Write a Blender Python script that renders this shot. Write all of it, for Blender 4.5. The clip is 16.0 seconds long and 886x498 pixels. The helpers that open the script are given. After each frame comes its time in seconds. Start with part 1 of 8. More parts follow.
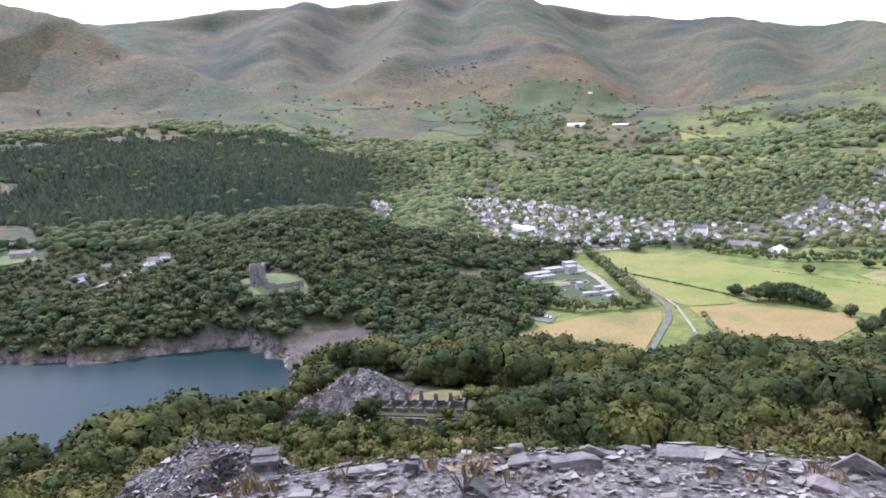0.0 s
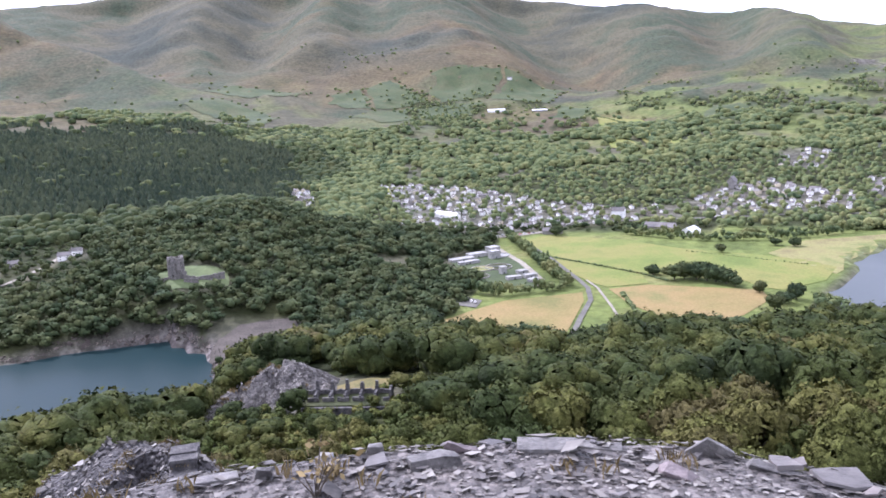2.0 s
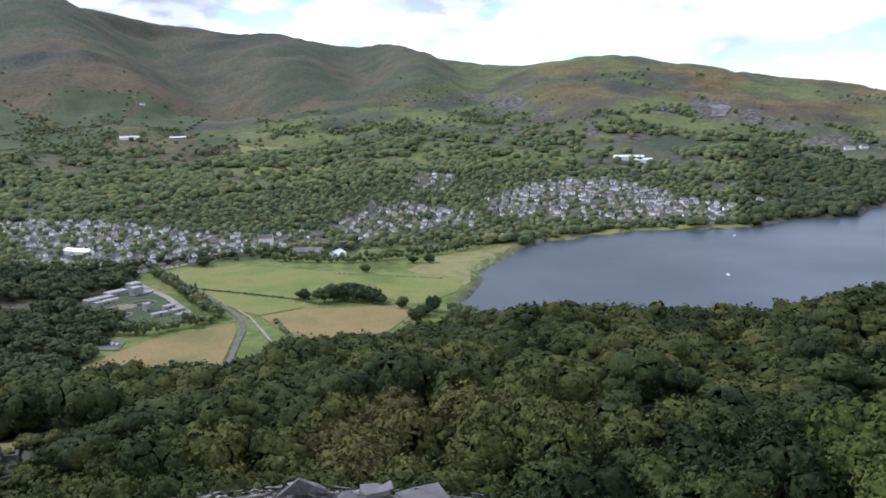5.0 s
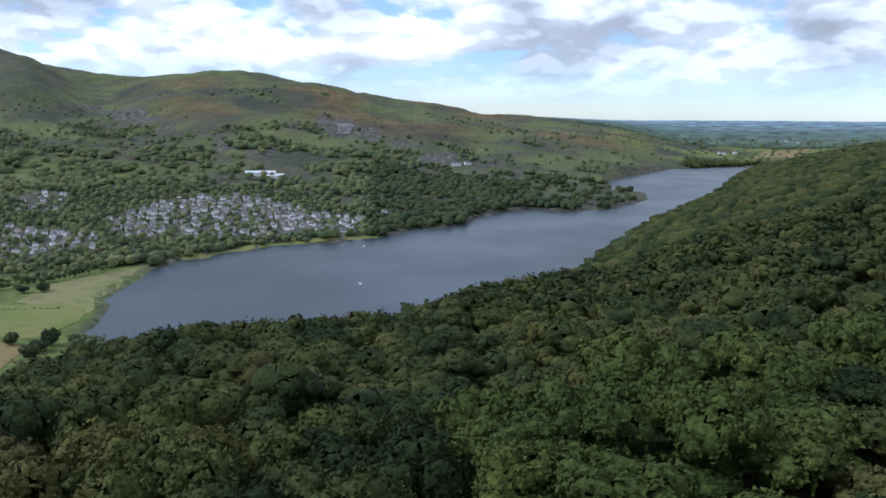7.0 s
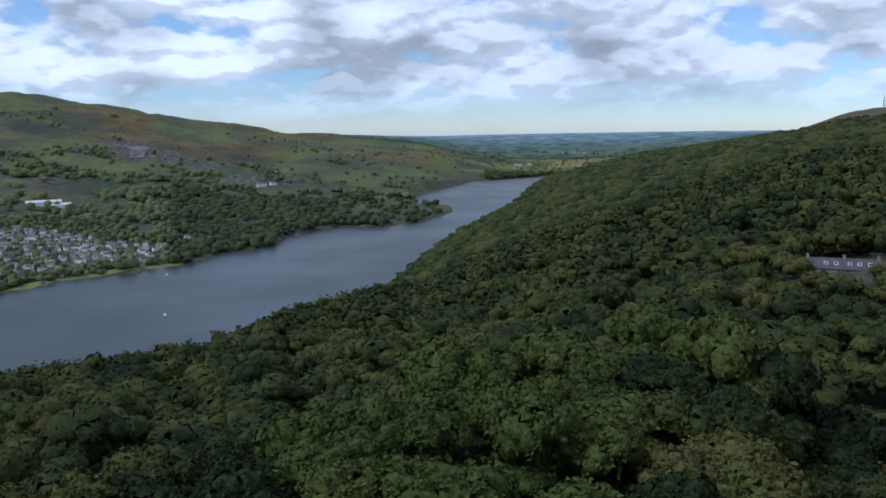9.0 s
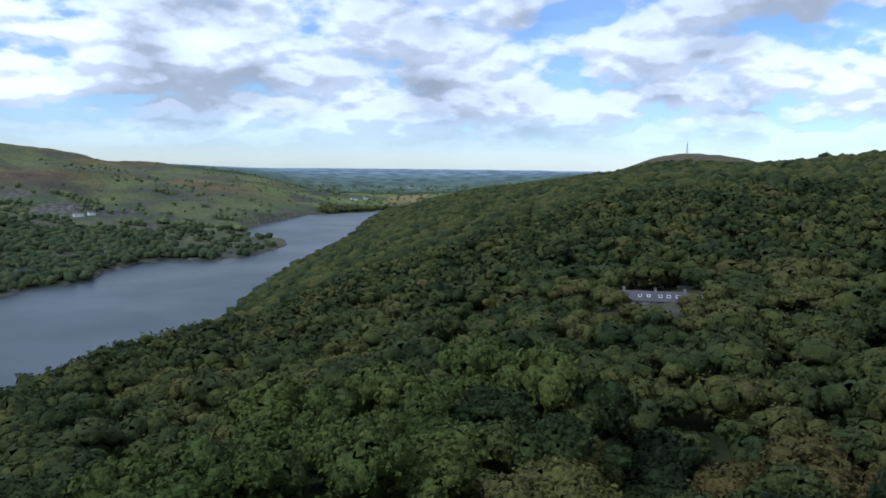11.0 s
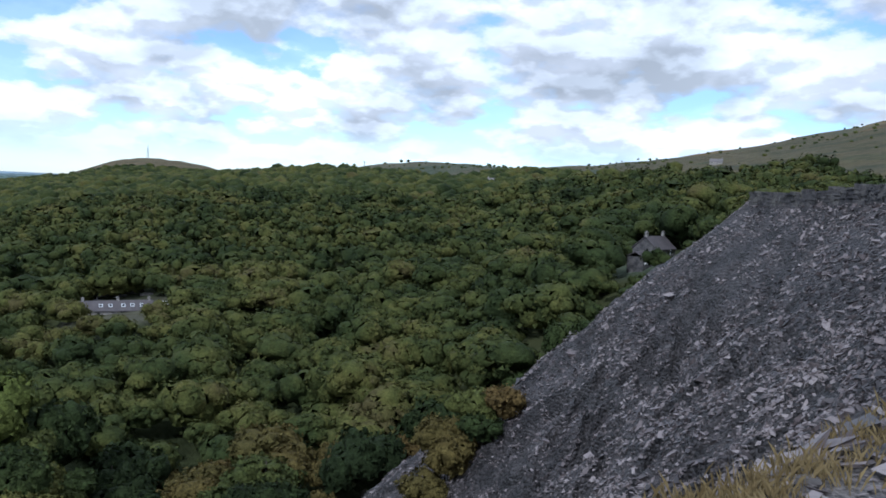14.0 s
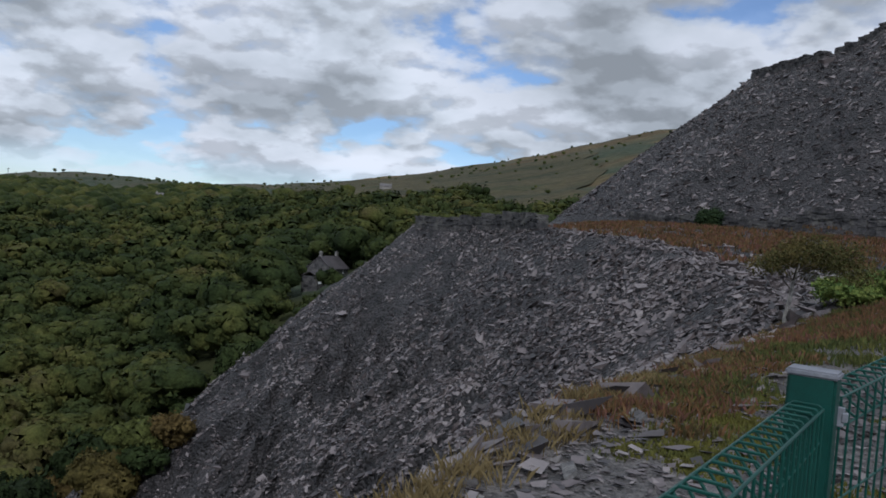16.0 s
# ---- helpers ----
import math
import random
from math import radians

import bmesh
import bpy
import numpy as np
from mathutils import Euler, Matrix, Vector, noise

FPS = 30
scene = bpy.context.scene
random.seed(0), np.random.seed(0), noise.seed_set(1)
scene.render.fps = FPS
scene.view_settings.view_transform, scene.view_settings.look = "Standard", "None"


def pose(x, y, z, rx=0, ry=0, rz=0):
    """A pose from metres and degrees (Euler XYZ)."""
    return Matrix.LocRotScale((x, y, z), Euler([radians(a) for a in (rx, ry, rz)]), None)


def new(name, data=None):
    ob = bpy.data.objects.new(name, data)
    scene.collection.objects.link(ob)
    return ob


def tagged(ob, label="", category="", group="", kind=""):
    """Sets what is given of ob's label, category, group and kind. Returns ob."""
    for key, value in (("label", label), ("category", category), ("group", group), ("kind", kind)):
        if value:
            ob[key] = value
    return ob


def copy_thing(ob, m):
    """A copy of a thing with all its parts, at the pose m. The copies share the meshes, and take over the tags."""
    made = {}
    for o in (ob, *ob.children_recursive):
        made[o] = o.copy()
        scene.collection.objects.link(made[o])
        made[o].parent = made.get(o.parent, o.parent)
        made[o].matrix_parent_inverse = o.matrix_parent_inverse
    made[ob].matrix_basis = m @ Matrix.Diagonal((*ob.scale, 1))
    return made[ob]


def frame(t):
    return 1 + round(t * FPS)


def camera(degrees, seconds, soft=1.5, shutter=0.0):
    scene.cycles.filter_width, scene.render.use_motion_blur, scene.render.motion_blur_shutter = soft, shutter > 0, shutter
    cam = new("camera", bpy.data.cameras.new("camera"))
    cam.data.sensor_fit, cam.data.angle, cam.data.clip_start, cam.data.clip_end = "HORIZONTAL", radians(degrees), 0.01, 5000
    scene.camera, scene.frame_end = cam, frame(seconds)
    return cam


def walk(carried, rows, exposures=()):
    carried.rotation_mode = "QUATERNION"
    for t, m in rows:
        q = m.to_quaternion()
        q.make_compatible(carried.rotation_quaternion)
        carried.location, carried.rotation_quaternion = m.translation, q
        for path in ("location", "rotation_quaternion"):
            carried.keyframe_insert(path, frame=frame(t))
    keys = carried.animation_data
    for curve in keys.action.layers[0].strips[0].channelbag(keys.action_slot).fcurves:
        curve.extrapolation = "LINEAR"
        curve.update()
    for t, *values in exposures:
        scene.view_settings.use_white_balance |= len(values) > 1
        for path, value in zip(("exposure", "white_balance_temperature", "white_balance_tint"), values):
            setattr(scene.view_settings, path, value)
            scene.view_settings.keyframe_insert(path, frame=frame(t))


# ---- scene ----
cam = camera(58.4, 16.0, soft=1.7)
PATH = [
    (0.0, 0.00, 0.00, 180.00, 79.46, 2.46, -0.46),
    (0.5, 0.09, 0.03, 180.00, 78.32, 2.96, 0.82),
    (1.0, 0.19, 0.06, 180.00, 78.72, 3.62, -0.87),
    (1.5, 0.28, 0.08, 180.00, 78.47, 3.49, -3.90),
    (2.0, 0.37, 0.11, 180.00, 78.26, 2.75, -6.09),
    (2.5, 0.47, 0.14, 180.00, 78.48, 2.54, -8.77),
    (3.0, 0.56, 0.17, 180.00, 78.65, 1.95, -11.81),
    (3.2, 0.60, 0.18, 180.00, 78.40, 1.74, -13.53),
    (5.3, 0.80, 0.20, 180.00, 79.75, 1.02, -34.87),
    (5.5, 0.82, 0.20, 180.00, 80.04, 0.64, -37.46),
    (6.0, 0.84, 0.20, 180.00, 80.42, 0.17, -44.38),
    (6.5, 0.85, 0.20, 180.00, 80.28, -0.14, -51.36),
    (7.0, 0.87, 0.20, 180.00, 80.18, -0.35, -57.19),
    (7.5, 0.88, 0.20, 180.00, 80.55, -0.28, -61.06),
    (8.0, 0.90, 0.20, 180.00, 81.08, 0.35, -64.67),
    (8.5, 0.90, 0.20, 180.00, 81.36, 0.69, -68.41),
    (8.7, 0.90, 0.20, 180.00, 81.31, 0.81, -69.62),
    (10.8, 0.90, 0.20, 180.00, 83.63, -0.42, -80.83),
    (11.0, 0.90, 0.20, 180.00, 83.81, -0.76, -82.87),
    (11.5, 0.90, 0.20, 180.00, 84.52, -1.66, -89.38),
    (12.0, 0.90, 0.20, 180.00, 84.63, -2.12, -96.06),
    (12.5, 0.90, 0.20, 180.00, 84.88, -1.84, -103.44),
    (13.0, 0.90, 0.20, 180.00, 84.72, -1.90, -109.62),
    (13.5, 0.90, 0.20, 180.00, 84.71, -2.18, -114.95),
    (14.0, 0.90, 0.20, 180.00, 85.46, -2.90, -120.24),
    (14.5, 0.92, 0.20, 180.005, 85.32, -3.58, -125.71),
    (15.0, 0.945, 0.21, 180.02, 85.92, -4.19, -131.88),
    (15.5, 0.965, 0.225, 180.03, 86.92, -4.80, -138.75),
    (16.0, 0.915, 0.213, 180.005, 88.41, -4.66, -143.40),
]
EXPOSURES = [(0.0, 1.58, 5600, 28), (3.0, 1.62, 5600, 28), (5.5, 0.42, 5400, 17), (7.0, 0.18, 5250, 14), (8.5, -0.28, 5100, 13), (11.0, -0.03, 5100, 13), (13.0, 0.08, 5250, 14), (14.0, 0.25, 5300, 12), (14.5, 0.22, 5350, 12), (15.0, -0.15, 5450, 11), (16.0, -0.4, 5650, 11)]
walk(cam, [(t, pose(*r)) for t, *r in PATH], EXPOSURES)
EYE = Vector((0.9, 0.2, 180.0))
rng = np.random.default_rng(7)


# ---- light ----
SUN_AZ, SUN_EL = radians(-36), radians(43)      # from the +y axis towards +x
sun_dir = Vector((math.sin(SUN_AZ) * math.cos(SUN_EL), math.cos(SUN_AZ) * math.cos(SUN_EL), math.sin(SUN_EL)))
sun_data = bpy.data.lights.new("sun", "SUN")
sun_data.energy, sun_data.angle, sun_data.color = 2.0, radians(1.5), (1.0, 0.95, 0.88)
sun_ob = new("sun", sun_data)
sun_ob.rotation_euler = (-sun_dir).to_track_quat("-Z", "Y").to_euler()


def make_world():
    w = bpy.data.worlds.new("cloudy_sky")
    scene.world = w
    w.use_nodes = True
    nt = w.node_tree
    nt.nodes.clear()
    N, L = nt.nodes.new, nt.links.new

    def math_node(op, a, b=None, clamp=False):
        n = N("ShaderNodeMath")
        n.operation, n.use_clamp = op, clamp
        for i, v in enumerate((a, b)):
            if v is None:
                continue
            if isinstance(v, (int, float)):
                n.inputs[i].default_value = v
            else:
                L(v, n.inputs[i])
        return n.outputs[0]

    def ramp(fac, *stops):
        n = N("ShaderNodeValToRGB")
        while len(n.color_ramp.elements) < len(stops):
            n.color_ramp.elements.new(0.5)
        for e, (p, c) in zip(n.color_ramp.elements, stops):
            e.position, e.color = p, (*c, 1) if not isinstance(c, (int, float)) else (c, c, c, 1)
        L(fac, n.inputs[0])
        return n.outputs[0]

    tc = N("ShaderNodeTexCoord")
    sep = N("ShaderNodeSeparateXYZ")
    L(tc.outputs["Generated"], sep.inputs[0])
    def vec_math(op, a, b):
        n = N("ShaderNodeVectorMath")
        n.operation = op
        for i, v in enumerate((a, b)):
            if isinstance(v, tuple):
                n.inputs[i].default_value = v
            else:
                L(v, n.inputs[i])
        return n.outputs[0]

    def layer(up):
        """The cloud layer's own coordinates, seen foreshortened towards the horizon; up shifts it in height."""
        h = math_node("ADD", sep.outputs[2], up)
        comb = N("ShaderNodeCombineXYZ")
        L(sep.outputs[0], comb.inputs[0]), L(sep.outputs[1], comb.inputs[1]), L(math_node("MULTIPLY", h, 1.6), comb.inputs[2])
        k = math_node("DIVIDE", 1.0, math_node("ADD", math_node("MAXIMUM", h, -0.1), 0.45))
        kk = N("ShaderNodeCombineXYZ")
        for i in range(3):
            L(k, kk.inputs[i])
        return vec_math("MULTIPLY", comb.outputs[0], kk.outputs[0])

    def noise_tex(vec, scale, detail, rough, off=(0, 0, 0)):
        n = N("ShaderNodeTexNoise")
        n.inputs["Scale"].default_value, n.inputs["Detail"].default_value, n.inputs["Roughness"].default_value = scale, detail, rough
        L(vec_math("ADD", vec, off), n.inputs["Vector"])
        return n.outputs[0]

    def puffs(vec, scale):
        n = N("ShaderNodeTexVoronoi")
        n.feature = "SMOOTH_F1"
        n.inputs["Scale"].default_value, n.inputs["Smoothness"].default_value = scale, 0.35
        warp = N("ShaderNodeTexNoise")
        warp.inputs["Scale"].default_value, warp.inputs["Detail"].default_value = scale * 0.9, 3.0
        L(vec, warp.inputs["Vector"])
        L(vec_math("ADD", vec, vec_math("MULTIPLY", warp.outputs[1], (0.7 / scale,) * 3)), n.inputs["Vector"])
        return n.outputs["Distance"]

    def density(vec):
        body = noise_tex(vec, 3.9, 9, 0.54, (0.3, 1.7, 0.4))
        heads = math_node("ADD", math_node("MULTIPLY", puffs(vec, 8.0), -0.22), math_node("MULTIPLY", puffs(vec, 19.0), -0.11))
        return math_node("ADD", math_node("ADD", body, heads), 0.205)

    here, above, higher = layer(0.0), layer(0.014), layer(0.045)
    dens, dens_up = density(here), density(above)
    mask = ramp(dens, (0.40, 0.2), (0.455, 0.8), (0.52, 1.0))
    # grey undersides where much cloud stands above, bright heads where it thins out upwards
    thick = ramp(noise_tex(higher, 3.9, 5, 0.50, (0.3, 1.7, 0.4)), (0.40, (1.0, 1.0, 1.0)), (0.50, (0.86, 0.875, 0.875)), (0.62, (0.585, 0.605, 0.605)))
    soft = ramp(noise_tex(here, 0.8, 3, 0.5, (7, 2, 1)), (0.38, (0.78, 0.78, 0.785)), (0.54, (1.0, 1.0, 1.0)))
    rise = math_node("ADD", math_node("SUBTRACT", dens_up, dens), 0.5)
    billow = ramp(rise, (0.46, 1.0), (0.50, 0.87), (0.55, 0.72))
    lit = N("ShaderNodeMix")
    lit.data_type, lit.blend_type = "RGBA", "MULTIPLY"
    lit.inputs[0].default_value = 1.0
    L(soft, lit.inputs[6]), L(billow, lit.inputs[7])
    mul = N("ShaderNodeMix")
    mul.data_type, mul.blend_type = "RGBA", "MULTIPLY"
    mul.inputs[0].default_value = 1.0
    L(thick, mul.inputs[6]), L(lit.outputs[2], mul.inputs[7])
    sky = N("ShaderNodeTexSky")
    sky.sky_type, sky.sun_disc = "NISHITA", False
    sky.sun_elevation, sky.sun_rotation = SUN_EL, SUN_AZ
    sky.air_density, sky.dust_density, sky.ozone_density = 1.0, 0.1, 3.0
    bg_sky, bg_cloud, mix, out = N("ShaderNodeBackground"), N("ShaderNodeBackground"), N("ShaderNodeMixShader"), N("ShaderNodeOutputWorld")
    tint = N("ShaderNodeMix")
    tint.data_type, tint.blend_type = "RGBA", "MULTIPLY"
    tint.inputs[0].default_value, tint.inputs[7].default_value = 1.0, (0.88, 0.96, 1.07, 1)
    L(sky.outputs[0], tint.inputs[6]), L(tint.outputs[2], bg_sky.inputs[0])
    bg_sky.inputs[1].default_value = 0.125
    L(mul.outputs[2], bg_cloud.inputs[0])
    bg_cloud.inputs[1].default_value = 1.16
    # thin haze of cloud low down
    low = ramp(sep.outputs[2], (0.012, 0.05), (0.065, 1.0))
    L(math_node("MULTIPLY", mask, low), mix.inputs[0])
    L(bg_sky.outputs[0], mix.inputs[1]), L(bg_cloud.outputs[0], mix.inputs[2]), L(mix.outputs[0], out.inputs[0])


make_world()


# ---- materials ----
def material(name, colours, scale=1.0, fine=8.0, rough=0.9, bump=0.3, spec=0.2, metal=0.0, pick="noise", detail=6.0, dist=0.05, jitter=0.25, cells=None, part_share=1.0):
    """A weathered surface: colours spread by noise, or by piece (pick = 'object' or 'island'), with fine grain and relief."""
    m = bpy.data.materials.new(name)
    m.use_nodes = True
    nt = m.node_tree
    N, L = nt.nodes.new, nt.links.new
    bsdf = nt.nodes["Principled BSDF"]
    bsdf.inputs["Roughness"].default_value = rough
    bsdf.inputs["Metallic"].default_value = metal
    bsdf.inputs["Specular IOR Level"].default_value = spec
    geo = N("ShaderNodeNewGeometry")
    coarse, grain = N("ShaderNodeTexNoise"), N("ShaderNodeTexNoise")
    for n, s, d in ((coarse, scale, detail), (grain, fine, 5.0)):
        n.inputs["Scale"].default_value, n.inputs["Detail"].default_value, n.inputs["Roughness"].default_value = s, d, 0.6
        L(geo.outputs["Position"], n.inputs["Vector"])
    ramp = N("ShaderNodeValToRGB")
    els = ramp.color_ramp.elements
    while len(els) < len(colours):
        els.new(0.5)
    spread = (0.05, 0.95) if pick != "noise" else (0.34, 0.66)
    for i, (e, c) in enumerate(zip(els, colours)):
        e.position = spread[0] + (spread[1] - spread[0]) * i / max(1, len(colours) - 1)
        e.color = (*c, 1)
    if pick == "noise":
        L(coarse.outputs[0], ramp.inputs[0])
    else:
        add = N("ShaderNodeMath")
        add.operation = "MULTIPLY_ADD"
        add.inputs[1].default_value, add.inputs[2].default_value = 2.4, -1.2 + (1 - part_share) / 2
        L(coarse.outputs[0], add.inputs[0])
        tot = N("ShaderNodeMath")
        tot.use_clamp = True
        src = N("ShaderNodeObjectInfo").outputs["Random"] if pick == "object" else geo.outputs["Random Per Island"]
        tot.operation, tot.inputs[1].default_value = "MULTIPLY_ADD", part_share
        L(src, tot.inputs[0]), L(add.outputs[0], tot.inputs[2])
        L(tot.outputs[0], ramp.inputs[0])
    var = N("ShaderNodeMapRange")
    var.inputs[1].default_value, var.inputs[2].default_value = 0.3, 0.7
    var.inputs[3].default_value, var.inputs[4].default_value = 1.0 - jitter, 1.0 + jitter
    L(grain.outputs[0], var.inputs[0])
    mul = N("ShaderNodeMix")
    mul.data_type, mul.blend_type = "RGBA", "MULTIPLY"
    mul.inputs[0].default_value = 1.0
    L(ramp.outputs[0], mul.inputs[6]), L(var.outputs[0], mul.inputs[7])
    L(mul.outputs[2], bsdf.inputs["Base Color"])
    lumps = None
    if cells:
        # rounded clumps or broken lumps: (number a metre, depth, strength, difference in tone)
        vor = N("ShaderNodeTexVoronoi")
        vor.inputs["Scale"].default_value = cells[0]
        warp = N("ShaderNodeVectorMath")
        warp.operation = "MULTIPLY_ADD"
        warp.inputs[1].default_value = (0.5 / cells[0],) * 3
        L(grain.outputs[1], warp.inputs[0]), L(geo.outputs["Position"], warp.inputs[2])
        L(warp.outputs[0], vor.inputs["Vector"])
        lumps = N("ShaderNodeBump")
        lumps.invert = True
        lumps.inputs["Strength"].default_value, lumps.inputs["Distance"].default_value = cells[2], cells[1]
        L(vor.outputs["Distance"], lumps.inputs["Height"])
        L(lumps.outputs[0], bsdf.inputs["Normal"])
        tone, grey = N("ShaderNodeMapRange"), N("ShaderNodeSeparateColor")
        tone.inputs[3].default_value, tone.inputs[4].default_value = 1.0 - cells[3], 1.0 + cells[3]
        L(vor.outputs["Color"], grey.inputs[0]), L(grey.outputs[0], tone.inputs[0])
        mul2 = N("ShaderNodeMix")
        mul2.data_type, mul2.blend_type = "RGBA", "MULTIPLY"
        mul2.inputs[0].default_value = 1.0
        L(mul.outputs[2], mul2.inputs[6]), L(tone.outputs[0], mul2.inputs[7])
        L(mul2.outputs[2], bsdf.inputs["Base Color"])
    if bump:
        b = N("ShaderNodeBump")
        b.inputs["Strength"].default_value, b.inputs["Distance"].default_value = bump, dist
        L(grain.outputs[0], b.inputs["Height"])
        if lumps:
            L(lumps.outputs[0], b.inputs["Normal"])
        L(b.outputs[0], bsdf.inputs["Normal"])
    return m


def water_material(name, colour, wave, calm, gusty, gloss=0.5):
    m = bpy.data.materials.new(name)
    m.use_nodes = True
    nt = m.node_tree
    N, L = nt.nodes.new, nt.links.new
    bsdf = nt.nodes["Principled BSDF"]
    bsdf.inputs["Base Color"].default_value = (*colour, 1)
    bsdf.inputs["IOR"].default_value, bsdf.inputs["Specular IOR Level"].default_value = 1.33, gloss
    geo, big, small = N("ShaderNodeNewGeometry"), N("ShaderNodeTexNoise"), N("ShaderNodeTexNoise")
    for n, s, d in ((big, 0.006, 4.0), (small, 0.35, 4.0)):
        n.inputs["Scale"].default_value, n.inputs["Detail"].default_value = s, d
        L(geo.outputs["Position"], n.inputs["Vector"])
    # gusts: patches of rougher water
    r = N("ShaderNodeMapRange")
    r.inputs[1].default_value, r.inputs[2].default_value, r.inputs[3].default_value, r.inputs[4].default_value = 0.35, 0.65, calm, gusty
    L(big.outputs[0], r.inputs[0]), L(r.outputs[0], bsdf.inputs["Roughness"])
    b = N("ShaderNodeBump")
    b.inputs["Strength"].default_value, b.inputs["Distance"].default_value = wave, 0.4
    L(small.outputs[0], b.inputs["Height"]), L(b.outputs[0], bsdf.inputs["Normal"])
    return m


def ground_material():
    """Moor, woodland floor, pasture and scree, laid out by the land's own cover map."""
    m = bpy.data.materials.new("hillside")
    m.use_nodes = True
    nt = m.node_tree
    N, L = nt.nodes.new, nt.links.new
    bsdf = nt.nodes["Principled BSDF"]
    bsdf.inputs["Roughness"].default_value, bsdf.inputs["Specular IOR Level"].default_value = 0.95, 0.1
    geo, att, sep = N("ShaderNodeNewGeometry"), N("ShaderNodeVertexColor"), N("ShaderNodeSeparateColor")
    att.layer_name = "land"
    L(att.outputs[0], sep.inputs[0])

    def tex(scale, detail):
        n = N("ShaderNodeTexNoise")
        n.inputs["Scale"].default_value, n.inputs["Detail"].default_value, n.inputs["Roughness"].default_value = scale, detail, 0.62
        L(geo.outputs["Position"], n.inputs["Vector"])
        return n.outputs[0]

    def ramp(fac, *cols):
        r = N("ShaderNodeValToRGB")
        while len(r.color_ramp.elements) < len(cols):
            r.color_ramp.elements.new(0.5)
        for i, (e, c) in enumerate(zip(r.color_ramp.elements, cols)):
            e.position, e.color = 0.36 + 0.28 * i / (len(cols) - 1), (*c, 1)
        L(fac, r.inputs[0])
        return r.outputs[0]

    def blend(fac, a, b, mode="MIX"):
        x = N("ShaderNodeMix")
        x.data_type, x.blend_type = "RGBA", mode
        if isinstance(fac, float):
            x.inputs[0].default_value = fac
        else:
            L(fac, x.inputs[0])
        L(a, x.inputs[6]), L(b, x.inputs[7])
        return x.outputs[2]

    broad, mid, fine = tex(0.0013, 13.0), tex(0.011, 8.0), tex(0.09, 6.0)
    moor = ramp(broad, (0.046, 0.055, 0.044), (0.067, 0.069, 0.050), (0.092, 0.088, 0.057), (0.055, 0.070, 0.045), (0.081, 0.079, 0.051))
    grass = ramp(mid, (0.085, 0.11, 0.034), (0.13, 0.16, 0.048), (0.16, 0.165, 0.062))
    floor = ramp(mid, (0.022, 0.030, 0.012), (0.045, 0.050, 0.020))
    scree = ramp(fine, (0.055, 0.049, 0.047), (0.095, 0.085, 0.080), (0.16, 0.145, 0.135))
    col = blend(sep.outputs[1], moor, grass)
    bracken = ramp(mid, (0.085, 0.060, 0.034), (0.135, 0.088, 0.044), (0.165, 0.125, 0.058))
    col = blend(att.outputs[1], col, bracken)
    col = blend(sep.outputs[0], col, floor)
    col = blend(sep.outputs[2], col, scree)
    vary = ramp(fine, (0.74, 0.74, 0.74), (1.22, 1.22, 1.22))
    L(blend(1.0, col, vary, "MULTIPLY"), bsdf.inputs["Base Color"])
    b = N("ShaderNodeBump")
    b.inputs["Strength"].default_value, b.inputs["Distance"].default_value = 0.7, 5.0
    L(fine, b.inputs["Height"]), L(b.outputs[0], bsdf.inputs["Normal"])
    return m


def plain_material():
    """Far fields and woods as backdrop, haze painted in: greener near, blue at horizon."""
    m = bpy.data.materials.new("hazed_far_plain")
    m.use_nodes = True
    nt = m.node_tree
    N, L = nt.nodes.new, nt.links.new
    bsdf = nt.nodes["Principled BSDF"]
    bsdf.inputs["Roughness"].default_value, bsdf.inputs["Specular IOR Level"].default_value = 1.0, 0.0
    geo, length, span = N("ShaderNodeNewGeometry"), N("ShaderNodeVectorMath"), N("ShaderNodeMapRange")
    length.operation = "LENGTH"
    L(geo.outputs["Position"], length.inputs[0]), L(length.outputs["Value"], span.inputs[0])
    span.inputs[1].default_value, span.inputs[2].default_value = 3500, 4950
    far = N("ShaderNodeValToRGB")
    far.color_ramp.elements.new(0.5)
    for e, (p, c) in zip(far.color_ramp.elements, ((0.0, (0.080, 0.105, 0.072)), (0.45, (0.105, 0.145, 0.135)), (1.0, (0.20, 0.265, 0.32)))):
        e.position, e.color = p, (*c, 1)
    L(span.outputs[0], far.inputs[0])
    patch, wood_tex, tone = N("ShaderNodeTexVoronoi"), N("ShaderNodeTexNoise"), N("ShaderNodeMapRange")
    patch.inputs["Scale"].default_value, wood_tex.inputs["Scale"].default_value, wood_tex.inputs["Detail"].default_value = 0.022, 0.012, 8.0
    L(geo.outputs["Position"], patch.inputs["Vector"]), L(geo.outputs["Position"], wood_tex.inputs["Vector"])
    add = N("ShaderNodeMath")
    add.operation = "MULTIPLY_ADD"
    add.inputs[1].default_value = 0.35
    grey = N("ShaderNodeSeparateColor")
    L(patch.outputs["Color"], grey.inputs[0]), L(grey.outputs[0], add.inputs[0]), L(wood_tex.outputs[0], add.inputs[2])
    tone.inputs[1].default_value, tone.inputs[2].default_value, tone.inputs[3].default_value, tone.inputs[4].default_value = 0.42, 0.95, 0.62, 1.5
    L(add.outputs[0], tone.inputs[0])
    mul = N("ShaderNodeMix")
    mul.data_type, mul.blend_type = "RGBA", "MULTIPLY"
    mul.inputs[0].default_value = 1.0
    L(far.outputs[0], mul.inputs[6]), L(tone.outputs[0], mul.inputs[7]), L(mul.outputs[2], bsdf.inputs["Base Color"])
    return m


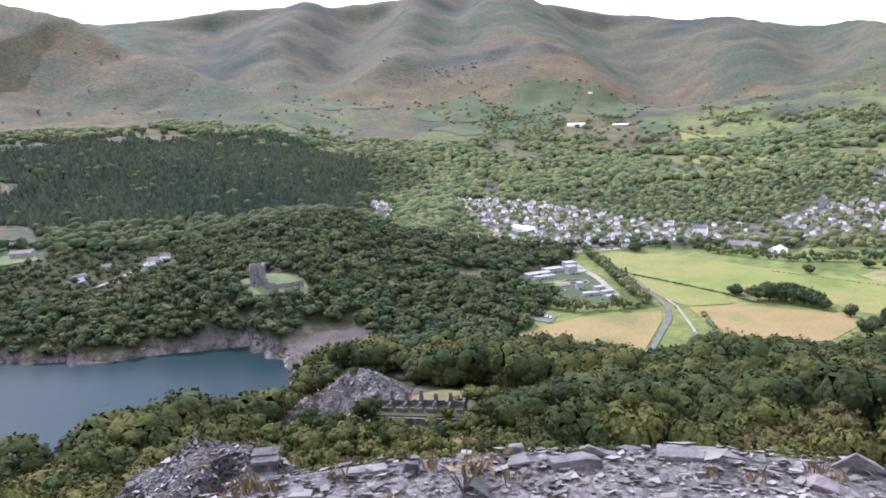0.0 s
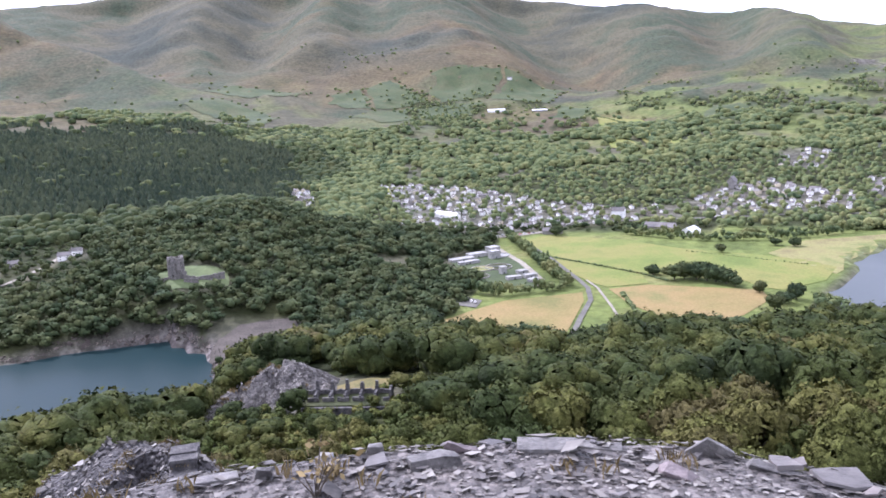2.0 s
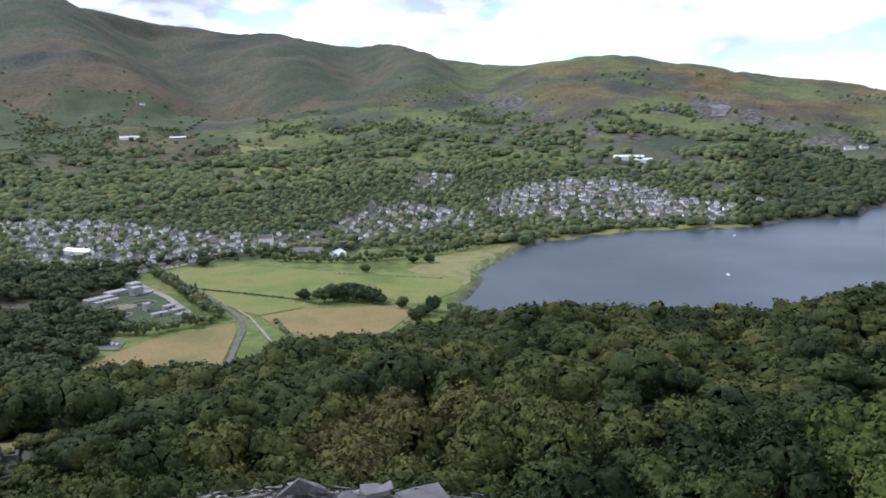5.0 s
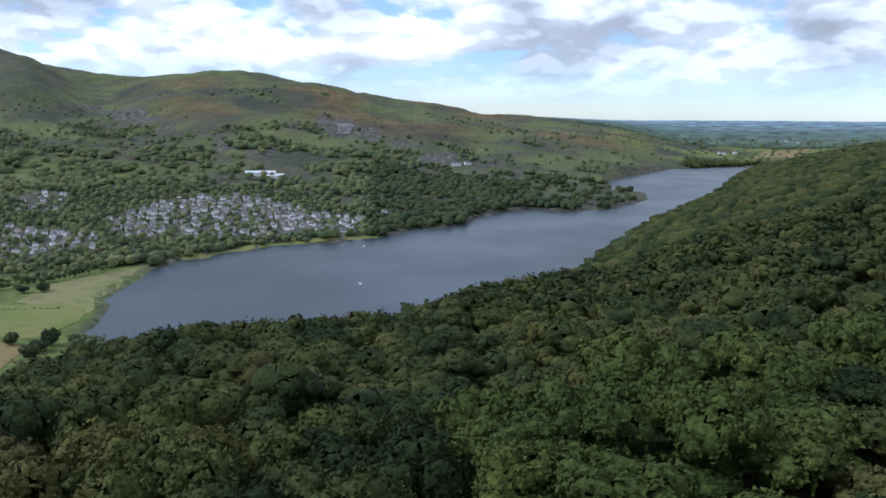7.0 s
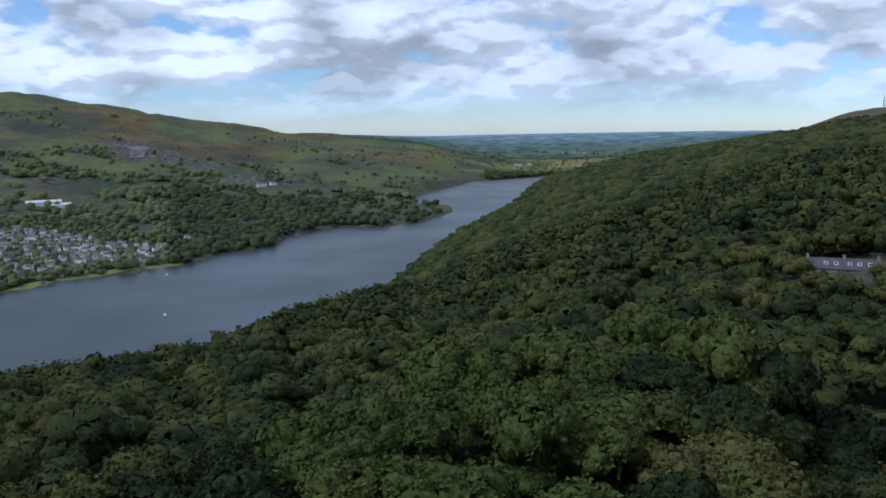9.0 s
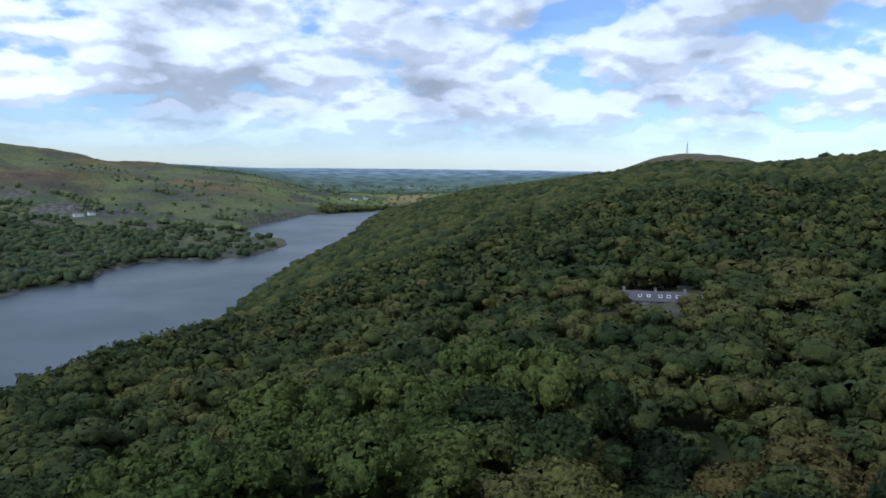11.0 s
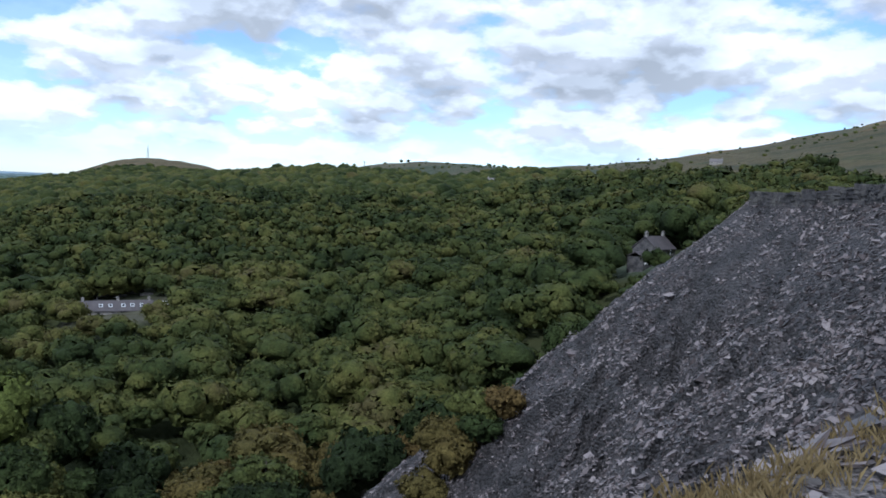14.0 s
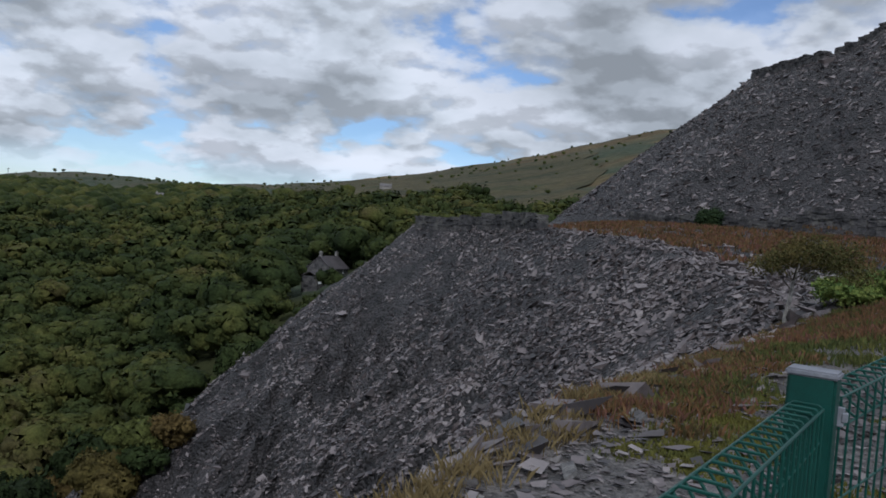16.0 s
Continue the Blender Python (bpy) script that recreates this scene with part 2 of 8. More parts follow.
M_GROUND = ground_material()
M_WOODFLOOR = material("woodland_floor", [(0.022, 0.030, 0.012), (0.04, 0.045, 0.018)], 0.02, 0.4, bump=0.5, dist=1.0)
LEAF_TONES = [(0.0163, 0.0247, 0.0090), (0.0248, 0.0366, 0.0122), (0.0353, 0.0486, 0.0151), (0.0476, 0.0587, 0.0172), (0.0695, 0.0775, 0.0212), (0.0895, 0.0895, 0.0252), (0.0733, 0.0644, 0.0245)]
M_LEAF = material("broadleaf_foliage", LEAF_TONES, 0.010, 3.2, pick="object", spec=0.1, bump=0.5, dist=0.30, jitter=0.45, cells=(1.1, 0.6, 0.6, 0.28), part_share=0.6)
M_LEAF_ISLAND = material("woodland_foliage", [tuple(0.88 * v for v in c) for c in LEAF_TONES], 0.032, 2.2, pick="island", spec=0.1, bump=0.5, dist=0.35, jitter=0.35, cells=(1.0, 0.6, 0.5, 0.2), part_share=0.2)
# distant leaves: aerial haze is mixed into these pale blue-green tones
M_LEAF_FAR = material("hazed_valley_foliage", [(0.0484, 0.0735, 0.0361), (0.0712, 0.0985, 0.0441), (0.1001, 0.1238, 0.0507), (0.1325, 0.1472, 0.0588), (0.1616, 0.1649, 0.0666)], 0.045, 0.5, pick="island", spec=0.1, bump=0.5, dist=0.9, jitter=0.28, cells=(0.6, 1.0, 0.5, 0.16), part_share=0.2)
# half-bright copy of the valley leaves, putting cloud shade into the lakeside woods' colour
M_LEAF_LAKE = material("dimmed_lakeside_foliage", [(0.0242, 0.0393, 0.0194), (0.0355, 0.0526, 0.0238), (0.0500, 0.0660, 0.0274), (0.0663, 0.0786, 0.0317), (0.0807, 0.0880, 0.0360)], 0.045, 0.5, pick="island", spec=0.1, bump=0.5, dist=0.9, jitter=0.28, cells=(0.6, 1.0, 0.5, 0.16), part_share=0.2)
# lighter leaf copy; the sunlight on the near shelf is put into its colour
M_LEAF_LIGHT = material("sunlit_tint_foliage", [(0.0474, 0.0671, 0.0163), (0.0638, 0.0829, 0.0194), (0.0819, 0.0963, 0.0228), (0.0949, 0.0948, 0.0260)], 0.010, 3.2, pick="object", spec=0.1, bump=0.5, dist=0.30, jitter=0.45, cells=(1.1, 0.6, 0.6, 0.28), part_share=0.6)
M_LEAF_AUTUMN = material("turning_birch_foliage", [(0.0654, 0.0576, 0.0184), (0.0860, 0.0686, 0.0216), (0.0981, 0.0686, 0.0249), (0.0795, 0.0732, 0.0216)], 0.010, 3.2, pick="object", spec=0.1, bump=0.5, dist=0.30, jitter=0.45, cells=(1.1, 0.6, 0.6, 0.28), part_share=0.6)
M_SCRUB = material("hazel_scrub", [(0.0413, 0.0584, 0.0177), (0.0630, 0.0808, 0.0221), (0.0918, 0.1020, 0.0277), (0.1204, 0.1063, 0.0309)], 0.06, 3.0, pick="island", spec=0.1, bump=0.9, dist=0.25, jitter=0.45, cells=(1.3, 0.6, 1.0, 0.35), part_share=0.3)
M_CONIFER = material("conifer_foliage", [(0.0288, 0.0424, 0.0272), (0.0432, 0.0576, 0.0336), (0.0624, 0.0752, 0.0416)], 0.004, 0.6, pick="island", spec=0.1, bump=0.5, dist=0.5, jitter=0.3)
M_BEACH = material("stony_beach", [(0.0463, 0.0411, 0.0347), (0.0659, 0.0575, 0.0485), (0.0891, 0.0782, 0.0661)], 0.06, 0.8, jitter=0.3, bump=0.6, dist=0.5)
M_OLIVE = material("bilberry_leaves", [(0.045, 0.060, 0.018), (0.085, 0.095, 0.026), (0.12, 0.115, 0.034)], 0.9, 6.0, pick="island", jitter=0.4, bump=0.0)
M_HOLLY = material("holly_leaves", [(0.016, 0.030, 0.012), (0.028, 0.046, 0.016)], 0.8, 6.0, pick="island", jitter=0.4, bump=0.4, dist=0.05)
M_BARK = material("bark", [(0.06, 0.05, 0.04), (0.14, 0.12, 0.10)], 3.0, 20.0)
# kept darker than the loose plates: the shade of the gaps is in this colour
M_SLATE = material("slate_waste", [(0.0229, 0.0215, 0.0217), (0.0431, 0.0395, 0.0390), (0.0724, 0.0646, 0.0641)], 0.35, 3.0, rough=0.65, spec=0.4, bump=0.8, dist=0.12, jitter=0.4, cells=(3.2, 0.5, 1.0, 0.5))
M_CHIPS = material("fine_slate_chips", [(0.0684, 0.0621, 0.0591), (0.1056, 0.0956, 0.0887), (0.1554, 0.1387, 0.1266)], 1.2, 40.0, rough=0.6, spec=0.4, bump=0.6, dist=0.01, jitter=0.35, cells=(26.0, 0.03, 1.0, 0.5))
M_SCREE = material("weathered_slate_scree", [(0.085, 0.079, 0.076), (0.125, 0.117, 0.110), (0.165, 0.152, 0.138)], 0.15, 1.6, jitter=0.4, bump=0.9, dist=0.3, cells=(1.1, 0.5, 1.0, 0.35))
M_SHORE = material("brown_shore_rock", [(0.055, 0.046, 0.040), (0.10, 0.084, 0.072), (0.16, 0.135, 0.115)], 0.1, 1.0, pick="island", jitter=0.35, bump=0.7, dist=0.4)
M_RIM = material("weathered_slate_chips", [(0.0464, 0.0430, 0.0403), (0.0890, 0.0806, 0.0734), (0.1316, 0.1198, 0.1073), (0.1741, 0.1605, 0.1426), (0.2206, 0.2075, 0.1836)], 0.6, 10.0, rough=0.6, spec=0.4, pick="island", bump=0.3, dist=0.01, jitter=0.25)
M_SLATE_PIECE = material("slate_piece", [(0.0319, 0.0276, 0.0281), (0.0810, 0.0680, 0.0668), (0.1272, 0.1048, 0.1024), (0.1621, 0.1378, 0.1337), (0.2210, 0.1910, 0.1837)], 0.10, 6.0, rough=0.55, spec=0.5, pick="island", bump=0.3, dist=0.02)
M_GREEN = material("grazed_grass", [(0.0999, 0.1332, 0.0300), (0.1374, 0.1624, 0.0399), (0.1748, 0.1706, 0.0517), (0.1249, 0.1456, 0.0383)], 0.012, 0.5, jitter=0.2, dist=0.1)
M_HAY = material("dry_hay_grass", [(0.1300, 0.1240, 0.0420), (0.1850, 0.1480, 0.0560), (0.2150, 0.1580, 0.0660), (0.1500, 0.1400, 0.0500)], 0.012, 0.5, jitter=0.18, dist=0.1)
M_MARSH = material("marsh_grass", [(0.13, 0.15, 0.05), (0.20, 0.19, 0.075), (0.15, 0.13, 0.06)], 0.03, 0.5, jitter=0.25, dist=0.1)
M_BLEACHED = material("bleached_moor_grass", [(0.0281, 0.0328, 0.0148), (0.0530, 0.0499, 0.0234), (0.0749, 0.0624, 0.0296), (0.0406, 0.0484, 0.0203)], 0.008, 0.12, jitter=0.45, dist=2.0, bump=0.8)
M_TAWNY = material("dry_hill_grass", [(0.085, 0.085, 0.032), (0.125, 0.110, 0.042), (0.155, 0.125, 0.05)], 0.12, 1.2, jitter=0.3, dist=0.15, bump=0.5)
M_ROAD = material("asphalt_road", [(0.0950, 0.0920, 0.0800), (0.1350, 0.1300, 0.1120)], 0.1, 2.0, jitter=0.15)
M_TRACK = material("pale_gravel_track", [(0.19, 0.175, 0.145), (0.28, 0.26, 0.215)], 0.1, 2.0, jitter=0.15)
M_WHITE = material("white_render", [(0.7400, 0.7300, 0.7000), (0.8500, 0.8400, 0.8100)], 0.3, 3.0, jitter=0.06, bump=0.1)
M_CREAM = material("cream_render", [(0.52, 0.46, 0.34), (0.62, 0.56, 0.44)], 0.3, 3.0, jitter=0.08, bump=0.1)
M_STONE = material("grey_stone_wall", [(0.13, 0.125, 0.12), (0.26, 0.245, 0.225), (0.34, 0.32, 0.29)], 0.8, 3.0, jitter=0.3, bump=0.6, dist=0.1)
M_ROOF = material("slate_roof", [(0.0862, 0.0814, 0.0819), (0.1380, 0.1287, 0.1260), (0.1898, 0.1760, 0.1680)], 0.04, 4.0, rough=0.75, spec=0.25, jitter=0.2, dist=0.03)
M_ROOF_PALE = material("pale_metal_roof", [(0.52, 0.54, 0.55), (0.66, 0.67, 0.67)], 0.2, 2.0, rough=0.4, spec=0.5, jitter=0.06, bump=0.1)
M_GLASS = material("dark_window_glass", [(0.015, 0.018, 0.022), (0.03, 0.035, 0.04)], 0.5, 3.0, rough=0.08, spec=0.8, bump=0.0, jitter=0.05)
M_RUIN = material("old_dark_masonry", [(0.0432, 0.0418, 0.0432), (0.0864, 0.0828, 0.0828), (0.1368, 0.1296, 0.1188)], 0.9, 4.0, jitter=0.35, bump=0.9, dist=0.15)
M_CASTLE = material("grey_brown_castle_stone", [(0.085, 0.080, 0.076), (0.15, 0.14, 0.13), (0.23, 0.215, 0.195)], 0.8, 3.0, jitter=0.35, bump=0.8, dist=0.15)
M_ROCK = material("quarried_rock_face", [(0.0700, 0.0651, 0.0630), (0.1330, 0.1260, 0.1190), (0.2170, 0.2065, 0.1960)], 0.03, 0.25, jitter=0.35, bump=0.8, dist=3.0)
M_STEEL = material("galvanised_steel", [(0.30, 0.31, 0.32), (0.42, 0.43, 0.44)], 1.0, 9.0, rough=0.5, spec=0.5, metal=0.6, jitter=0.1)
M_HEATHER = material("rusty_heather", [(0.0663, 0.0546, 0.0218), (0.1404, 0.0686, 0.0312), (0.0936, 0.0780, 0.0281), (0.1716, 0.0819, 0.0406), (0.1482, 0.0702, 0.0585)], 0.9, 6.0, pick="island", jitter=0.4, bump=0.4, dist=0.05)
M_TUFT = material("golden_dry_grass", [(0.1066, 0.0779, 0.0328), (0.1558, 0.1148, 0.0492), (0.2132, 0.1640, 0.0779)], 0.5, 6.0, pick="island", jitter=0.25, bump=0.0)
M_MOSS = material("yellow_green_moss", [(0.0723, 0.0680, 0.0153), (0.1275, 0.1190, 0.0255), (0.0850, 0.0935, 0.0255)], 0.8, 12.0, jitter=0.4, bump=0.8, dist=0.03)
M_GORSE = material("bright_gorse", [(0.06, 0.10, 0.025), (0.12, 0.16, 0.035), (0.17, 0.19, 0.05)], 0.8, 8.0, pick="island", jitter=0.4, bump=0.5, dist=0.05)
M_BIRCH_LEAF = material("autumn_birch_leaves", [(0.055, 0.060, 0.018), (0.085, 0.075, 0.024), (0.11, 0.085, 0.028)], 0.5, 3.0, pick="island", jitter=0.4, bump=0.0)
M_BIRCH_BARK = material("pale_birch_bark", [(0.16, 0.15, 0.135), (0.38, 0.36, 0.33)], 4.0, 14.0, jitter=0.4)
M_FENCE = material("green_coated_steel", [(0.004, 0.050, 0.038), (0.007, 0.066, 0.050)], 6.0, 60.0, rough=0.42, spec=0.5, jitter=0.15, bump=0.15, dist=0.002)
M_CAP = material("grey_plastic_cap", [(0.17, 0.175, 0.20), (0.24, 0.245, 0.27)], 8.0, 60.0, rough=0.6, spec=0.4, jitter=0.15, bump=0.2, dist=0.002)
M_PURPLE = material("purple_slate_block", [(0.1241, 0.1016, 0.1009), (0.1923, 0.1594, 0.1570)], 5.0, 30.0, rough=0.6, spec=0.4, jitter=0.25, bump=0.6, dist=0.015, cells=(9.0, 0.02, 0.6, 0.2))
M_GREYSLAB = material("grey_slate_block", [(0.0775, 0.0722, 0.0701), (0.1246, 0.1181, 0.1111), (0.1774, 0.1673, 0.1540)], 6.0, 30.0, rough=0.6, spec=0.4, jitter=0.3, bump=0.7, dist=0.02, cells=(9.0, 0.02, 0.7, 0.2))
M_SLATE_ONE = material("slate_single_piece", [(0.0650, 0.0594, 0.0572), (0.1089, 0.0993, 0.0938), (0.1514, 0.1316, 0.1212), (0.2150, 0.2039, 0.1887)], 0.3, 12.0, rough=0.55, spec=0.5, pick="object", bump=0.5, dist=0.02, jitter=0.35)
M_UPLAND = material("upland_pasture", [(0.075, 0.095, 0.045), (0.10, 0.13, 0.055), (0.12, 0.14, 0.065)], 0.012, 0.15, jitter=0.25, dist=0.3)
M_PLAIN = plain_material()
M_MEADOW = material("rough_meadow", [(0.0426, 0.0607, 0.0279), (0.0574, 0.0771, 0.0328), (0.0754, 0.0836, 0.0394)], 0.014, 0.2, jitter=0.25, dist=0.3)
M_CONCRETE = material("weathered_concrete", [(0.2028, 0.2028, 0.1950), (0.2808, 0.2769, 0.2652), (0.3432, 0.3393, 0.3276)], 0.3, 2.5, jitter=0.15, bump=0.2)
M_WATER = water_material("lake_water", (0.034, 0.048, 0.056), 0.2, 0.34, 0.42)
M_WATER_DEEP = water_material("quarry_lake_water", (0.010, 0.026, 0.029), 0.10, 0.26, 0.36, 0.09)


# ---- small helpers ----
def polar(az, d):
    a = radians(az)
    return (d * math.sin(a), d * math.cos(a))


def mesh_from(name, verts, faces, mat, smooth=False):
    me = bpy.data.meshes.new(name)
    me.from_pydata([tuple(v) for v in verts], [], [tuple(f) for f in faces])
    me.materials.append(mat)
    if smooth:
        me.shade_smooth()
    return me


def mesh_arrays(name, V, F, mat, smooth=False):
    """A mesh from numpy arrays: V (n, 3), F (m, 3 or 4)."""
    me = bpy.data.meshes.new(name)
    V, F = np.asarray(V, dtype=np.float32), np.asarray(F, dtype=np.int32)
    k = F.shape[1]
    me.vertices.add(len(V)), me.loops.add(F.size), me.polygons.add(len(F))
    me.vertices.foreach_set("co", V.ravel())
    me.loops.foreach_set("vertex_index", F.ravel())
    me.polygons.foreach_set("loop_start", np.arange(len(F), dtype=np.int32) * k)
    me.polygons.foreach_set("use_smooth", np.full(len(F), smooth))
    me.update(calc_edges=True)
    me.validate()
    me.materials.append(mat)
    return me


def structure(name, me, label, category):
    return tagged(new(name, me), label, category, kind="structure")


def part(name, bm, mat, parent, label=""):
    me = bm if isinstance(bm, bpy.types.Mesh) else bpy.data.meshes.new(name)
    if not isinstance(bm, bpy.types.Mesh):
        bm.to_mesh(me)
        bm.free()
    if not me.materials:
        me.materials.append(mat)
    ob = new(name, me)
    ob.parent = parent
    if label:
        ob["label"] = label
    return ob


def thing(name, m, label, category, group="", kind=""):
    ob = new(name)
    ob.empty_display_size = 0.3
    ob.matrix_world = m
    return tagged(ob, label, category, group, kind)


def hash01(ix, iy, seed):
    h = (ix.astype(np.int64) * 374761393 + iy.astype(np.int64) * 668265263 + seed * 982451653) & 0x7FFFFFFF
    h = ((h ^ (h >> 13)) * 1274126177) & 0x7FFFFFFF
    return ((h ^ (h >> 16)) & 0xFFFFFF) / float(0xFFFFFF)


def vnoise(x, y, seed=0):
    x, y = np.asarray(x, float), np.asarray(y, float)
    ix, iy = np.floor(x), np.floor(y)
    fx, fy = x - ix, y - iy
    fx, fy = fx * fx * (3 - 2 * fx), fy * fy * (3 - 2 * fy)
    a, b = hash01(ix, iy, seed), hash01(ix + 1, iy, seed)
    c, d = hash01(ix, iy + 1, seed), hash01(ix + 1, iy + 1, seed)
    return (a + (b - a) * fx) * (1 - fy) + (c + (d - c) * fx) * fy - 0.5


def fbm(x, y, octaves=5, seed=0, gain=0.5):
    s, amp = 0.0, 1.0
    for o in range(octaves):
        s = s + amp * vnoise(x * 2 ** o, y * 2 ** o, seed + o)
        amp *= gain
    return s


def inside(poly, x, y):
    """Which points lie inside a polygon of (x, y) corners."""
    x, y = np.asarray(x, float), np.asarray(y, float)
    r = np.zeros(x.shape, bool)
    n = len(poly)
    for i in range(n):
        (x0, y0), (x1, y1) = poly[i], poly[(i + 1) % n]
        if y0 == y1:
            continue
        r ^= ((y0 > y) != (y1 > y)) & (x < (x1 - x0) * (y - y0) / (y1 - y0) + x0)
    return r


def edge_distance(poly, x, y):
    """Distance to the outline of a polygon, positive outside."""
    x, y = np.asarray(x, float), np.asarray(y, float)
    best = np.full(x.shape, 1e9)
    n = len(poly)
    for i in range(n):
        (x0, y0), (x1, y1) = poly[i], poly[(i + 1) % n]
        dx, dy = x1 - x0, y1 - y0
        t = np.clip(((x - x0) * dx + (y - y0) * dy) / (dx * dx + dy * dy + 1e-9), 0, 1)
        best = np.minimum(best, np.hypot(x - x0 - t * dx, y - y0 - t * dy))
    return np.where(inside(poly, x, y), -best, best)


def step01(a, b, v):
    t = np.clip((v - a) / (b - a), 0, 1)
    return t * t * (3 - 2 * t)


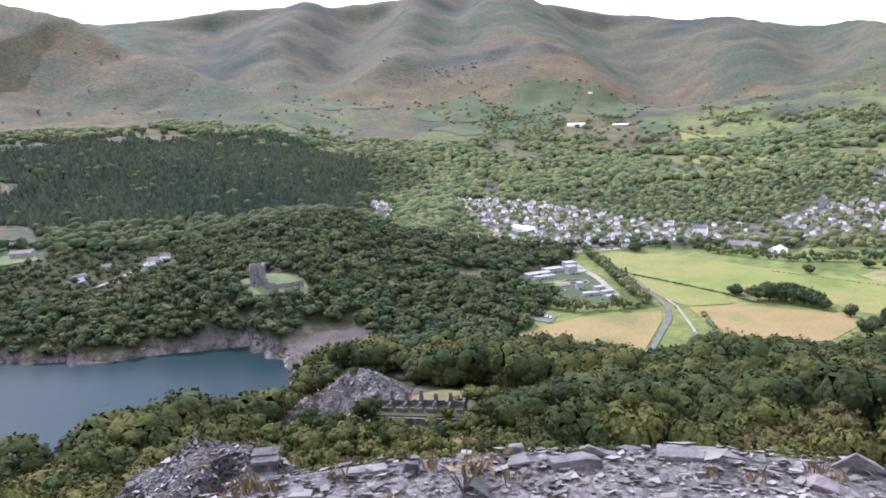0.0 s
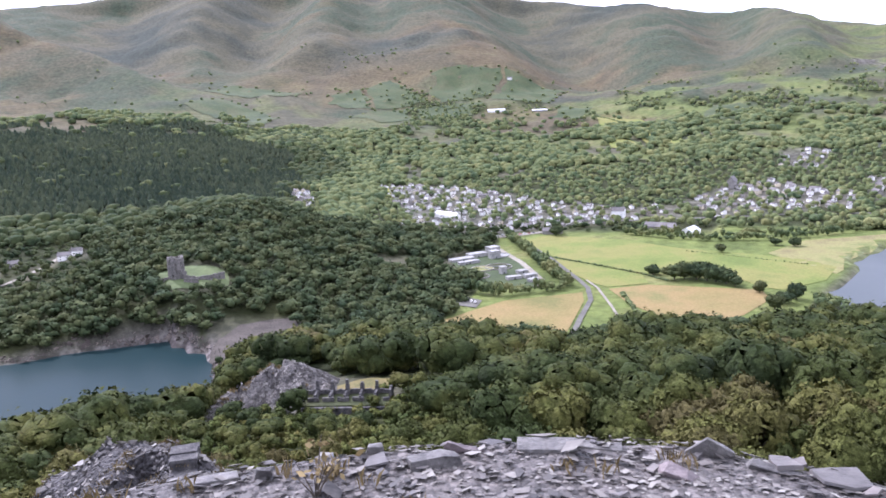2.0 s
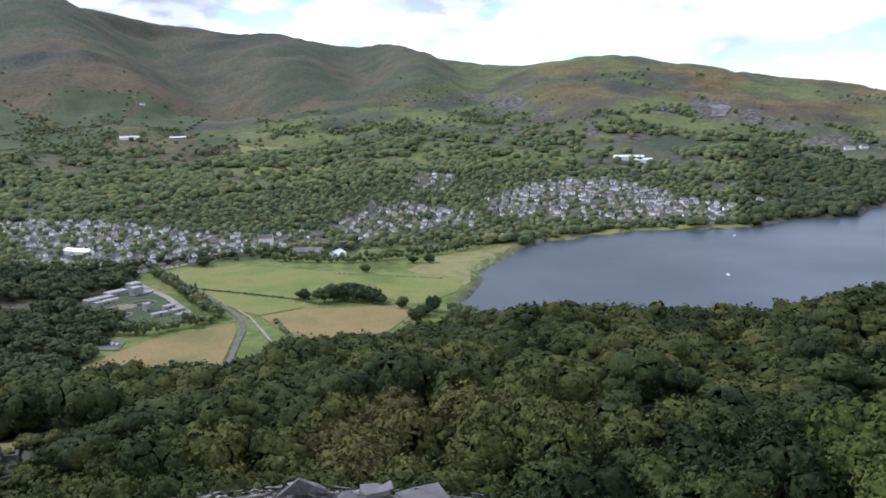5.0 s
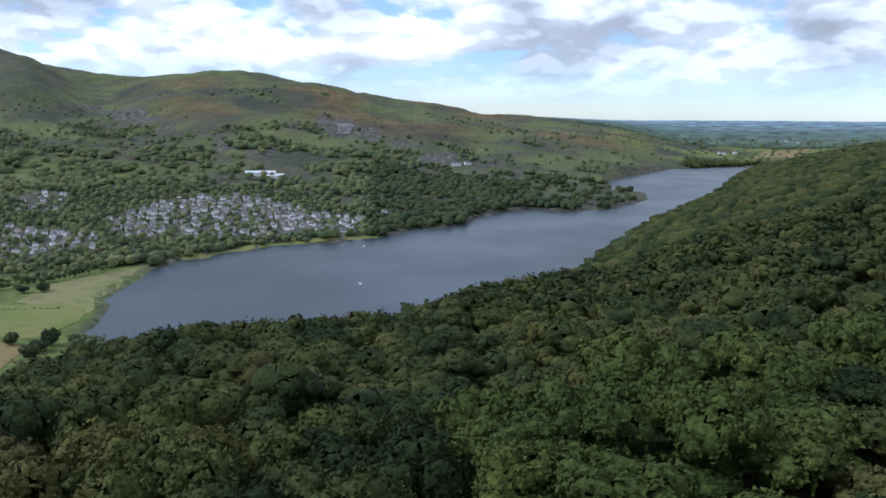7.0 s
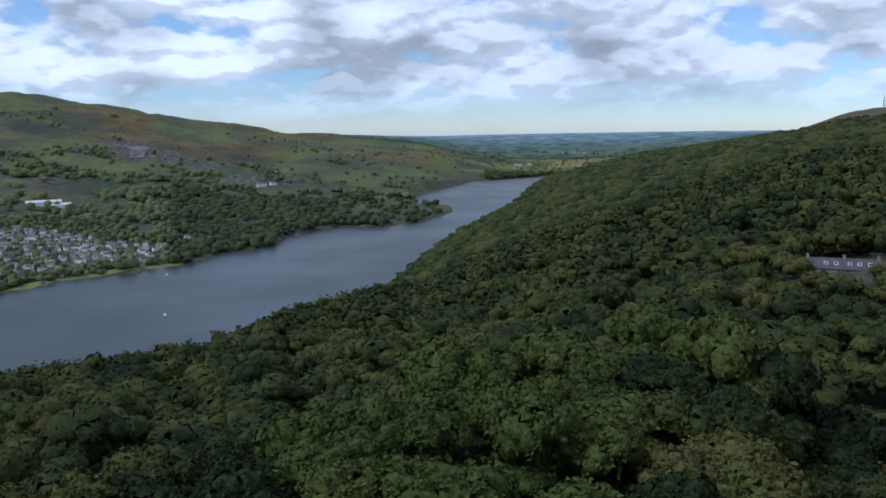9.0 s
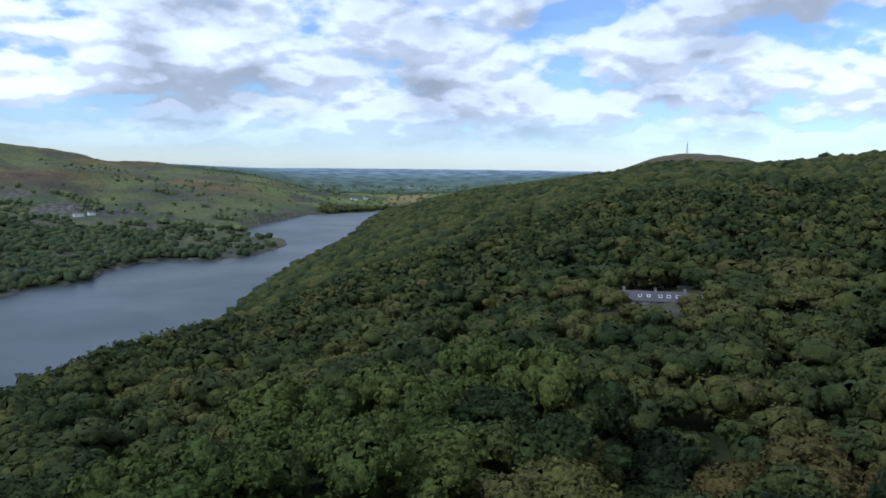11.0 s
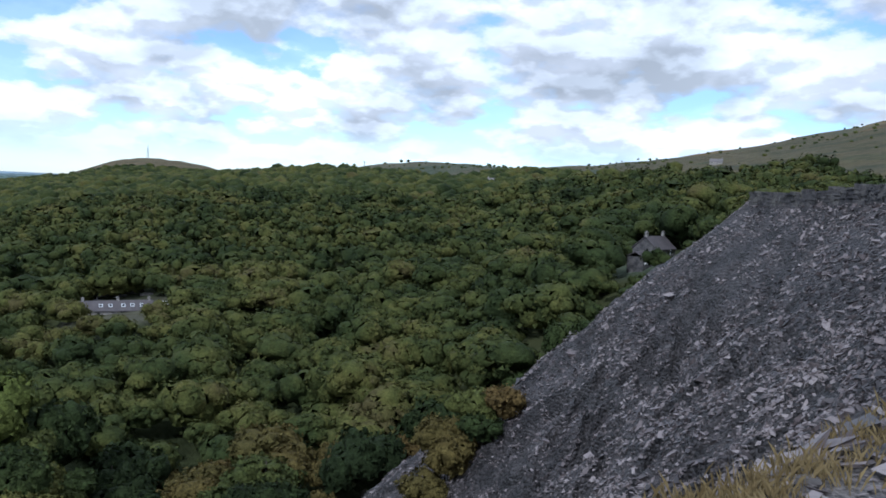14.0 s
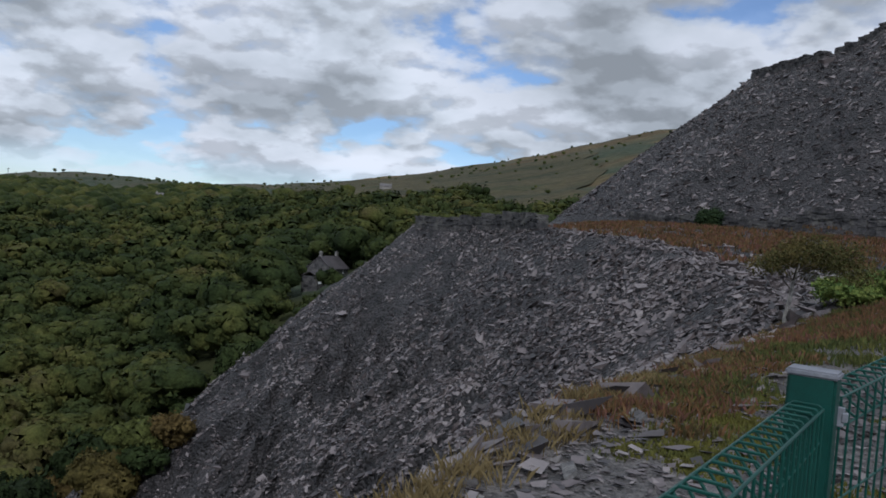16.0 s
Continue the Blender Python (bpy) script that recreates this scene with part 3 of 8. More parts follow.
# ---- the lie of the land: valley sections outward from the viewpoint, (distance, height above the lake) ----
SECTIONS = {
    -60: [(0, 140), (60, 124), (180, 85), (320, 5), (400, -6), (700, 5), (1100, 80), (2000, 230), (4600, 730)],
    -30: [(0, 140), (60, 130), (130, 114), (190, 99), (330, 0), (400, -6), (665, 0), (690, 14), (900, 24), (1250, 62), (2000, 165), (2600, 205), (4600, 735)],
    -22: [(0, 140), (60, 130), (130, 113), (200, 97), (350, 0), (400, -6), (618, 0), (640, 14), (900, 26), (1250, 60), (2000, 160), (2600, 200), (4600, 640)],
    -15: [(0, 140), (60, 128), (150, 106), (230, 87), (380, 0), (420, -6), (612, 0), (645, 32), (665, 42), (720, 40), (900, 30), (1300, 52), (2000, 148), (2600, 195), (4600, 705)],
    -12: [(0, 140), (60, 126), (150, 104), (250, 82), (440, 0), (575, 0), (630, 30), (660, 43), (720, 43), (900, 38), (1300, 48), (2000, 145), (2600, 195), (4600, 735)],
    -8: [(0, 140), (60, 124), (150, 103), (215, 92), (300, 78), (500, 3), (570, 4), (650, 18), (800, 44), (920, 52), (1150, 30), (1500, 32), (2000, 115), (2600, 185), (4600, 712)],
    0: [(0, 140), (60, 124), (150, 106), (210, 93), (315, 80), (480, 8), (570, 5), (720, 10), (880, 16), (1100, 7), (1400, 10), (1700, 37), (2100, 92), (2600, 180), (4600, 775)],
    6: [(0, 140), (60, 124), (150, 108), (300, 79), (460, 10), (540, 4), (900, 4), (1150, 7), (1400, 14), (1750, 40), (2100, 85), (2600, 165), (4600, 710)],
    15: [(0, 140), (60, 124), (150, 108), (295, 77), (430, 18), (520, 4), (940, 4), (1100, 7), (1400, 22), (2000, 60), (2600, 125), (3200, 240), (4600, 578)],
    27: [(0, 140), (60, 124), (150, 110), (330, 76), (455, 15), (545, 3), (900, 3), (1100, 6), (1400, 24), (1900, 72), (2600, 176), (3600, 325), (4600, 468)],
    35: [(0, 140), (60, 124), (150, 110), (340, 79), (465, 15), (560, 2), (1000, 5), (1300, 20), (1700, 50), (2200, 108), (3600, 312), (4600, 350)],
    43: [(0, 140), (60, 124), (150, 109), (350, 78), (485, 4), (1060, 2), (1150, 6), (1300, 18), (1600, 44), (2200, 128), (3000, 270), (3400, 343), (4600, 330)],
    51: [(0, 140), (60, 126), (88, 126), (112, 108), (150, 106), (370, 76), (505, 2), (1110, 2), (1300, 12), (1700, 40), (2300, 110), (3100, 250), (3500, 276), (4600, 260)],
    60: [(0, 140), (60, 128), (105, 130), (138, 106), (200, 101), (300, 90), (480, 68), (640, 1), (1290, 2), (1500, 10), (2000, 45), (2800, 130), (3600, 170), (4600, 160)],
    66: [(0, 140), (60, 128), (120, 132), (152, 106), (210, 102), (300, 92), (600, 56), (800, 1), (1470, 2), (1600, 6), (2000, 22), (2700, 85), (3500, 148), (4600, 140)],
    70.6: [(0, 140), (60, 128), (130, 133), (162, 108), (220, 104), (300, 94), (700, 44), (1120, 1), (1600, 3), (2500, 25), (3400, 105), (4700, 128)],
    73: [(0, 140), (60, 128), (135, 134), (168, 109), (225, 105), (300, 96), (800, 58), (1200, 20), (1430, 1), (2690, 1), (2900, 8), (3600, 62), (4950, 134)],
    76: [(0, 140), (60, 128), (140, 134), (172, 110), (230, 106), (300, 98), (900, 70), (1500, 16), (1750, 1), (2850, 1), (3100, 12), (3700, 60), (4950, 137)],
    78.7: [(0, 140), (60, 128), (146, 134), (176, 110), (235, 108), (300, 99), (900, 84), (1600, 40), (2300, 18), (2700, 1), (2950, 1), (3200, 18), (3800, 66), (4950, 137)],
    81: [(0, 140), (60, 128), (150, 134), (180, 111), (240, 109), (300, 102), (900, 98), (1600, 76), (2300, 57), (2900, 8), (3300, 20), (4000, 78), (4950, 137)],
    85: [(0, 140), (60, 128), (155, 134), (186, 113), (240, 111), (300, 108), (900, 118), (1600, 112), (2300, 97), (3000, 40), (4000, 80), (4950, 137)],
    90: [(0, 140), (60, 127), (160, 132), (195, 115), (310, 117), (500, 128), (900, 140), (1500, 134), (2300, 119), (3200, 80), (4950, 137)],
    95: [(0, 140), (60, 126), (160, 126), (200, 118), (310, 127), (420, 138), (700, 152), (1100, 154), (1700, 148), (2400, 155), (3000, 140), (4950, 135)],
    98: [(0, 140), (60, 125), (150, 112), (300, 131), (420, 142), (700, 159), (1100, 160), (1700, 155), (2500, 224), (2900, 170), (4950, 133)],
    103: [(0, 140), (60, 124), (150, 113), (300, 131), (420, 146), (700, 166), (1100, 166), (1700, 160), (2500, 219), (2900, 170), (4950, 130)],
    105: [(0, 140), (60, 123), (150, 114), (300, 131), (500, 150), (750, 172), (1000, 174), (1700, 165), (2500, 180), (4950, 130)],
    110: [(0, 140), (60, 122), (150, 116), (300, 131), (500, 150), (700, 172), (950, 187), (1300, 180), (1800, 190), (4950, 160)],
    115: [(0, 140), (60, 120), (150, 117), (300, 133), (500, 152), (800, 180), (1000, 190), (1300, 188), (1800, 222), (2400, 180), (4950, 160)],
    120: [(0, 140), (60, 118), (150, 120), (300, 136), (500, 153), (800, 178), (1000, 186), (1300, 196), (1800, 238), (2400, 190), (4950, 160)],
    127: [(0, 140), (60, 125), (150, 135), (240, 148), (400, 160), (700, 180), (1000, 196), (1400, 214), (1800, 222), (3000, 252), (4950, 200)],
    135: [(0, 142), (60, 138), (150, 152), (240, 162), (400, 174), (700, 196), (1500, 245), (4950, 300)],
    142: [(0, 142), (60, 140), (150, 160), (240, 167), (400, 178), (700, 206), (1500, 284), (4950, 400)],
    150: [(0, 142), (60, 140), (150, 166), (240, 174), (400, 184), (700, 224), (1500, 332), (4950, 600)],
    158: [(0, 142), (60, 140), (150, 170), (240, 180), (400, 196), (700, 248), (1500, 392), (4950, 700)],
    180: [(0, 142), (60, 142), (150, 178), (400, 235), (1500, 430), (4950, 800)],
    240: [(0, 142), (60, 150), (150, 185), (400, 250), (1500, 430), (4950, 800)],
    300: [(0, 140), (60, 124), (180, 85), (320, 5), (400, -6), (700, 5), (1100, 80), (2000, 230), (4600, 730)],
}
PADARN = [polar(a, d) for a, d in [
    (32.1, 686), (33.8, 772), (33.4, 811), (35.5, 882), (36.8, 957), (39.2, 1006), (44.6, 1073), (52.9, 1135), (54.5, 1203), (59.0, 1265),
    (59.3, 1354), (61.5, 1440), (63.6, 1499), (66.5, 1465), (69, 1517), (71.9, 1730), (71.3, 1850), (69, 1842), (68.7, 2179), (71.1, 2441),
    (73.1, 2691), (76.7, 2859), (78.9, 2960), (78.2, 2500), (76, 1760), (73.1, 1400), (70.6, 1125), (66, 790), (60, 630), (51, 500), (43, 480), (37, 545)]]
PERIS = [polar(a, d) for a, d in [
    (-60, 720), (-45, 700), (-30.4, 668), (-23.7, 620), (-21, 628), (-18.1, 618), (-14.6, 613), (-11.7, 561), (-12, 480), (-16, 385), (-30, 335), (-60, 330)]]
AZ = np.concatenate([np.arange(-60, 180, 0.45), np.arange(180, 300.1, 2.0)])
RAD = np.concatenate([[0.0], np.geomspace(20, 1250, 105), np.linspace(1290, 4980, 98)])


# spurs (raised) and gullies (cut) on the mountain: line of (azimuth, distance), lift, half width
SPURS = [
    ([(5.3, 4400), (5.0, 3900), (6.8, 3300), (8.6, 2800)], 85, 300), ([(-0.5, 4400), (-1.5, 3900), (-3.0, 3400), (-3.4, 3000)], 65, 170),
    ([(-8.5, 4450), (-10, 4000), (-11.2, 3500), (-11, 3100)], 60, 170), ([(-4.6, 4380), (-5.8, 3800), (-7.3, 3150)], -95, 190),
    ([(10.5, 4400), (13.5, 3650), (16.5, 2900)], -85, 230), ([(-14.5, 4400), (-15.2, 3800), (-13.4, 3100)], -80, 220),
    ([(1.9, 4400), (1.2, 3800), (1.5, 3300)], -60, 150), ([(27, 4300), (29, 3700), (30, 3250), (30.6, 2800)], 80, 190),
    ([(33.4, 4000), (33.2, 3300), (32.6, 2750)], -60, 170), ([(20, 4350), (21, 3600), (21.5, 3000)], 50, 220), ([(25, 4300), (25.2, 3500), (25, 2900)], -55, 170),
]
SHOULDER = [(-33, 3350, 640), (-27.5, 3300, 590), (-23.9, 3200, 532), (-20.6, 3000, 402), (-17, 2800, 329), (-14.5, 2600, 262)]


def line_distance(line, x, y):
    """Distance to a line of plan points, and the place along it counted in corners."""
    best, along = np.full(np.shape(x), 1e9), np.zeros(np.shape(x))
    for i, ((x0, y0), (x1, y1)) in enumerate(zip(line, line[1:])):
        dx, dy = x1 - x0, y1 - y0
        t = np.clip(((x - x0) * dx + (y - y0) * dy) / (dx * dx + dy * dy), 0, 1)
        d = np.hypot(x - x0 - t * dx, y - y0 - t * dy)
        along, best = np.where(d < best, i + t, along), np.minimum(d, best)
    return best, along


def smooth_axis(a, sigma, axis):
    n = int(3 * sigma) + 1
    k = np.exp(-0.5 * (np.arange(-n, n + 1) / sigma) ** 2)
    k /= k.sum()
    pad = [(0, 0), (0, 0)]
    pad[axis] = (n, n)
    b = np.pad(a, pad, mode="edge")
    return np.apply_along_axis(lambda v: np.convolve(v, k, "valid"), axis, b)


def land_grid():
    keys = sorted(SECTIONS)
    prof = np.array([np.interp(RAD, *zip(*SECTIONS[k])) for k in keys])
    Z = np.array([np.interp(AZ, keys, prof[:, j]) for j in range(len(RAD))]).T
    Z = smooth_axis(smooth_axis(Z, 3.0, 0), 1.4, 1)
    A, D = np.meshgrid(np.radians(AZ), RAD, indexing="ij")
    X, Y = D * np.sin(A), D * np.cos(A)
    rough = step01(60, 1500, D)
    Z += fbm(X / 45, Y / 45, 3, 3) * 5 * step01(60, 150, D) * step01(6, 40, Z)
    Z += fbm(X / 420, Y / 420, 5, 11) * (46 - 26 * step01(2000, 2700, D)) * rough * step01(40, 220, Z) * (1 - 0.75 * step01(4000, 4600, D)) * (1 - 0.85 * step01(60, 75, np.degrees(A)) )
    Z += fbm(X / 110, Y / 110, 3, 19) * 16 * step01(550, 900, D) * step01(14, 50, Z) * (1 - step01(62, 70, np.degrees(A)))
    # spurs, gullies and the near shoulder of the mountain
    off = 60 * fbm(X / 300, Y / 300, 3, 57)
    fade = step01(2150, 2700, D) * (1 - step01(4430, 4560, D))
    for line, lift, width in SPURS:
        Z += lift * np.exp(-((line_distance([polar(a, d) for a, d in line], X, Y)[0] + off) / width) ** 2) * fade
    dist, along = line_distance([polar(a, d) for a, d, _ in SHOULDER], X, Y)
    h = np.interp(along, np.arange(len(SHOULDER)), [z for _, _, z in SHOULDER]) - 0.42 * np.maximum(dist + 0.6 * off, 0)
    rise = h - Z
    Z += np.where(D > 1900, 0.5 * (rise + np.sqrt(rise ** 2 + 18 ** 2)), 0.0) * (rise > -200) * step01(1950, 2300, D)
    ridge = np.abs(fbm(X / 240, Y / 240, 4, 55))
    Z -= 60 * np.clip(0.20 - ridge, 0, 1) * step01(1900, 2600, D) * (1 - step01(4200, 4560, D)) * (1 - step01(58, 66, np.degrees(A)))
    # lakes: the ground drops below the water line at their shores
    e = np.minimum(edge_distance(PADARN, X, Y), edge_distance(PERIS, X, Y)) + 5 * fbm(X / 30, Y / 30, 3, 5)
    Z = np.where(e < 0, np.minimum(Z, np.maximum(e * 0.4, -6)), np.maximum(Z, np.minimum(e * 0.35, 2.2)))
    return X, Y, Z


GX, GY, GZ = land_grid()


def land(x, y):
    """Ground height at plan positions, from the grid of the land."""
    x, y = np.asarray(x, float), np.asarray(y, float)
    az = np.degrees(np.arctan2(x, y))
    az = np.where(az < -60, az + 360, az)
    d = np.hypot(x, y)
    i = np.clip(np.interp(az, AZ, np.arange(len(AZ))), 0, len(AZ) - 1.001)
    j = np.clip(np.interp(d, RAD, np.arange(len(RAD))), 0, len(RAD) - 1.001)
    i0, j0 = i.astype(int), j.astype(int)
    u, v = i - i0, j - j0
    return (GZ[i0, j0] * (1 - u) + GZ[i0 + 1, j0] * u) * (1 - v) + (GZ[i0, j0 + 1] * (1 - u) + GZ[i0 + 1, j0 + 1] * u) * v


# ---- slate tips: level terraces, flanks near the angle of rest, steepened to fit the camera's view ----
TERRACE = [(-6.0, 0.5), (-3.5, 2.4), (-1.5, 3.5), (-0.7, 3.85), (0.7, 3.98), (1.95, 3.78), (2.75, 3.25), (3.0, 2.0), (3.1, 0.5), (3.4, -1.5), (4.0, -3.5),
           (4.7, -7), (5.1, -11), (6, -19), (7.5, -29), (13, -41), (28, -58), (46, -73), (64.6, -78.8), (73, -91), (78, -130), (40, -230), (-60, -230), (-80, -50), (-40, -10)]
UPPER = [(42, -144), (28, -132), (12, -124), (-40, -120), (-70, -230), (70, -230), (50, -165)]
SPUR = [polar(a, d) for a, d in [(-19.5, 62), (-14.5, 57), (-11, 52), (-10, 30), (-20, 30), (-24, 50)]]
BANK = [polar(a, d) for a, d in [(-14.5, 262), (-6.0, 262), (-4.5, 232), (-5.5, 215), (-10, 222), (-15, 232)]]


HEAP = [(-4.9, 224, 96.5), (-6.5, 236, 99.0), (-9.5, 233, 94.5), (-12.8, 228, 90.0)]


def pockets(x, y):
    """Hollows in the loose slate, drawn out along the slope; dark base bared there for shade."""
    u, v = 0.64 * x - 0.77 * y, 0.77 * x + 0.64 * y
    return step01(0.13, 0.20, fbm(u / 3.6, v / 1.6, 2, 38)) * step01(-0.25, 0.1, fbm(x / 16, y / 16, 2, 39))


def tip_height(x, y):
    x, y = np.asarray(x, float), np.asarray(y, float)
    wob = 1.5 * fbm(x / 14, y / 14, 3, 21)
    e = edge_distance(TERRACE, x, y)
    top = 178.2 - 0.055 * step01(1.2, 2.6, y) - 0.5 * step01(6, 24, -y) + step01(30, 62, -y) * (2.6 - 1.9 * step01(35, 65, x)) + 2.2 * step01(60, 95, -y) + 0.30 * np.clip(-e, 0, 4) * step01(7, 18, -y) * (1 - step01(30, 50, -y))
    z = top - np.maximum(e + wob * step01(2, 25, e), 0) * math.tan(radians(42.5)) + 0.10 * fbm(x / 1.5, y / 1.5, 3, 9)
    e2 = edge_distance(UPPER, x, y)
    top2 = 211.0 + 2.5 * step01(-26, -18, -x)
    z = np.maximum(z, top2 - np.maximum(e2 + wob, 0) * math.tan(radians(40)))
    e3 = edge_distance(SPUR, x, y)
    z = np.maximum(z, 154.2 - np.maximum(e3 + 0.6 * wob, 0) * math.tan(radians(40)))
    d4, s4 = line_distance([polar(a, d) for a, d, _ in HEAP], x, y)
    z = np.maximum(z, np.interp(s4, range(len(HEAP)), [h for _, _, h in HEAP]) - 0.66 * np.maximum(d4 + 0.5 * wob - 1.0, 0))
    # slumps and small scarps in the loose flank
    scarp = 0.8 * step01(-0.05, 0.05, fbm(x / 4.5, y / 4.5, 3, 35)) + 0.5 * step01(-0.05, 0.05, fbm(x / 2.2, y / 2.2, 2, 36))
    scarp = scarp - 1.5 * pockets(x, y)
    return z + (0.9 * fbm(x / 6, y / 6, 3, 31) + 0.45 * fbm(x / 1.9, y / 1.9, 2, 33) + scarp) * step01(2, 20, e)


def ground_z(x, y):
    return np.maximum(land(x, y), tip_height(x, y))


FIELD_FLAT = [polar(a, d) for a, d in [(4, 545), (9, 720), (9.5, 925), (22, 960), (31, 960), (37.5, 960), (34, 770), (32, 680), (30, 570), (15, 515)]]
TOWN = [polar(a, d) for a, d in [(-1, 960), (2, 1330), (10, 1400), (20, 1450), (27, 1480), (36, 1560), (47, 1500), (53, 1250), (52, 1140), (44, 1085), (36, 985), (24, 945), (12, 915)]]
TOWN_AREAS = [
    # corners (azimuth, distance), spacing, chance
    ([(0.8, 1400), (4.9, 1330), (9.0, 1245), (13.3, 1140), (18.3, 1080), (18.3, 980), (12.9, 945), (8.9, 930), (5.5, 960), (3.5, 1010)], 16.5, 0.62),
    ([(18.3, 1090), (22.7, 1112), (22.9, 990), (18.3, 985)], 24, 0.5),
    ([(22.7, 1112), (25.0, 1203), (28.3, 1270), (33.5, 1160), (33.5, 1075), (28.2, 1060), (24.9, 1000)], 16.5, 0.62),
    ([(28.7, 1530), (31.9, 1530), (31.5, 1337), (28.9, 1378)], 26, 0.5),
    ([(34.2, 1279), (35.2, 1324), (38.9, 1450), (43.8, 1450), (48.2, 1316), (51.4, 1270), (51.4, 1160), (44.6, 1130), (38.5, 1120), (34.7, 1149)], 15.5, 0.68),
    ([(52.1, 1328), (55.2, 1374), (55.2, 1305), (52.5, 1260)], 26, 0.45),
    ([(-5.2, 1300), (-4.1, 1300), (-3.6, 1080), (-4.4, 1080)], 20, 0.8),
    ([(1.4, 1000), (4.4, 1010), (4.9, 960), (2.8, 965)], 20, 0.7),
]
CLEARINGS = [(polar(-30.2, 1375), 55), (polar(-30.2, 1100), 52), (polar(-20.2, 866), 20), (polar(-25.1, 840), 15), (polar(-28.3, 962), 30), (polar(-8.6, 572), 36), (polar(-10.6, 566), 26), (polar(-23.2, 813), 12), (polar(-22.3, 832), 12), (polar(-21.4, 850), 12), (polar(-20.8, 880), 12), (polar(-29.0, 1040), 40), (polar(-12.2, 672), 30), (polar(98.2, 300), 19), (polar(112.5, 330), 15), (polar(134.9, 232), 12), (polar(-13, 672), 26), (polar(-2.5, 214), 17), (polar(-1.5, 225), 12), (polar(-8, 238), 20), (polar(2, 770), 25), (polar(9.4, 765), 60)]


def cover(x, y):
    """How thickly the trees stand: 1 is closed wood."""
    az, d = np.degrees(np.arctan2(x, y)), np.hypot(x, y)
    z = land(x, y)
    n = fbm(x / 160, y / 160, 3, 77)
    c = np.ones_like(d)
    c = np.where((az < 3) & (d > 1950 + 600 * n), np.where(n > 0.16, 0.04, 0.008), c)
    c = np.where((az >= 3) & (az < 74) & (d > 1300), np.where(fbm(x / 90, y / 90, 3, 78) > np.where(az > 26, 0.0, 0.16) - 0.16 * step01(1500, 2300, d), 0.14, 0.95), c)
    c = np.where((az >= -2) & (az < 40) & (d > 2300 + 500 * n), np.where(n > 0.14, 0.10, 0.014), c)
    c = np.where((az >= 3) & (az < 74) & (d > 2650 + 300 * n), 0.006, c)
    c = np.where((az >= 40) & (az < 74) & (d > 2100 + 800 * n), np.where(n > 0.12, 0.09, 0.006), c)
    c = np.where((az > 94) & (d > 2050), 0.0, c)
    edge = np.interp(az, [110, 118, 124, 130, 136, 142, 150, 160], [1080, 1060, 980, 860, 720, 560, 400, 320])
    c = np.where((az > 112) & (d > edge * (1 + 0.5 * n)), np.where(n > 0.18, 0.12, 0.008), c)
    c = np.where((az > 112) & (d > 1.35 * edge), np.where(n > 0.2, 0.10, 0.02), c)
    c = np.where((az > 66) & (az < 95) & (d > 3000), 0.25, c)
    c = np.where(inside(FIELD_FLAT, x, y), 0.0, c)
    c = np.where(inside(TOWN, x, y), 0.72, c)
    for poly, _, _ in TOWN_AREAS:
        c = np.where(inside([polar(a, q) for a, q in poly], x, y), 0.42, c)
    for (cx, cy), r in CLEARINGS:
        c = np.where(np.hypot(x - cx, y - cy) < r, 0.0, c)
    for poly in (PADARN, PERIS):
        c = np.where(edge_distance(poly, x, y) < (5 if poly is PADARN else 3), 0.0, c)
    c = np.where(inside(BANK, x, y), 0.0, c)
    c = np.where(tip_height(x, y) > z - 1.5, 0.0, c)
    c = np.where(z < 1.0, 0.0, c)
    return c


def tree_size(x, y):
    """Low scrub by the ruin; barn and cottage trees shrunk to clear the camera's view."""
    az, d = np.degrees(np.arctan2(x, y)), np.hypot(x, y)
    f = np.ones_like(d)
    f = np.where((d > 2000) & (az < 74), 0.6, f)
    f = np.where((d > 2200) & (az < 40), 0.42, f)
    f = np.where((az > 112) & (d > 1.15 * np.interp(az, [110, 124, 136, 150], [1080, 980, 720, 400])), 0.34, f)
    f = np.where(inside(TOWN, x, y), 0.62, f)
    for poly, _, _ in TOWN_AREAS:
        f = np.where(inside([polar(a, q) for a, q in poly], x, y), 0.58, f)
    f = np.where((az > -29.5) & (az < -18.5) & (d > 760) & (d < 960), 0.55, f)
    f = np.where((az > -5.6) & (az < -3.0) & (d > 1000) & (d < 1310), 0.4, f)
    f = np.where((az > -12) & (az < -6) & (d > 480) & (d < 560), 0.5, f)
    f = np.where((az > -17) & (az < 4) & (d < 212), 0.46, f)
    f = np.where((az > 94.5) & (az < 102.5) & (d > 250) & (d < 300), 0.70, f)
    f = np.where((az > 131.5) & (az < 138.5) & (d > 150) & (d < 240), 0.50, f)
    f = np.where((az > 128) & (az < 131.5) & (d > 280) & (d < 345), 0.5, f)
    return f


def grid_faces(na, nb, wrap=False):
    i, j = np.meshgrid(np.arange(na - 1), np.arange(nb - 1), indexing="ij")
    a = (i * nb + j).ravel()
    return np.stack([a, a + nb, a + nb + 1, a + 1], 1)


def convex(points):
    """The convex outline of plan points, anticlockwise."""
    pts = sorted(points)
    half = []
    for seq in (pts, pts[::-1]):
        h = []
        for p in seq:
            while len(h) > 1 and (h[-1][0] - h[-2][0]) * (p[1] - h[-2][1]) - (h[-1][1] - h[-2][1]) * (p[0] - h[-2][0]) <= 0:
                h.pop()
            h.append(p)
        half += h[:-1]
    return half


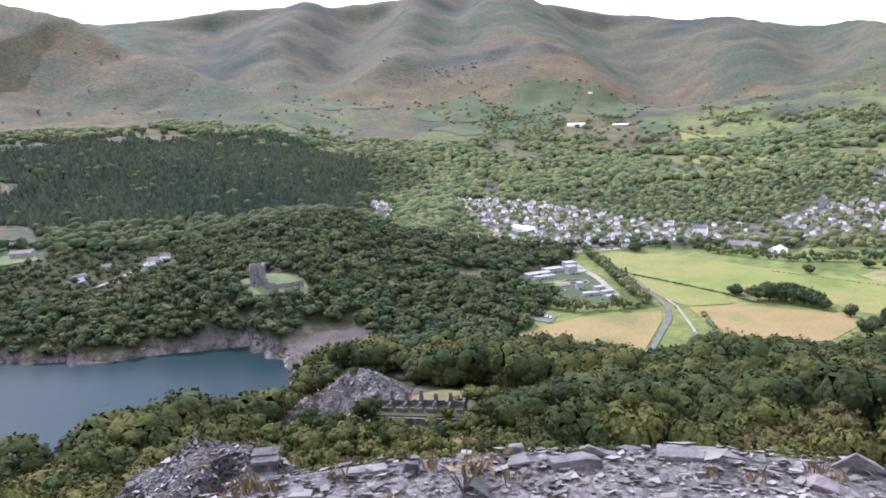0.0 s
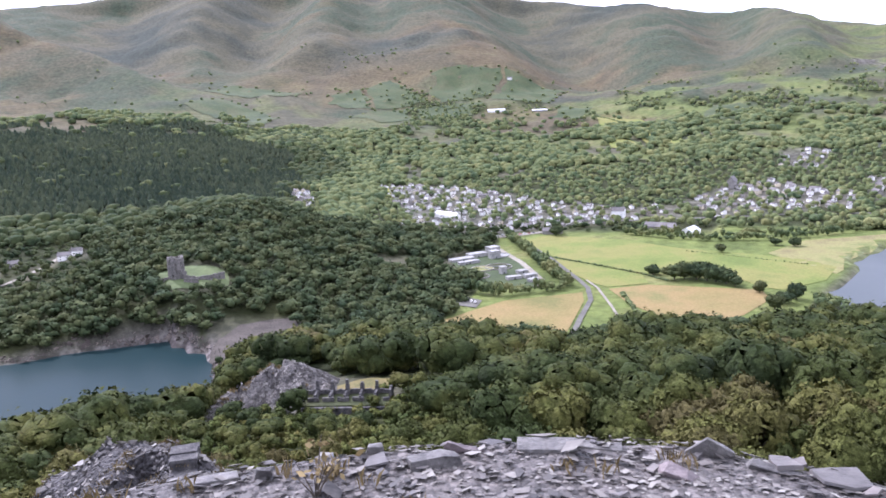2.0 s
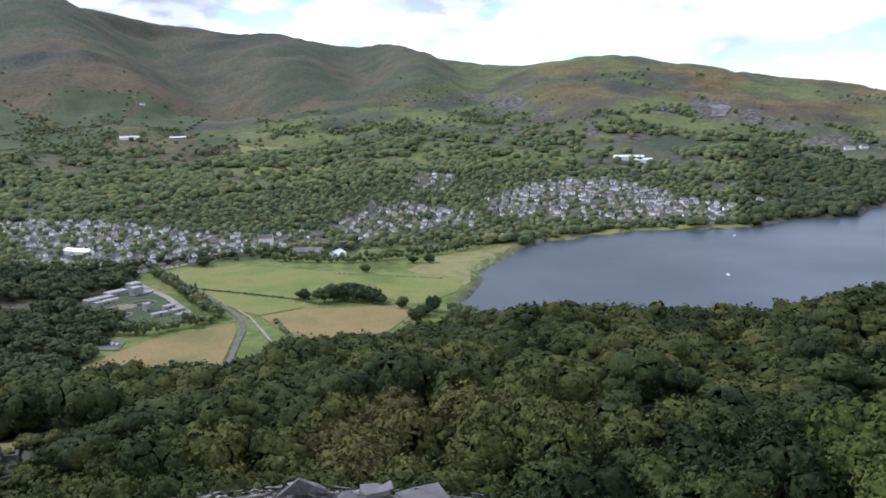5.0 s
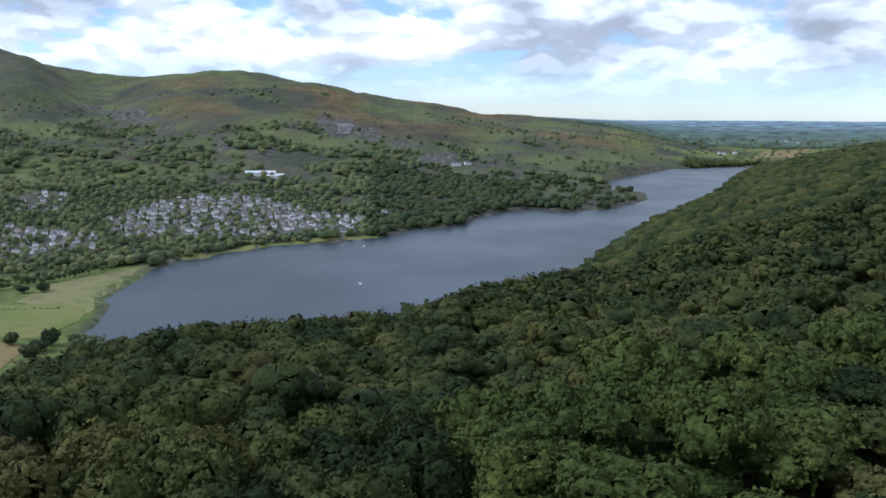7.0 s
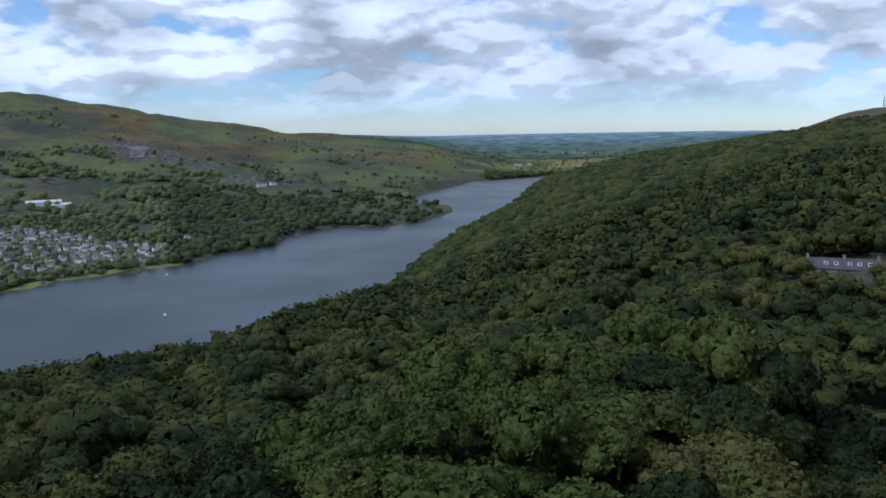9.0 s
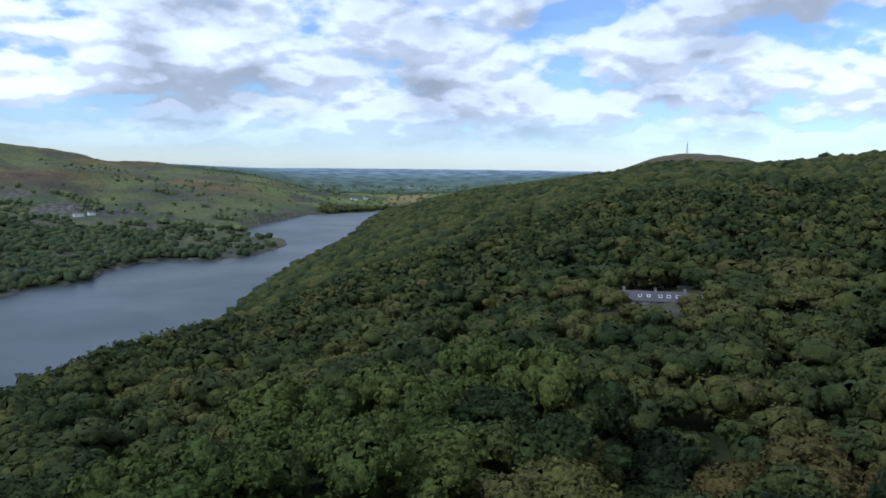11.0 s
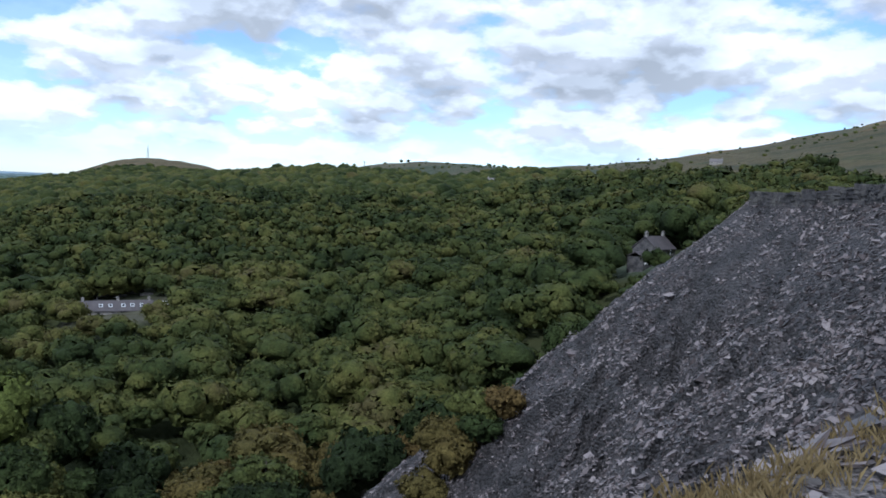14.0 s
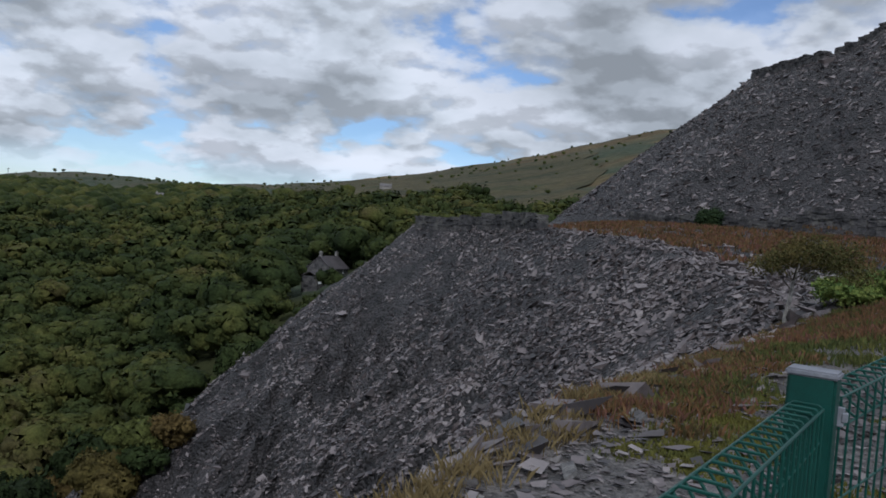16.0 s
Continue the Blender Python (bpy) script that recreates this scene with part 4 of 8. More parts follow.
def build_ground():
    V = np.stack([GX, GY, GZ], -1).reshape(-1, 3)
    F = grid_faces(len(AZ), len(RAD))
    me = mesh_arrays("ground", V, F, M_GROUND, True)
    X, Y = GX.ravel(), GY.ravel()
    az, d = np.degrees(np.arctan2(X, Y)), np.hypot(X, Y)
    woody = step01(0.3, 0.7, cover(X, Y))
    n = fbm(X / 130, Y / 130, 4, 41)
    pasture = step01(-0.1, 0.15, n) * step01(1250, 1500, d) * (1 - step01(2450, 2850, d + 500 * n)) * step01(-20, -8, az) * (1 - step01(44, 52, az)) * (0.35 + 0.4 * step01(12, 20, az))
    pasture = np.maximum(pasture, step01(126, 132, az) * step01(420, 560, d) * (1 - step01(1300, 1700, d)) * step01(-0.1, 0.25, n) * 0.1)
    pasture = np.maximum(pasture, step01(66, 70, az) * (1 - step01(112, 118, az)) * step01(2900, 3000, d) * step01(-0.2, 0.0, n))
    pasture = np.maximum(pasture, 0.62 * step01(26, 34, az) * (1 - step01(70, 76, az)) * step01(1500, 1900, d) * step01(-0.4, 0.3, n))
    pasture = np.where(inside(FIELD_FLAT, X, Y), 1.0, pasture)
    pasture = np.where(inside(TOWN, X, Y), 0.2, pasture)
    rock = np.zeros_like(X)
    for poly in (PERIS, PADARN):
        e = edge_distance(poly, X, Y)
        rock = np.maximum(rock, (1 - step01(3, 7, e + 6 * fbm(X / 25, Y / 25, 2, 8))) * (0.4 if poly is PADARN else 1.0))
    rock = np.where(inside(BANK, X, Y), 1.0, rock)
    for poly, _, _ in TOWN_AREAS:
        rock = np.where(inside([polar(a, q) for a, q in poly], X, Y), 0.55, rock)
    # old slate tips and quarry floors scattered over the far hill
    ragged = fbm(X / 60, Y / 60, 4, 46)
    for a, q, wa, wd in ((35.5, 2600, 1.2, 130), (37.0, 2420, 1.0, 110), (38.1, 2280, 0.6, 70), (41.8, 1980, 0.7, 80), (44.6, 1960, 1.0, 70), (49.6, 2420, 1.5, 140), (57.0, 2050, 1.8, 80), (59.5, 2110, 1.3, 70), (52.2, 2350, 1.1, 100), (33.4, 2800, 0.9, 100), (46.9, 2300, 0.8, 90), (54.5, 2250, 0.8, 70)):
        rock = np.maximum(rock, 0.85 * step01(1.25, 0.65, np.hypot((az - a) / wa, (d - q) / wd) - 1.1 * ragged))
    bracken = 0.8 * step01(34, 42, az) * (1 - step01(66, 74, az)) * step01(2150, 2700, d) * step01(-0.15, 0.2, fbm(X / 330, Y / 330, 4, 43))
    bracken = np.maximum(bracken, 0.38 * step01(-0.05, 0.2, fbm(X / 300, Y / 300, 4, 44)) * step01(1700, 1900, d) * (1 - step01(2600, 3000, d)) * (1 - step01(20, 30, az)))
    bracken = np.maximum(bracken, 0.40 * step01(-0.2, 0.2, fbm(X / 260, Y / 200, 4, 45)) * step01(2350, 2650, d) * (1 - step01(3000, 3700, d + 700 * n)) * (1 - step01(18, 30, az)))
    bracken = np.maximum(bracken, 0.5 * step01(92, 95, az) * (1 - step01(106, 112, az)) * step01(1900, 2100, d))
    bracken = np.maximum(bracken, 0.72 * step01(125, 132, az) * step01(400, 600, d) * step01(-0.1, 0.2, n))
    att = me.color_attributes.new("land", "FLOAT_COLOR", "POINT")
    att.data.foreach_set("color", np.stack([woody, pasture, rock, bracken], 1).astype(np.float32).ravel())
    structure("ground", me, "valley sides of moor, rough grass and woodland floor", "ground")
    for name, poly, mat, label in (("water", PADARN, M_WATER, "wide grey lake lying under the woods"), ("water", PERIS, M_WATER_DEEP, "deep blue-green quarry lake")):
        hull = convex(poly)
        cx, cy = sum(p[0] for p in hull) / len(hull), sum(p[1] for p in hull) / len(hull)
        ring = [(cx + (x - cx) * 1.02, cy + (y - cy) * 1.02, 0.0) for x, y in hull]
        me = mesh_from(name, ring, [range(len(ring))], mat)
        structure(name, me, label, "lake")


def build_tip(name, x0, x1, y0, y1, res, label, lift=0.0, mat=None):
    xs, ys = np.arange(x0, x1, res), np.arange(y0, y1, res)
    X, Y = np.meshgrid(xs, ys, indexing="ij")
    Z = tip_height(X, Y) + lift
    base = land(X, Y)
    F = grid_faces(len(xs), len(ys))
    keep = ((Z - base).ravel()[F] > -3).any(1)
    if res > 0.3:
        cx, cy = X.ravel()[F].mean(1), Y.ravel()[F].mean(1)
        keep &= ~((cx > -9) & (cx < 9) & (cy > -33) & (cy < 7))
        m = 0.0 if name == "slate_flank" else 0.65
        flank = (cx > 9 + m) & (cx < 69 - m) & (cy > -84 + m) & (cy < -6 - m)
        keep &= flank if m == 0 else ~flank
    V = np.stack([X, Y, Z], -1).reshape(-1, 3)
    used, inv = np.unique(F[keep], return_inverse=True)
    return structure(name, mesh_arrays(name, V[used], inv.reshape(-1, 4), mat or (M_CHIPS if res < 0.3 else M_SLATE), False), label, "slate tip")


build_ground()
build_tip("slate_tip", -90, 125, -240, 75, 1.15, "terraced tip of loose grey slate waste")
build_tip("slate_flank", 8.55, 70, -84.6, -5.4, 0.45, "steep flank of loose slate waste")
build_tip("slate_heap", -75, 0, 195, 265, 0.8, "grey heap of slate waste beside the ruin", mat=M_SCREE)
NEAR_TIP = build_tip("slate_terrace", -10, 10, -34, 8, 0.16, "level edge of the slate terrace with moss and grass")


# ---- woods ----
def ico(sub):
    bm = bmesh.new()
    bmesh.ops.create_icosphere(bm, subdivisions=sub, radius=1.0)
    V = np.array([v.co for v in bm.verts])
    F = np.array([[v.index for v in f.verts] for f in bm.faces])
    bm.free()
    return V, F


def drop_below(V, F, z):
    keep = V[F][:, :, 2].max(1) > z
    used, inv = np.unique(F[keep], return_inverse=True)
    return V[used], inv.reshape(-1, 3)


def dome(sub, seed, tall=1.0, cut=-0.28):
    """A leafy crown of unit radius, billowing in lumps, open beneath."""
    r = np.random.default_rng(seed)
    V, F = ico(sub)
    off = Vector(r.uniform(-50, 50, 3))
    rad = np.empty(len(V))
    lobes = [(Vector((0, 0, 0)), 0.66)]
    for k in range(5):
        a, o = k * 1.257 + r.uniform(-0.5, 0.5), r.uniform(0.30, 0.58)
        lobes.append((Vector((o * math.cos(a), o * math.sin(a), r.uniform(-0.25, 0.40))), r.uniform(0.34, 0.56)))
    for i, v in enumerate(V):
        p = Vector(v)
        big = noise.noise(p * 1.3 + off)
        boughs = noise.voronoi(p * 1.7 + off * 2)[0][0]
        # the crown is a union of several rounded boughs
        reach = 0.0
        for c, w in lobes:
            g = p.dot(c)
            disc = g * g - c.length_squared + w * w
            if disc > 0:
                reach = max(reach, g + math.sqrt(disc))
        rad[i] = 0.28 + 1.02 * reach + 0.20 * big - 0.22 * boughs * boughs
    rad += r.uniform(-0.04, 0.04, len(V)) * (2.2 if sub < 3 else 1.0)
    V = V * rad[:, None] * np.array([1, 1, 0.94 * tall])
    V, F = drop_below(V, F, cut)
    V[:, 2] += 0.62
    return V, F


def boughs(seed, lobes, sub, leaves, leaf, tall=1.0, stir=0.65):
    """A crown of unit radius: overlapping rounded boughs under a broad dome, clothed in small leaf sprays; returns arrays."""
    r = np.random.default_rng(seed)
    V0, F0 = ico(sub)
    k = np.arange(lobes)
    a, o = k * 2.4 + r.uniform(-0.5, 0.5, lobes), 0.68 * np.sqrt((k + 0.4) / lobes) * r.uniform(0.75, 1.2, lobes)
    C = np.stack([o * np.cos(a), o * np.sin(a), 0.40 * (1 - (o / 0.9) ** 2) + r.uniform(-0.16, 0.14, lobes)], 1)
    W = r.uniform(0.30, 0.54, lobes) * (8.0 / max(lobes, 6)) ** 0.30
    C, W = np.concatenate([C, [[0, 0, -0.05]]]), np.concatenate([W, [0.60]])
    flat = np.array([1.08, 1.08, 0.84])

    def buried(p, own, share):
        d = np.linalg.norm((p[:, None] - C[None]) / flat, axis=2) / (share * W[None])
        d[np.arange(len(p)), own] = 9.0
        return d.min(1) < 1.0

    vs, fs, n = [], [], 0
    for q in range(len(W)):
        V = C[q] + V0 * (1 + r.uniform(-0.20, 0.20, (len(V0), 1))) * W[q] * flat * 0.88
        mid = V[F0].mean(1)
        keep = ~buried(mid, np.full(len(mid), q), 0.86) & (mid[:, 2] > -0.34) & ((mid - C[q])[:, 2] > -0.62 * W[q])
        if keep.any():
            used, inv = np.unique(F0[keep], return_inverse=True)
            vs.append(V[used]), fs.append(inv.reshape(-1, 3) + n)
            n += len(used)
    # leaf sprays gathered in clumps, with gaps between
    clumps = max(6, leaves // 6)
    own = r.choice(len(W), 4 * clumps, p=W ** 2 / (W ** 2).sum())
    u = r.normal(size=(4 * clumps, 3))
    u /= np.linalg.norm(u, axis=1)[:, None]
    p = C[own] + u * (W[own] * r.uniform(0.90, 1.07, 4 * clumps))[:, None] * flat
    ok = np.nonzero(~buried(p, own, 0.95) & (u[:, 2] > -0.45) & (p[:, 2] > -0.35))[0][:clumps]
    ok = np.repeat(ok, 6)
    p, u = p[ok] + r.normal(size=(len(ok), 3)) * 0.8 * leaf, u[ok] + r.normal(size=(len(ok), 3)) * stir + np.array([0, 0, 0.25])
    e = np.cross(u, r.normal(size=(len(ok), 3)))
    e /= np.linalg.norm(e, axis=1)[:, None]
    f = np.cross(u, e)
    f /= np.linalg.norm(f, axis=1)[:, None]
    w = (leaf * r.uniform(0.6, 1.5, len(ok)))[:, None]
    S = np.stack([p + e * w, p - 0.55 * e * w + 0.8 * f * w, p - 0.45 * e * w - 0.8 * f * w], 1).reshape(-1, 3)
    vs.append(S), fs.append(np.arange(len(S)).reshape(-1, 3) + n)
    V, F = np.concatenate(vs), np.concatenate(fs)
    V[:, 2] = V[:, 2] * tall + 0.62
    return V, F


DOMES = {s: [dome(s, 10 * s + k, (1.0, 0.8, 1.15, 0.9)[k % 4]) for k in range(8)] for s in (1,)}
DOMES[2] = [boughs(40 + k, 4, 1, 30, 0.15, (1.0, 0.85, 1.12, 0.9)[k % 4], 0.35) for k in range(8)]
DOMES[3] = [boughs(50 + k, 5, 1, 66, 0.12, (1.0, 0.85, 1.12, 0.9)[k % 4], 0.35) for k in range(8)]
DOMES[4] = [boughs(60 + k, 6, 2, 330, 0.072, (1.0, 0.85, 1.12, 0.9)[k % 4], 0.5) for k in range(8)]


def scatter_mesh(P, sub):
    """Joins crowns at P (x, y, z, radius, height) into arrays."""
    vs, fs, n = [], [], 0
    for k in range(8):
        sel = P[k::8]
        if not len(sel):
            continue
        V, F = DOMES[sub][k]
        a = rng.uniform(0, 6.283, len(sel))
        c, s = np.cos(a)[:, None], np.sin(a)[:, None]
        x = (V[None, :, 0] * c - V[None, :, 1] * s) * sel[:, 3:4] + sel[:, 0:1]
        y = (V[None, :, 0] * s + V[None, :, 1] * c) * sel[:, 3:4] + sel[:, 1:2]
        z = V[None, :, 2] * sel[:, 4:5] + sel[:, 2:3]
        vs.append(np.stack([x, y, z], -1).reshape(-1, 3))
        fs.append((F[None] + (np.arange(len(sel)) * len(V))[:, None, None] + n).reshape(-1, 3))
        n += len(sel) * len(V)
    return np.concatenate(vs), np.concatenate(fs)


def spots(az0, az1, d0, d1, gap):
    """Jittered points of a square pattern within a ring sector."""
    g = np.arange(-d1, d1 + gap, gap)
    X, Y = np.meshgrid(g, g)
    X, Y = X.ravel(), Y.ravel()
    d, az = np.hypot(X, Y), np.degrees(np.arctan2(X, Y))
    k = (d > d0) & (d <= d1) & (az > az0) & (az < az1)
    X, Y = X[k], Y[k]
    return X + rng.uniform(-0.42, 0.42, len(X)) * gap, Y + rng.uniform(-0.42, 0.42, len(X)) * gap


def wood(name, label, az0, az1, d0, d1, gap, sub, size=1.0, mat=M_LEAF_ISLAND, side=0):
    """Closed wood over a ring sector; side 1 or -1 keeps what lies east or west of a winding border at azimuth -2."""
    x, y = spots(az0, az1, d0, d1, gap)
    k = rng.uniform(size=len(x)) < cover(x, y)
    if side:
        k &= side * (np.degrees(np.arctan2(x, y)) + 2 + 9 * fbm(x / 260, y / 260, 4, 88)) > 0
    x, y = x[k], y[k]
    if not len(x):
        return
    r = gap * rng.uniform(0.42, 0.86, len(x)) * size
    r *= tree_size(x, y)
    h = np.minimum(r * rng.uniform(0.85, 1.25, len(x)), 8.5)
    P = np.stack([x, y, land(x, y) - 0.3 + rng.uniform(-0.20, 0.22, len(x)) * gap, r, h], 1)
    V, F = scatter_mesh(P, sub)
    tagged(new(name, mesh_arrays(name, V, F, mat, True)), label, "woodland", kind="stuff")
    print("wood", name, len(x), len(F))



def crown(seed, clumps, sub, spread=0.24, tall=1.0, sprays=0):
    """A crown of unit radius: leafy clumps over a lumpy dome, each fringed with small leaf sprays; returns arrays."""
    r = np.random.default_rng(seed)
    CV, CF = ico(sub)
    vs, fs, n = [], [], 0
    lobes = r.normal(size=(7, 3))
    lobes[:, 2] = np.abs(lobes[:, 2]) * 0.9
    lobes /= np.linalg.norm(lobes, axis=1)[:, None]
    gold = math.pi * (3 - math.sqrt(5))
    for i in range(clumps):
        z = 1.0 - (i + 0.5) / clumps * 1.40
        a = i * gold + r.uniform(-0.3, 0.3)
        p = np.array([math.cos(a) * math.sqrt(max(0, 1 - z * z)), math.sin(a) * math.sqrt(max(0, 1 - z * z)), z])
        bulge = 0.66 + 0.32 * max(0.0, float(np.max(lobes @ p))) ** 3 + r.uniform(-0.08, 0.08)
        rad = spread * r.uniform(0.7, 1.3)
        V = CV * (1 + r.uniform(-0.26, 0.26, (len(CV), 1)))
        V = V * rad * np.array([1.1, 1.1, 0.75])
        turn = r.uniform(0, 6.28)
        V[:, :2] = V[:, :2] @ np.array([[math.cos(turn), -math.sin(turn)], [math.sin(turn), math.cos(turn)]])
        V = V + p * bulge * np.array([1, 1, 0.92 * tall])
        keep = ((V[CF].mean(1) - p * bulge * 0.75) @ p) > 0
        if keep.any():
            used, inv = np.unique(CF[keep], return_inverse=True)
            vs.append(V[used]), fs.append(inv.reshape(-1, 3) + n)
            n += len(used)
        c = p * (bulge + rad * 0.6) * np.array([1, 1, 0.92 * tall])
        for q in range(sprays):
            o = c + r.normal(size=3) * rad * 0.75
            e, f = r.normal(size=3), r.normal(size=3)
            w = rad * r.uniform(0.25, 0.5)
            vs.append(np.array([o + e * w * 0.6, o + f * w * 0.6, o - (e + f) * w * 0.45])), fs.append(np.array([[n, n + 1, n + 2]]))
            n += 3
    V, F = ico(2)
    V = V * 0.60 * np.array([1, 1, 0.9 * tall])
    vs.append(V), fs.append(F + n)
    V, F = np.concatenate(vs), np.concatenate(fs)
    V[:, 2] += 0.62
    return V, F


def stem_arrays(seed, sides=6):
    """A tapered trunk with four limbs, for a tree of unit crown radius; z = 0 at the root."""
    r = np.random.default_rng(seed)
    vs, fs, n = [], [], 0
    paths = [[(0, 0, -0.15, 0.085), (0.02, 0.01, 0.25, 0.06), (-0.01, 0.03, 0.7, 0.04), (0.02, 0.0, 1.15, 0.012)]]
    for k in range(4):
        a = k * 1.57 + r.uniform(-0.5, 0.5)
        c, s = math.cos(a), math.sin(a)
        paths.append([(0, 0, 0.28 + 0.06 * k, 0.04), (0.24 * c, 0.24 * s, 0.55 + 0.05 * k, 0.028), (0.55 * c, 0.55 * s, 0.85, 0.01)])
    for p in paths:
        for x, y, z, w in p:
            for q in range(sides):
                t = 6.2832 * q / sides
                vs.append((x + w * math.cos(t), y + w * math.sin(t), z))
        for i in range(len(p) - 1):
            for q in range(sides):
                fs.append((n + i * sides + q, n + i * sides + (q + 1) % sides, n + (i + 1) * sides + (q + 1) % sides, n + (i + 1) * sides + q))
        n += len(p) * sides
    return np.array(vs), np.array(fs)


CROWN_HI = [mesh_arrays("crown", *boughs(100 + k, 15, 2, 1560, 0.052, (1.0, 0.82, 1.12)[k % 3]), M_LEAF, True) for k in range(6)]
CROWN_MID = [mesh_arrays("crown", *boughs(110 + k, 13, 2, 800, 0.068, (1.0, 0.82, 1.12)[k % 3]), M_LEAF, True) for k in range(6)]
STEMS = [mesh_arrays("trunk", *stem_arrays(200 + k), M_BARK) for k in range(3)]
KINDS = {}


def tree(x, y, radius, k, label="leafy broadleaf tree in the hillside wood", group="trees of the near wood", z=None, name="oak_tree", leaf=None):
    t = thing(name, pose(x, y, float(ground_z(x, y)) if z is None else z, 0, 0, (k * 77) % 360), label, "tree", group)
    t.scale = (radius, radius, radius * (0.9 + 0.4 * ((k * 37) % 10) / 10))
    crowns = CROWN_HI if k < 140 and group.startswith("trees") else CROWN_MID
    me = crowns[k % 6]
    if leaf:
        me = KINDS.setdefault((leaf.name, me.name), None) or me.copy()
        KINDS[(leaf.name, crowns[k % 6].name)] = me
        me.materials[0] = leaf
    part("crown", me, M_LEAF, t)
    part("trunk", STEMS[k % 3], M_BARK, t)
    return t


x, y = spots(-40, 178, 45, 330, 9.6)
keep = rng.uniform(size=len(x)) < cover(x, y) * 0.93
x, y = x[keep], y[keep]
order = np.argsort(np.hypot(x, y))
near = order[:290]
for k, i in enumerate(near):
    birch = k % 5 == 0
    az, d = math.degrees(math.atan2(x[i], y[i])), math.hypot(x[i], y[i])
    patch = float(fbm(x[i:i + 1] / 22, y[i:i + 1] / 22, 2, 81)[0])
    # the sector from 58 to 92 degrees takes the sunlit leaf copy
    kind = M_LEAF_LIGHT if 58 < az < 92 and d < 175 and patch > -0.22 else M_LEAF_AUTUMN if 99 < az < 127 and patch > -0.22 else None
    note = {M_LEAF_LIGHT: "hillside oak with leaves lightened as if sunlit", M_LEAF_AUTUMN: "birch turning yellow-brown in the wood"}.get(kind, "dark green broadleaf tree in the hillside wood")
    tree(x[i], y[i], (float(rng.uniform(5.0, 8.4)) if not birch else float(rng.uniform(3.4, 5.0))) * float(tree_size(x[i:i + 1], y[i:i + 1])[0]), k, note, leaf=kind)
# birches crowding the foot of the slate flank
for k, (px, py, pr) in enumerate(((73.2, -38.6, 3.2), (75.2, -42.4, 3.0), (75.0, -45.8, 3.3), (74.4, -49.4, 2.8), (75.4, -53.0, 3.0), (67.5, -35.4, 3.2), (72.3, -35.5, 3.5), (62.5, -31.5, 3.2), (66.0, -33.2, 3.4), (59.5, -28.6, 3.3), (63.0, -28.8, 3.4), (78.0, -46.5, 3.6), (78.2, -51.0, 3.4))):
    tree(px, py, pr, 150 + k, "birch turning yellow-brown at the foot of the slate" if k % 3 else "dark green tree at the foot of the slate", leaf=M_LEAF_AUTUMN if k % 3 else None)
i = order[290:]
r = rng.uniform(4.6, 9.4, len(i)) * tree_size(x[i], y[i])
P = np.stack([x[i], y[i], land(x[i], y[i]) - 0.2 + rng.uniform(-2.2, 2.6, len(i)), r, r * rng.uniform(0.8, 1.15, len(i))], 1)
tagged(new("slope_wood", mesh_arrays("slope_wood", *scatter_mesh(P, 4), M_LEAF_ISLAND, True)), "dense oak and birch wood on the slope", "woodland", kind="stuff")
print("near trees", len(x))
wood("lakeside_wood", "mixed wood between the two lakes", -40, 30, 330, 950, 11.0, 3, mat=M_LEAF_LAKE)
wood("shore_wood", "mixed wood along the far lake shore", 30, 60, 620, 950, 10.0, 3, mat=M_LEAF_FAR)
wood("hillside_wood", "mixed broadleaf wood covering the hillside", 30, 178, 330, 620, 10.5, 3)
wood("upper_wood", "broadleaf wood along the upper hillside", 60, 178, 620, 950, 9.0, 1)


# dark conifer plantation behind the castle, stretched leftwards to stand in for cloud shade
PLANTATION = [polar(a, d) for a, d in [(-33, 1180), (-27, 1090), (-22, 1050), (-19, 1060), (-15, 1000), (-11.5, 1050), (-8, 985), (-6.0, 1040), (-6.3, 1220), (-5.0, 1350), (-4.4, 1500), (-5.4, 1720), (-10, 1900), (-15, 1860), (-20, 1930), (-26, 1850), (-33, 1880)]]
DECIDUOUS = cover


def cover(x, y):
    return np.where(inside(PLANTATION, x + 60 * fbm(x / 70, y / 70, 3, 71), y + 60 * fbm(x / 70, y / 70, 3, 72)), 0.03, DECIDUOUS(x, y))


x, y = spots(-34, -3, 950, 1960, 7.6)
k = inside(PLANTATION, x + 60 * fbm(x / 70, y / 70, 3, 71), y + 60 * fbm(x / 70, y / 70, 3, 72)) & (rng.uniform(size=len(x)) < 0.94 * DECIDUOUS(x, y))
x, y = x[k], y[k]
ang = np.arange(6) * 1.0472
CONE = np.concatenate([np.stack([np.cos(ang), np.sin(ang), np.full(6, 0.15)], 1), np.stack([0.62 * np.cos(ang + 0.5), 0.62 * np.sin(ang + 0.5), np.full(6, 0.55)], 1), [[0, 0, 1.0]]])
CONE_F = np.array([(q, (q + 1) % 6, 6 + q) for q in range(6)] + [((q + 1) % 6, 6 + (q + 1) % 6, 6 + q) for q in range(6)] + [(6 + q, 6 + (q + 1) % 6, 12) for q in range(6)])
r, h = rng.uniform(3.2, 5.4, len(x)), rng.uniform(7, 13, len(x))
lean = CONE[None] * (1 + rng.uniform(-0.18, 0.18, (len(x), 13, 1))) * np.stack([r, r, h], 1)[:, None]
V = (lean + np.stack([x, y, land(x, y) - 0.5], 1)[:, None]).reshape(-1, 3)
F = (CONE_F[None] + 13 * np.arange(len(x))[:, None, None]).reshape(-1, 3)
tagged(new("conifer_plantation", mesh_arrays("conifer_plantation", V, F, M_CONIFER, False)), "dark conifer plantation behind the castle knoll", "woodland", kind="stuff")
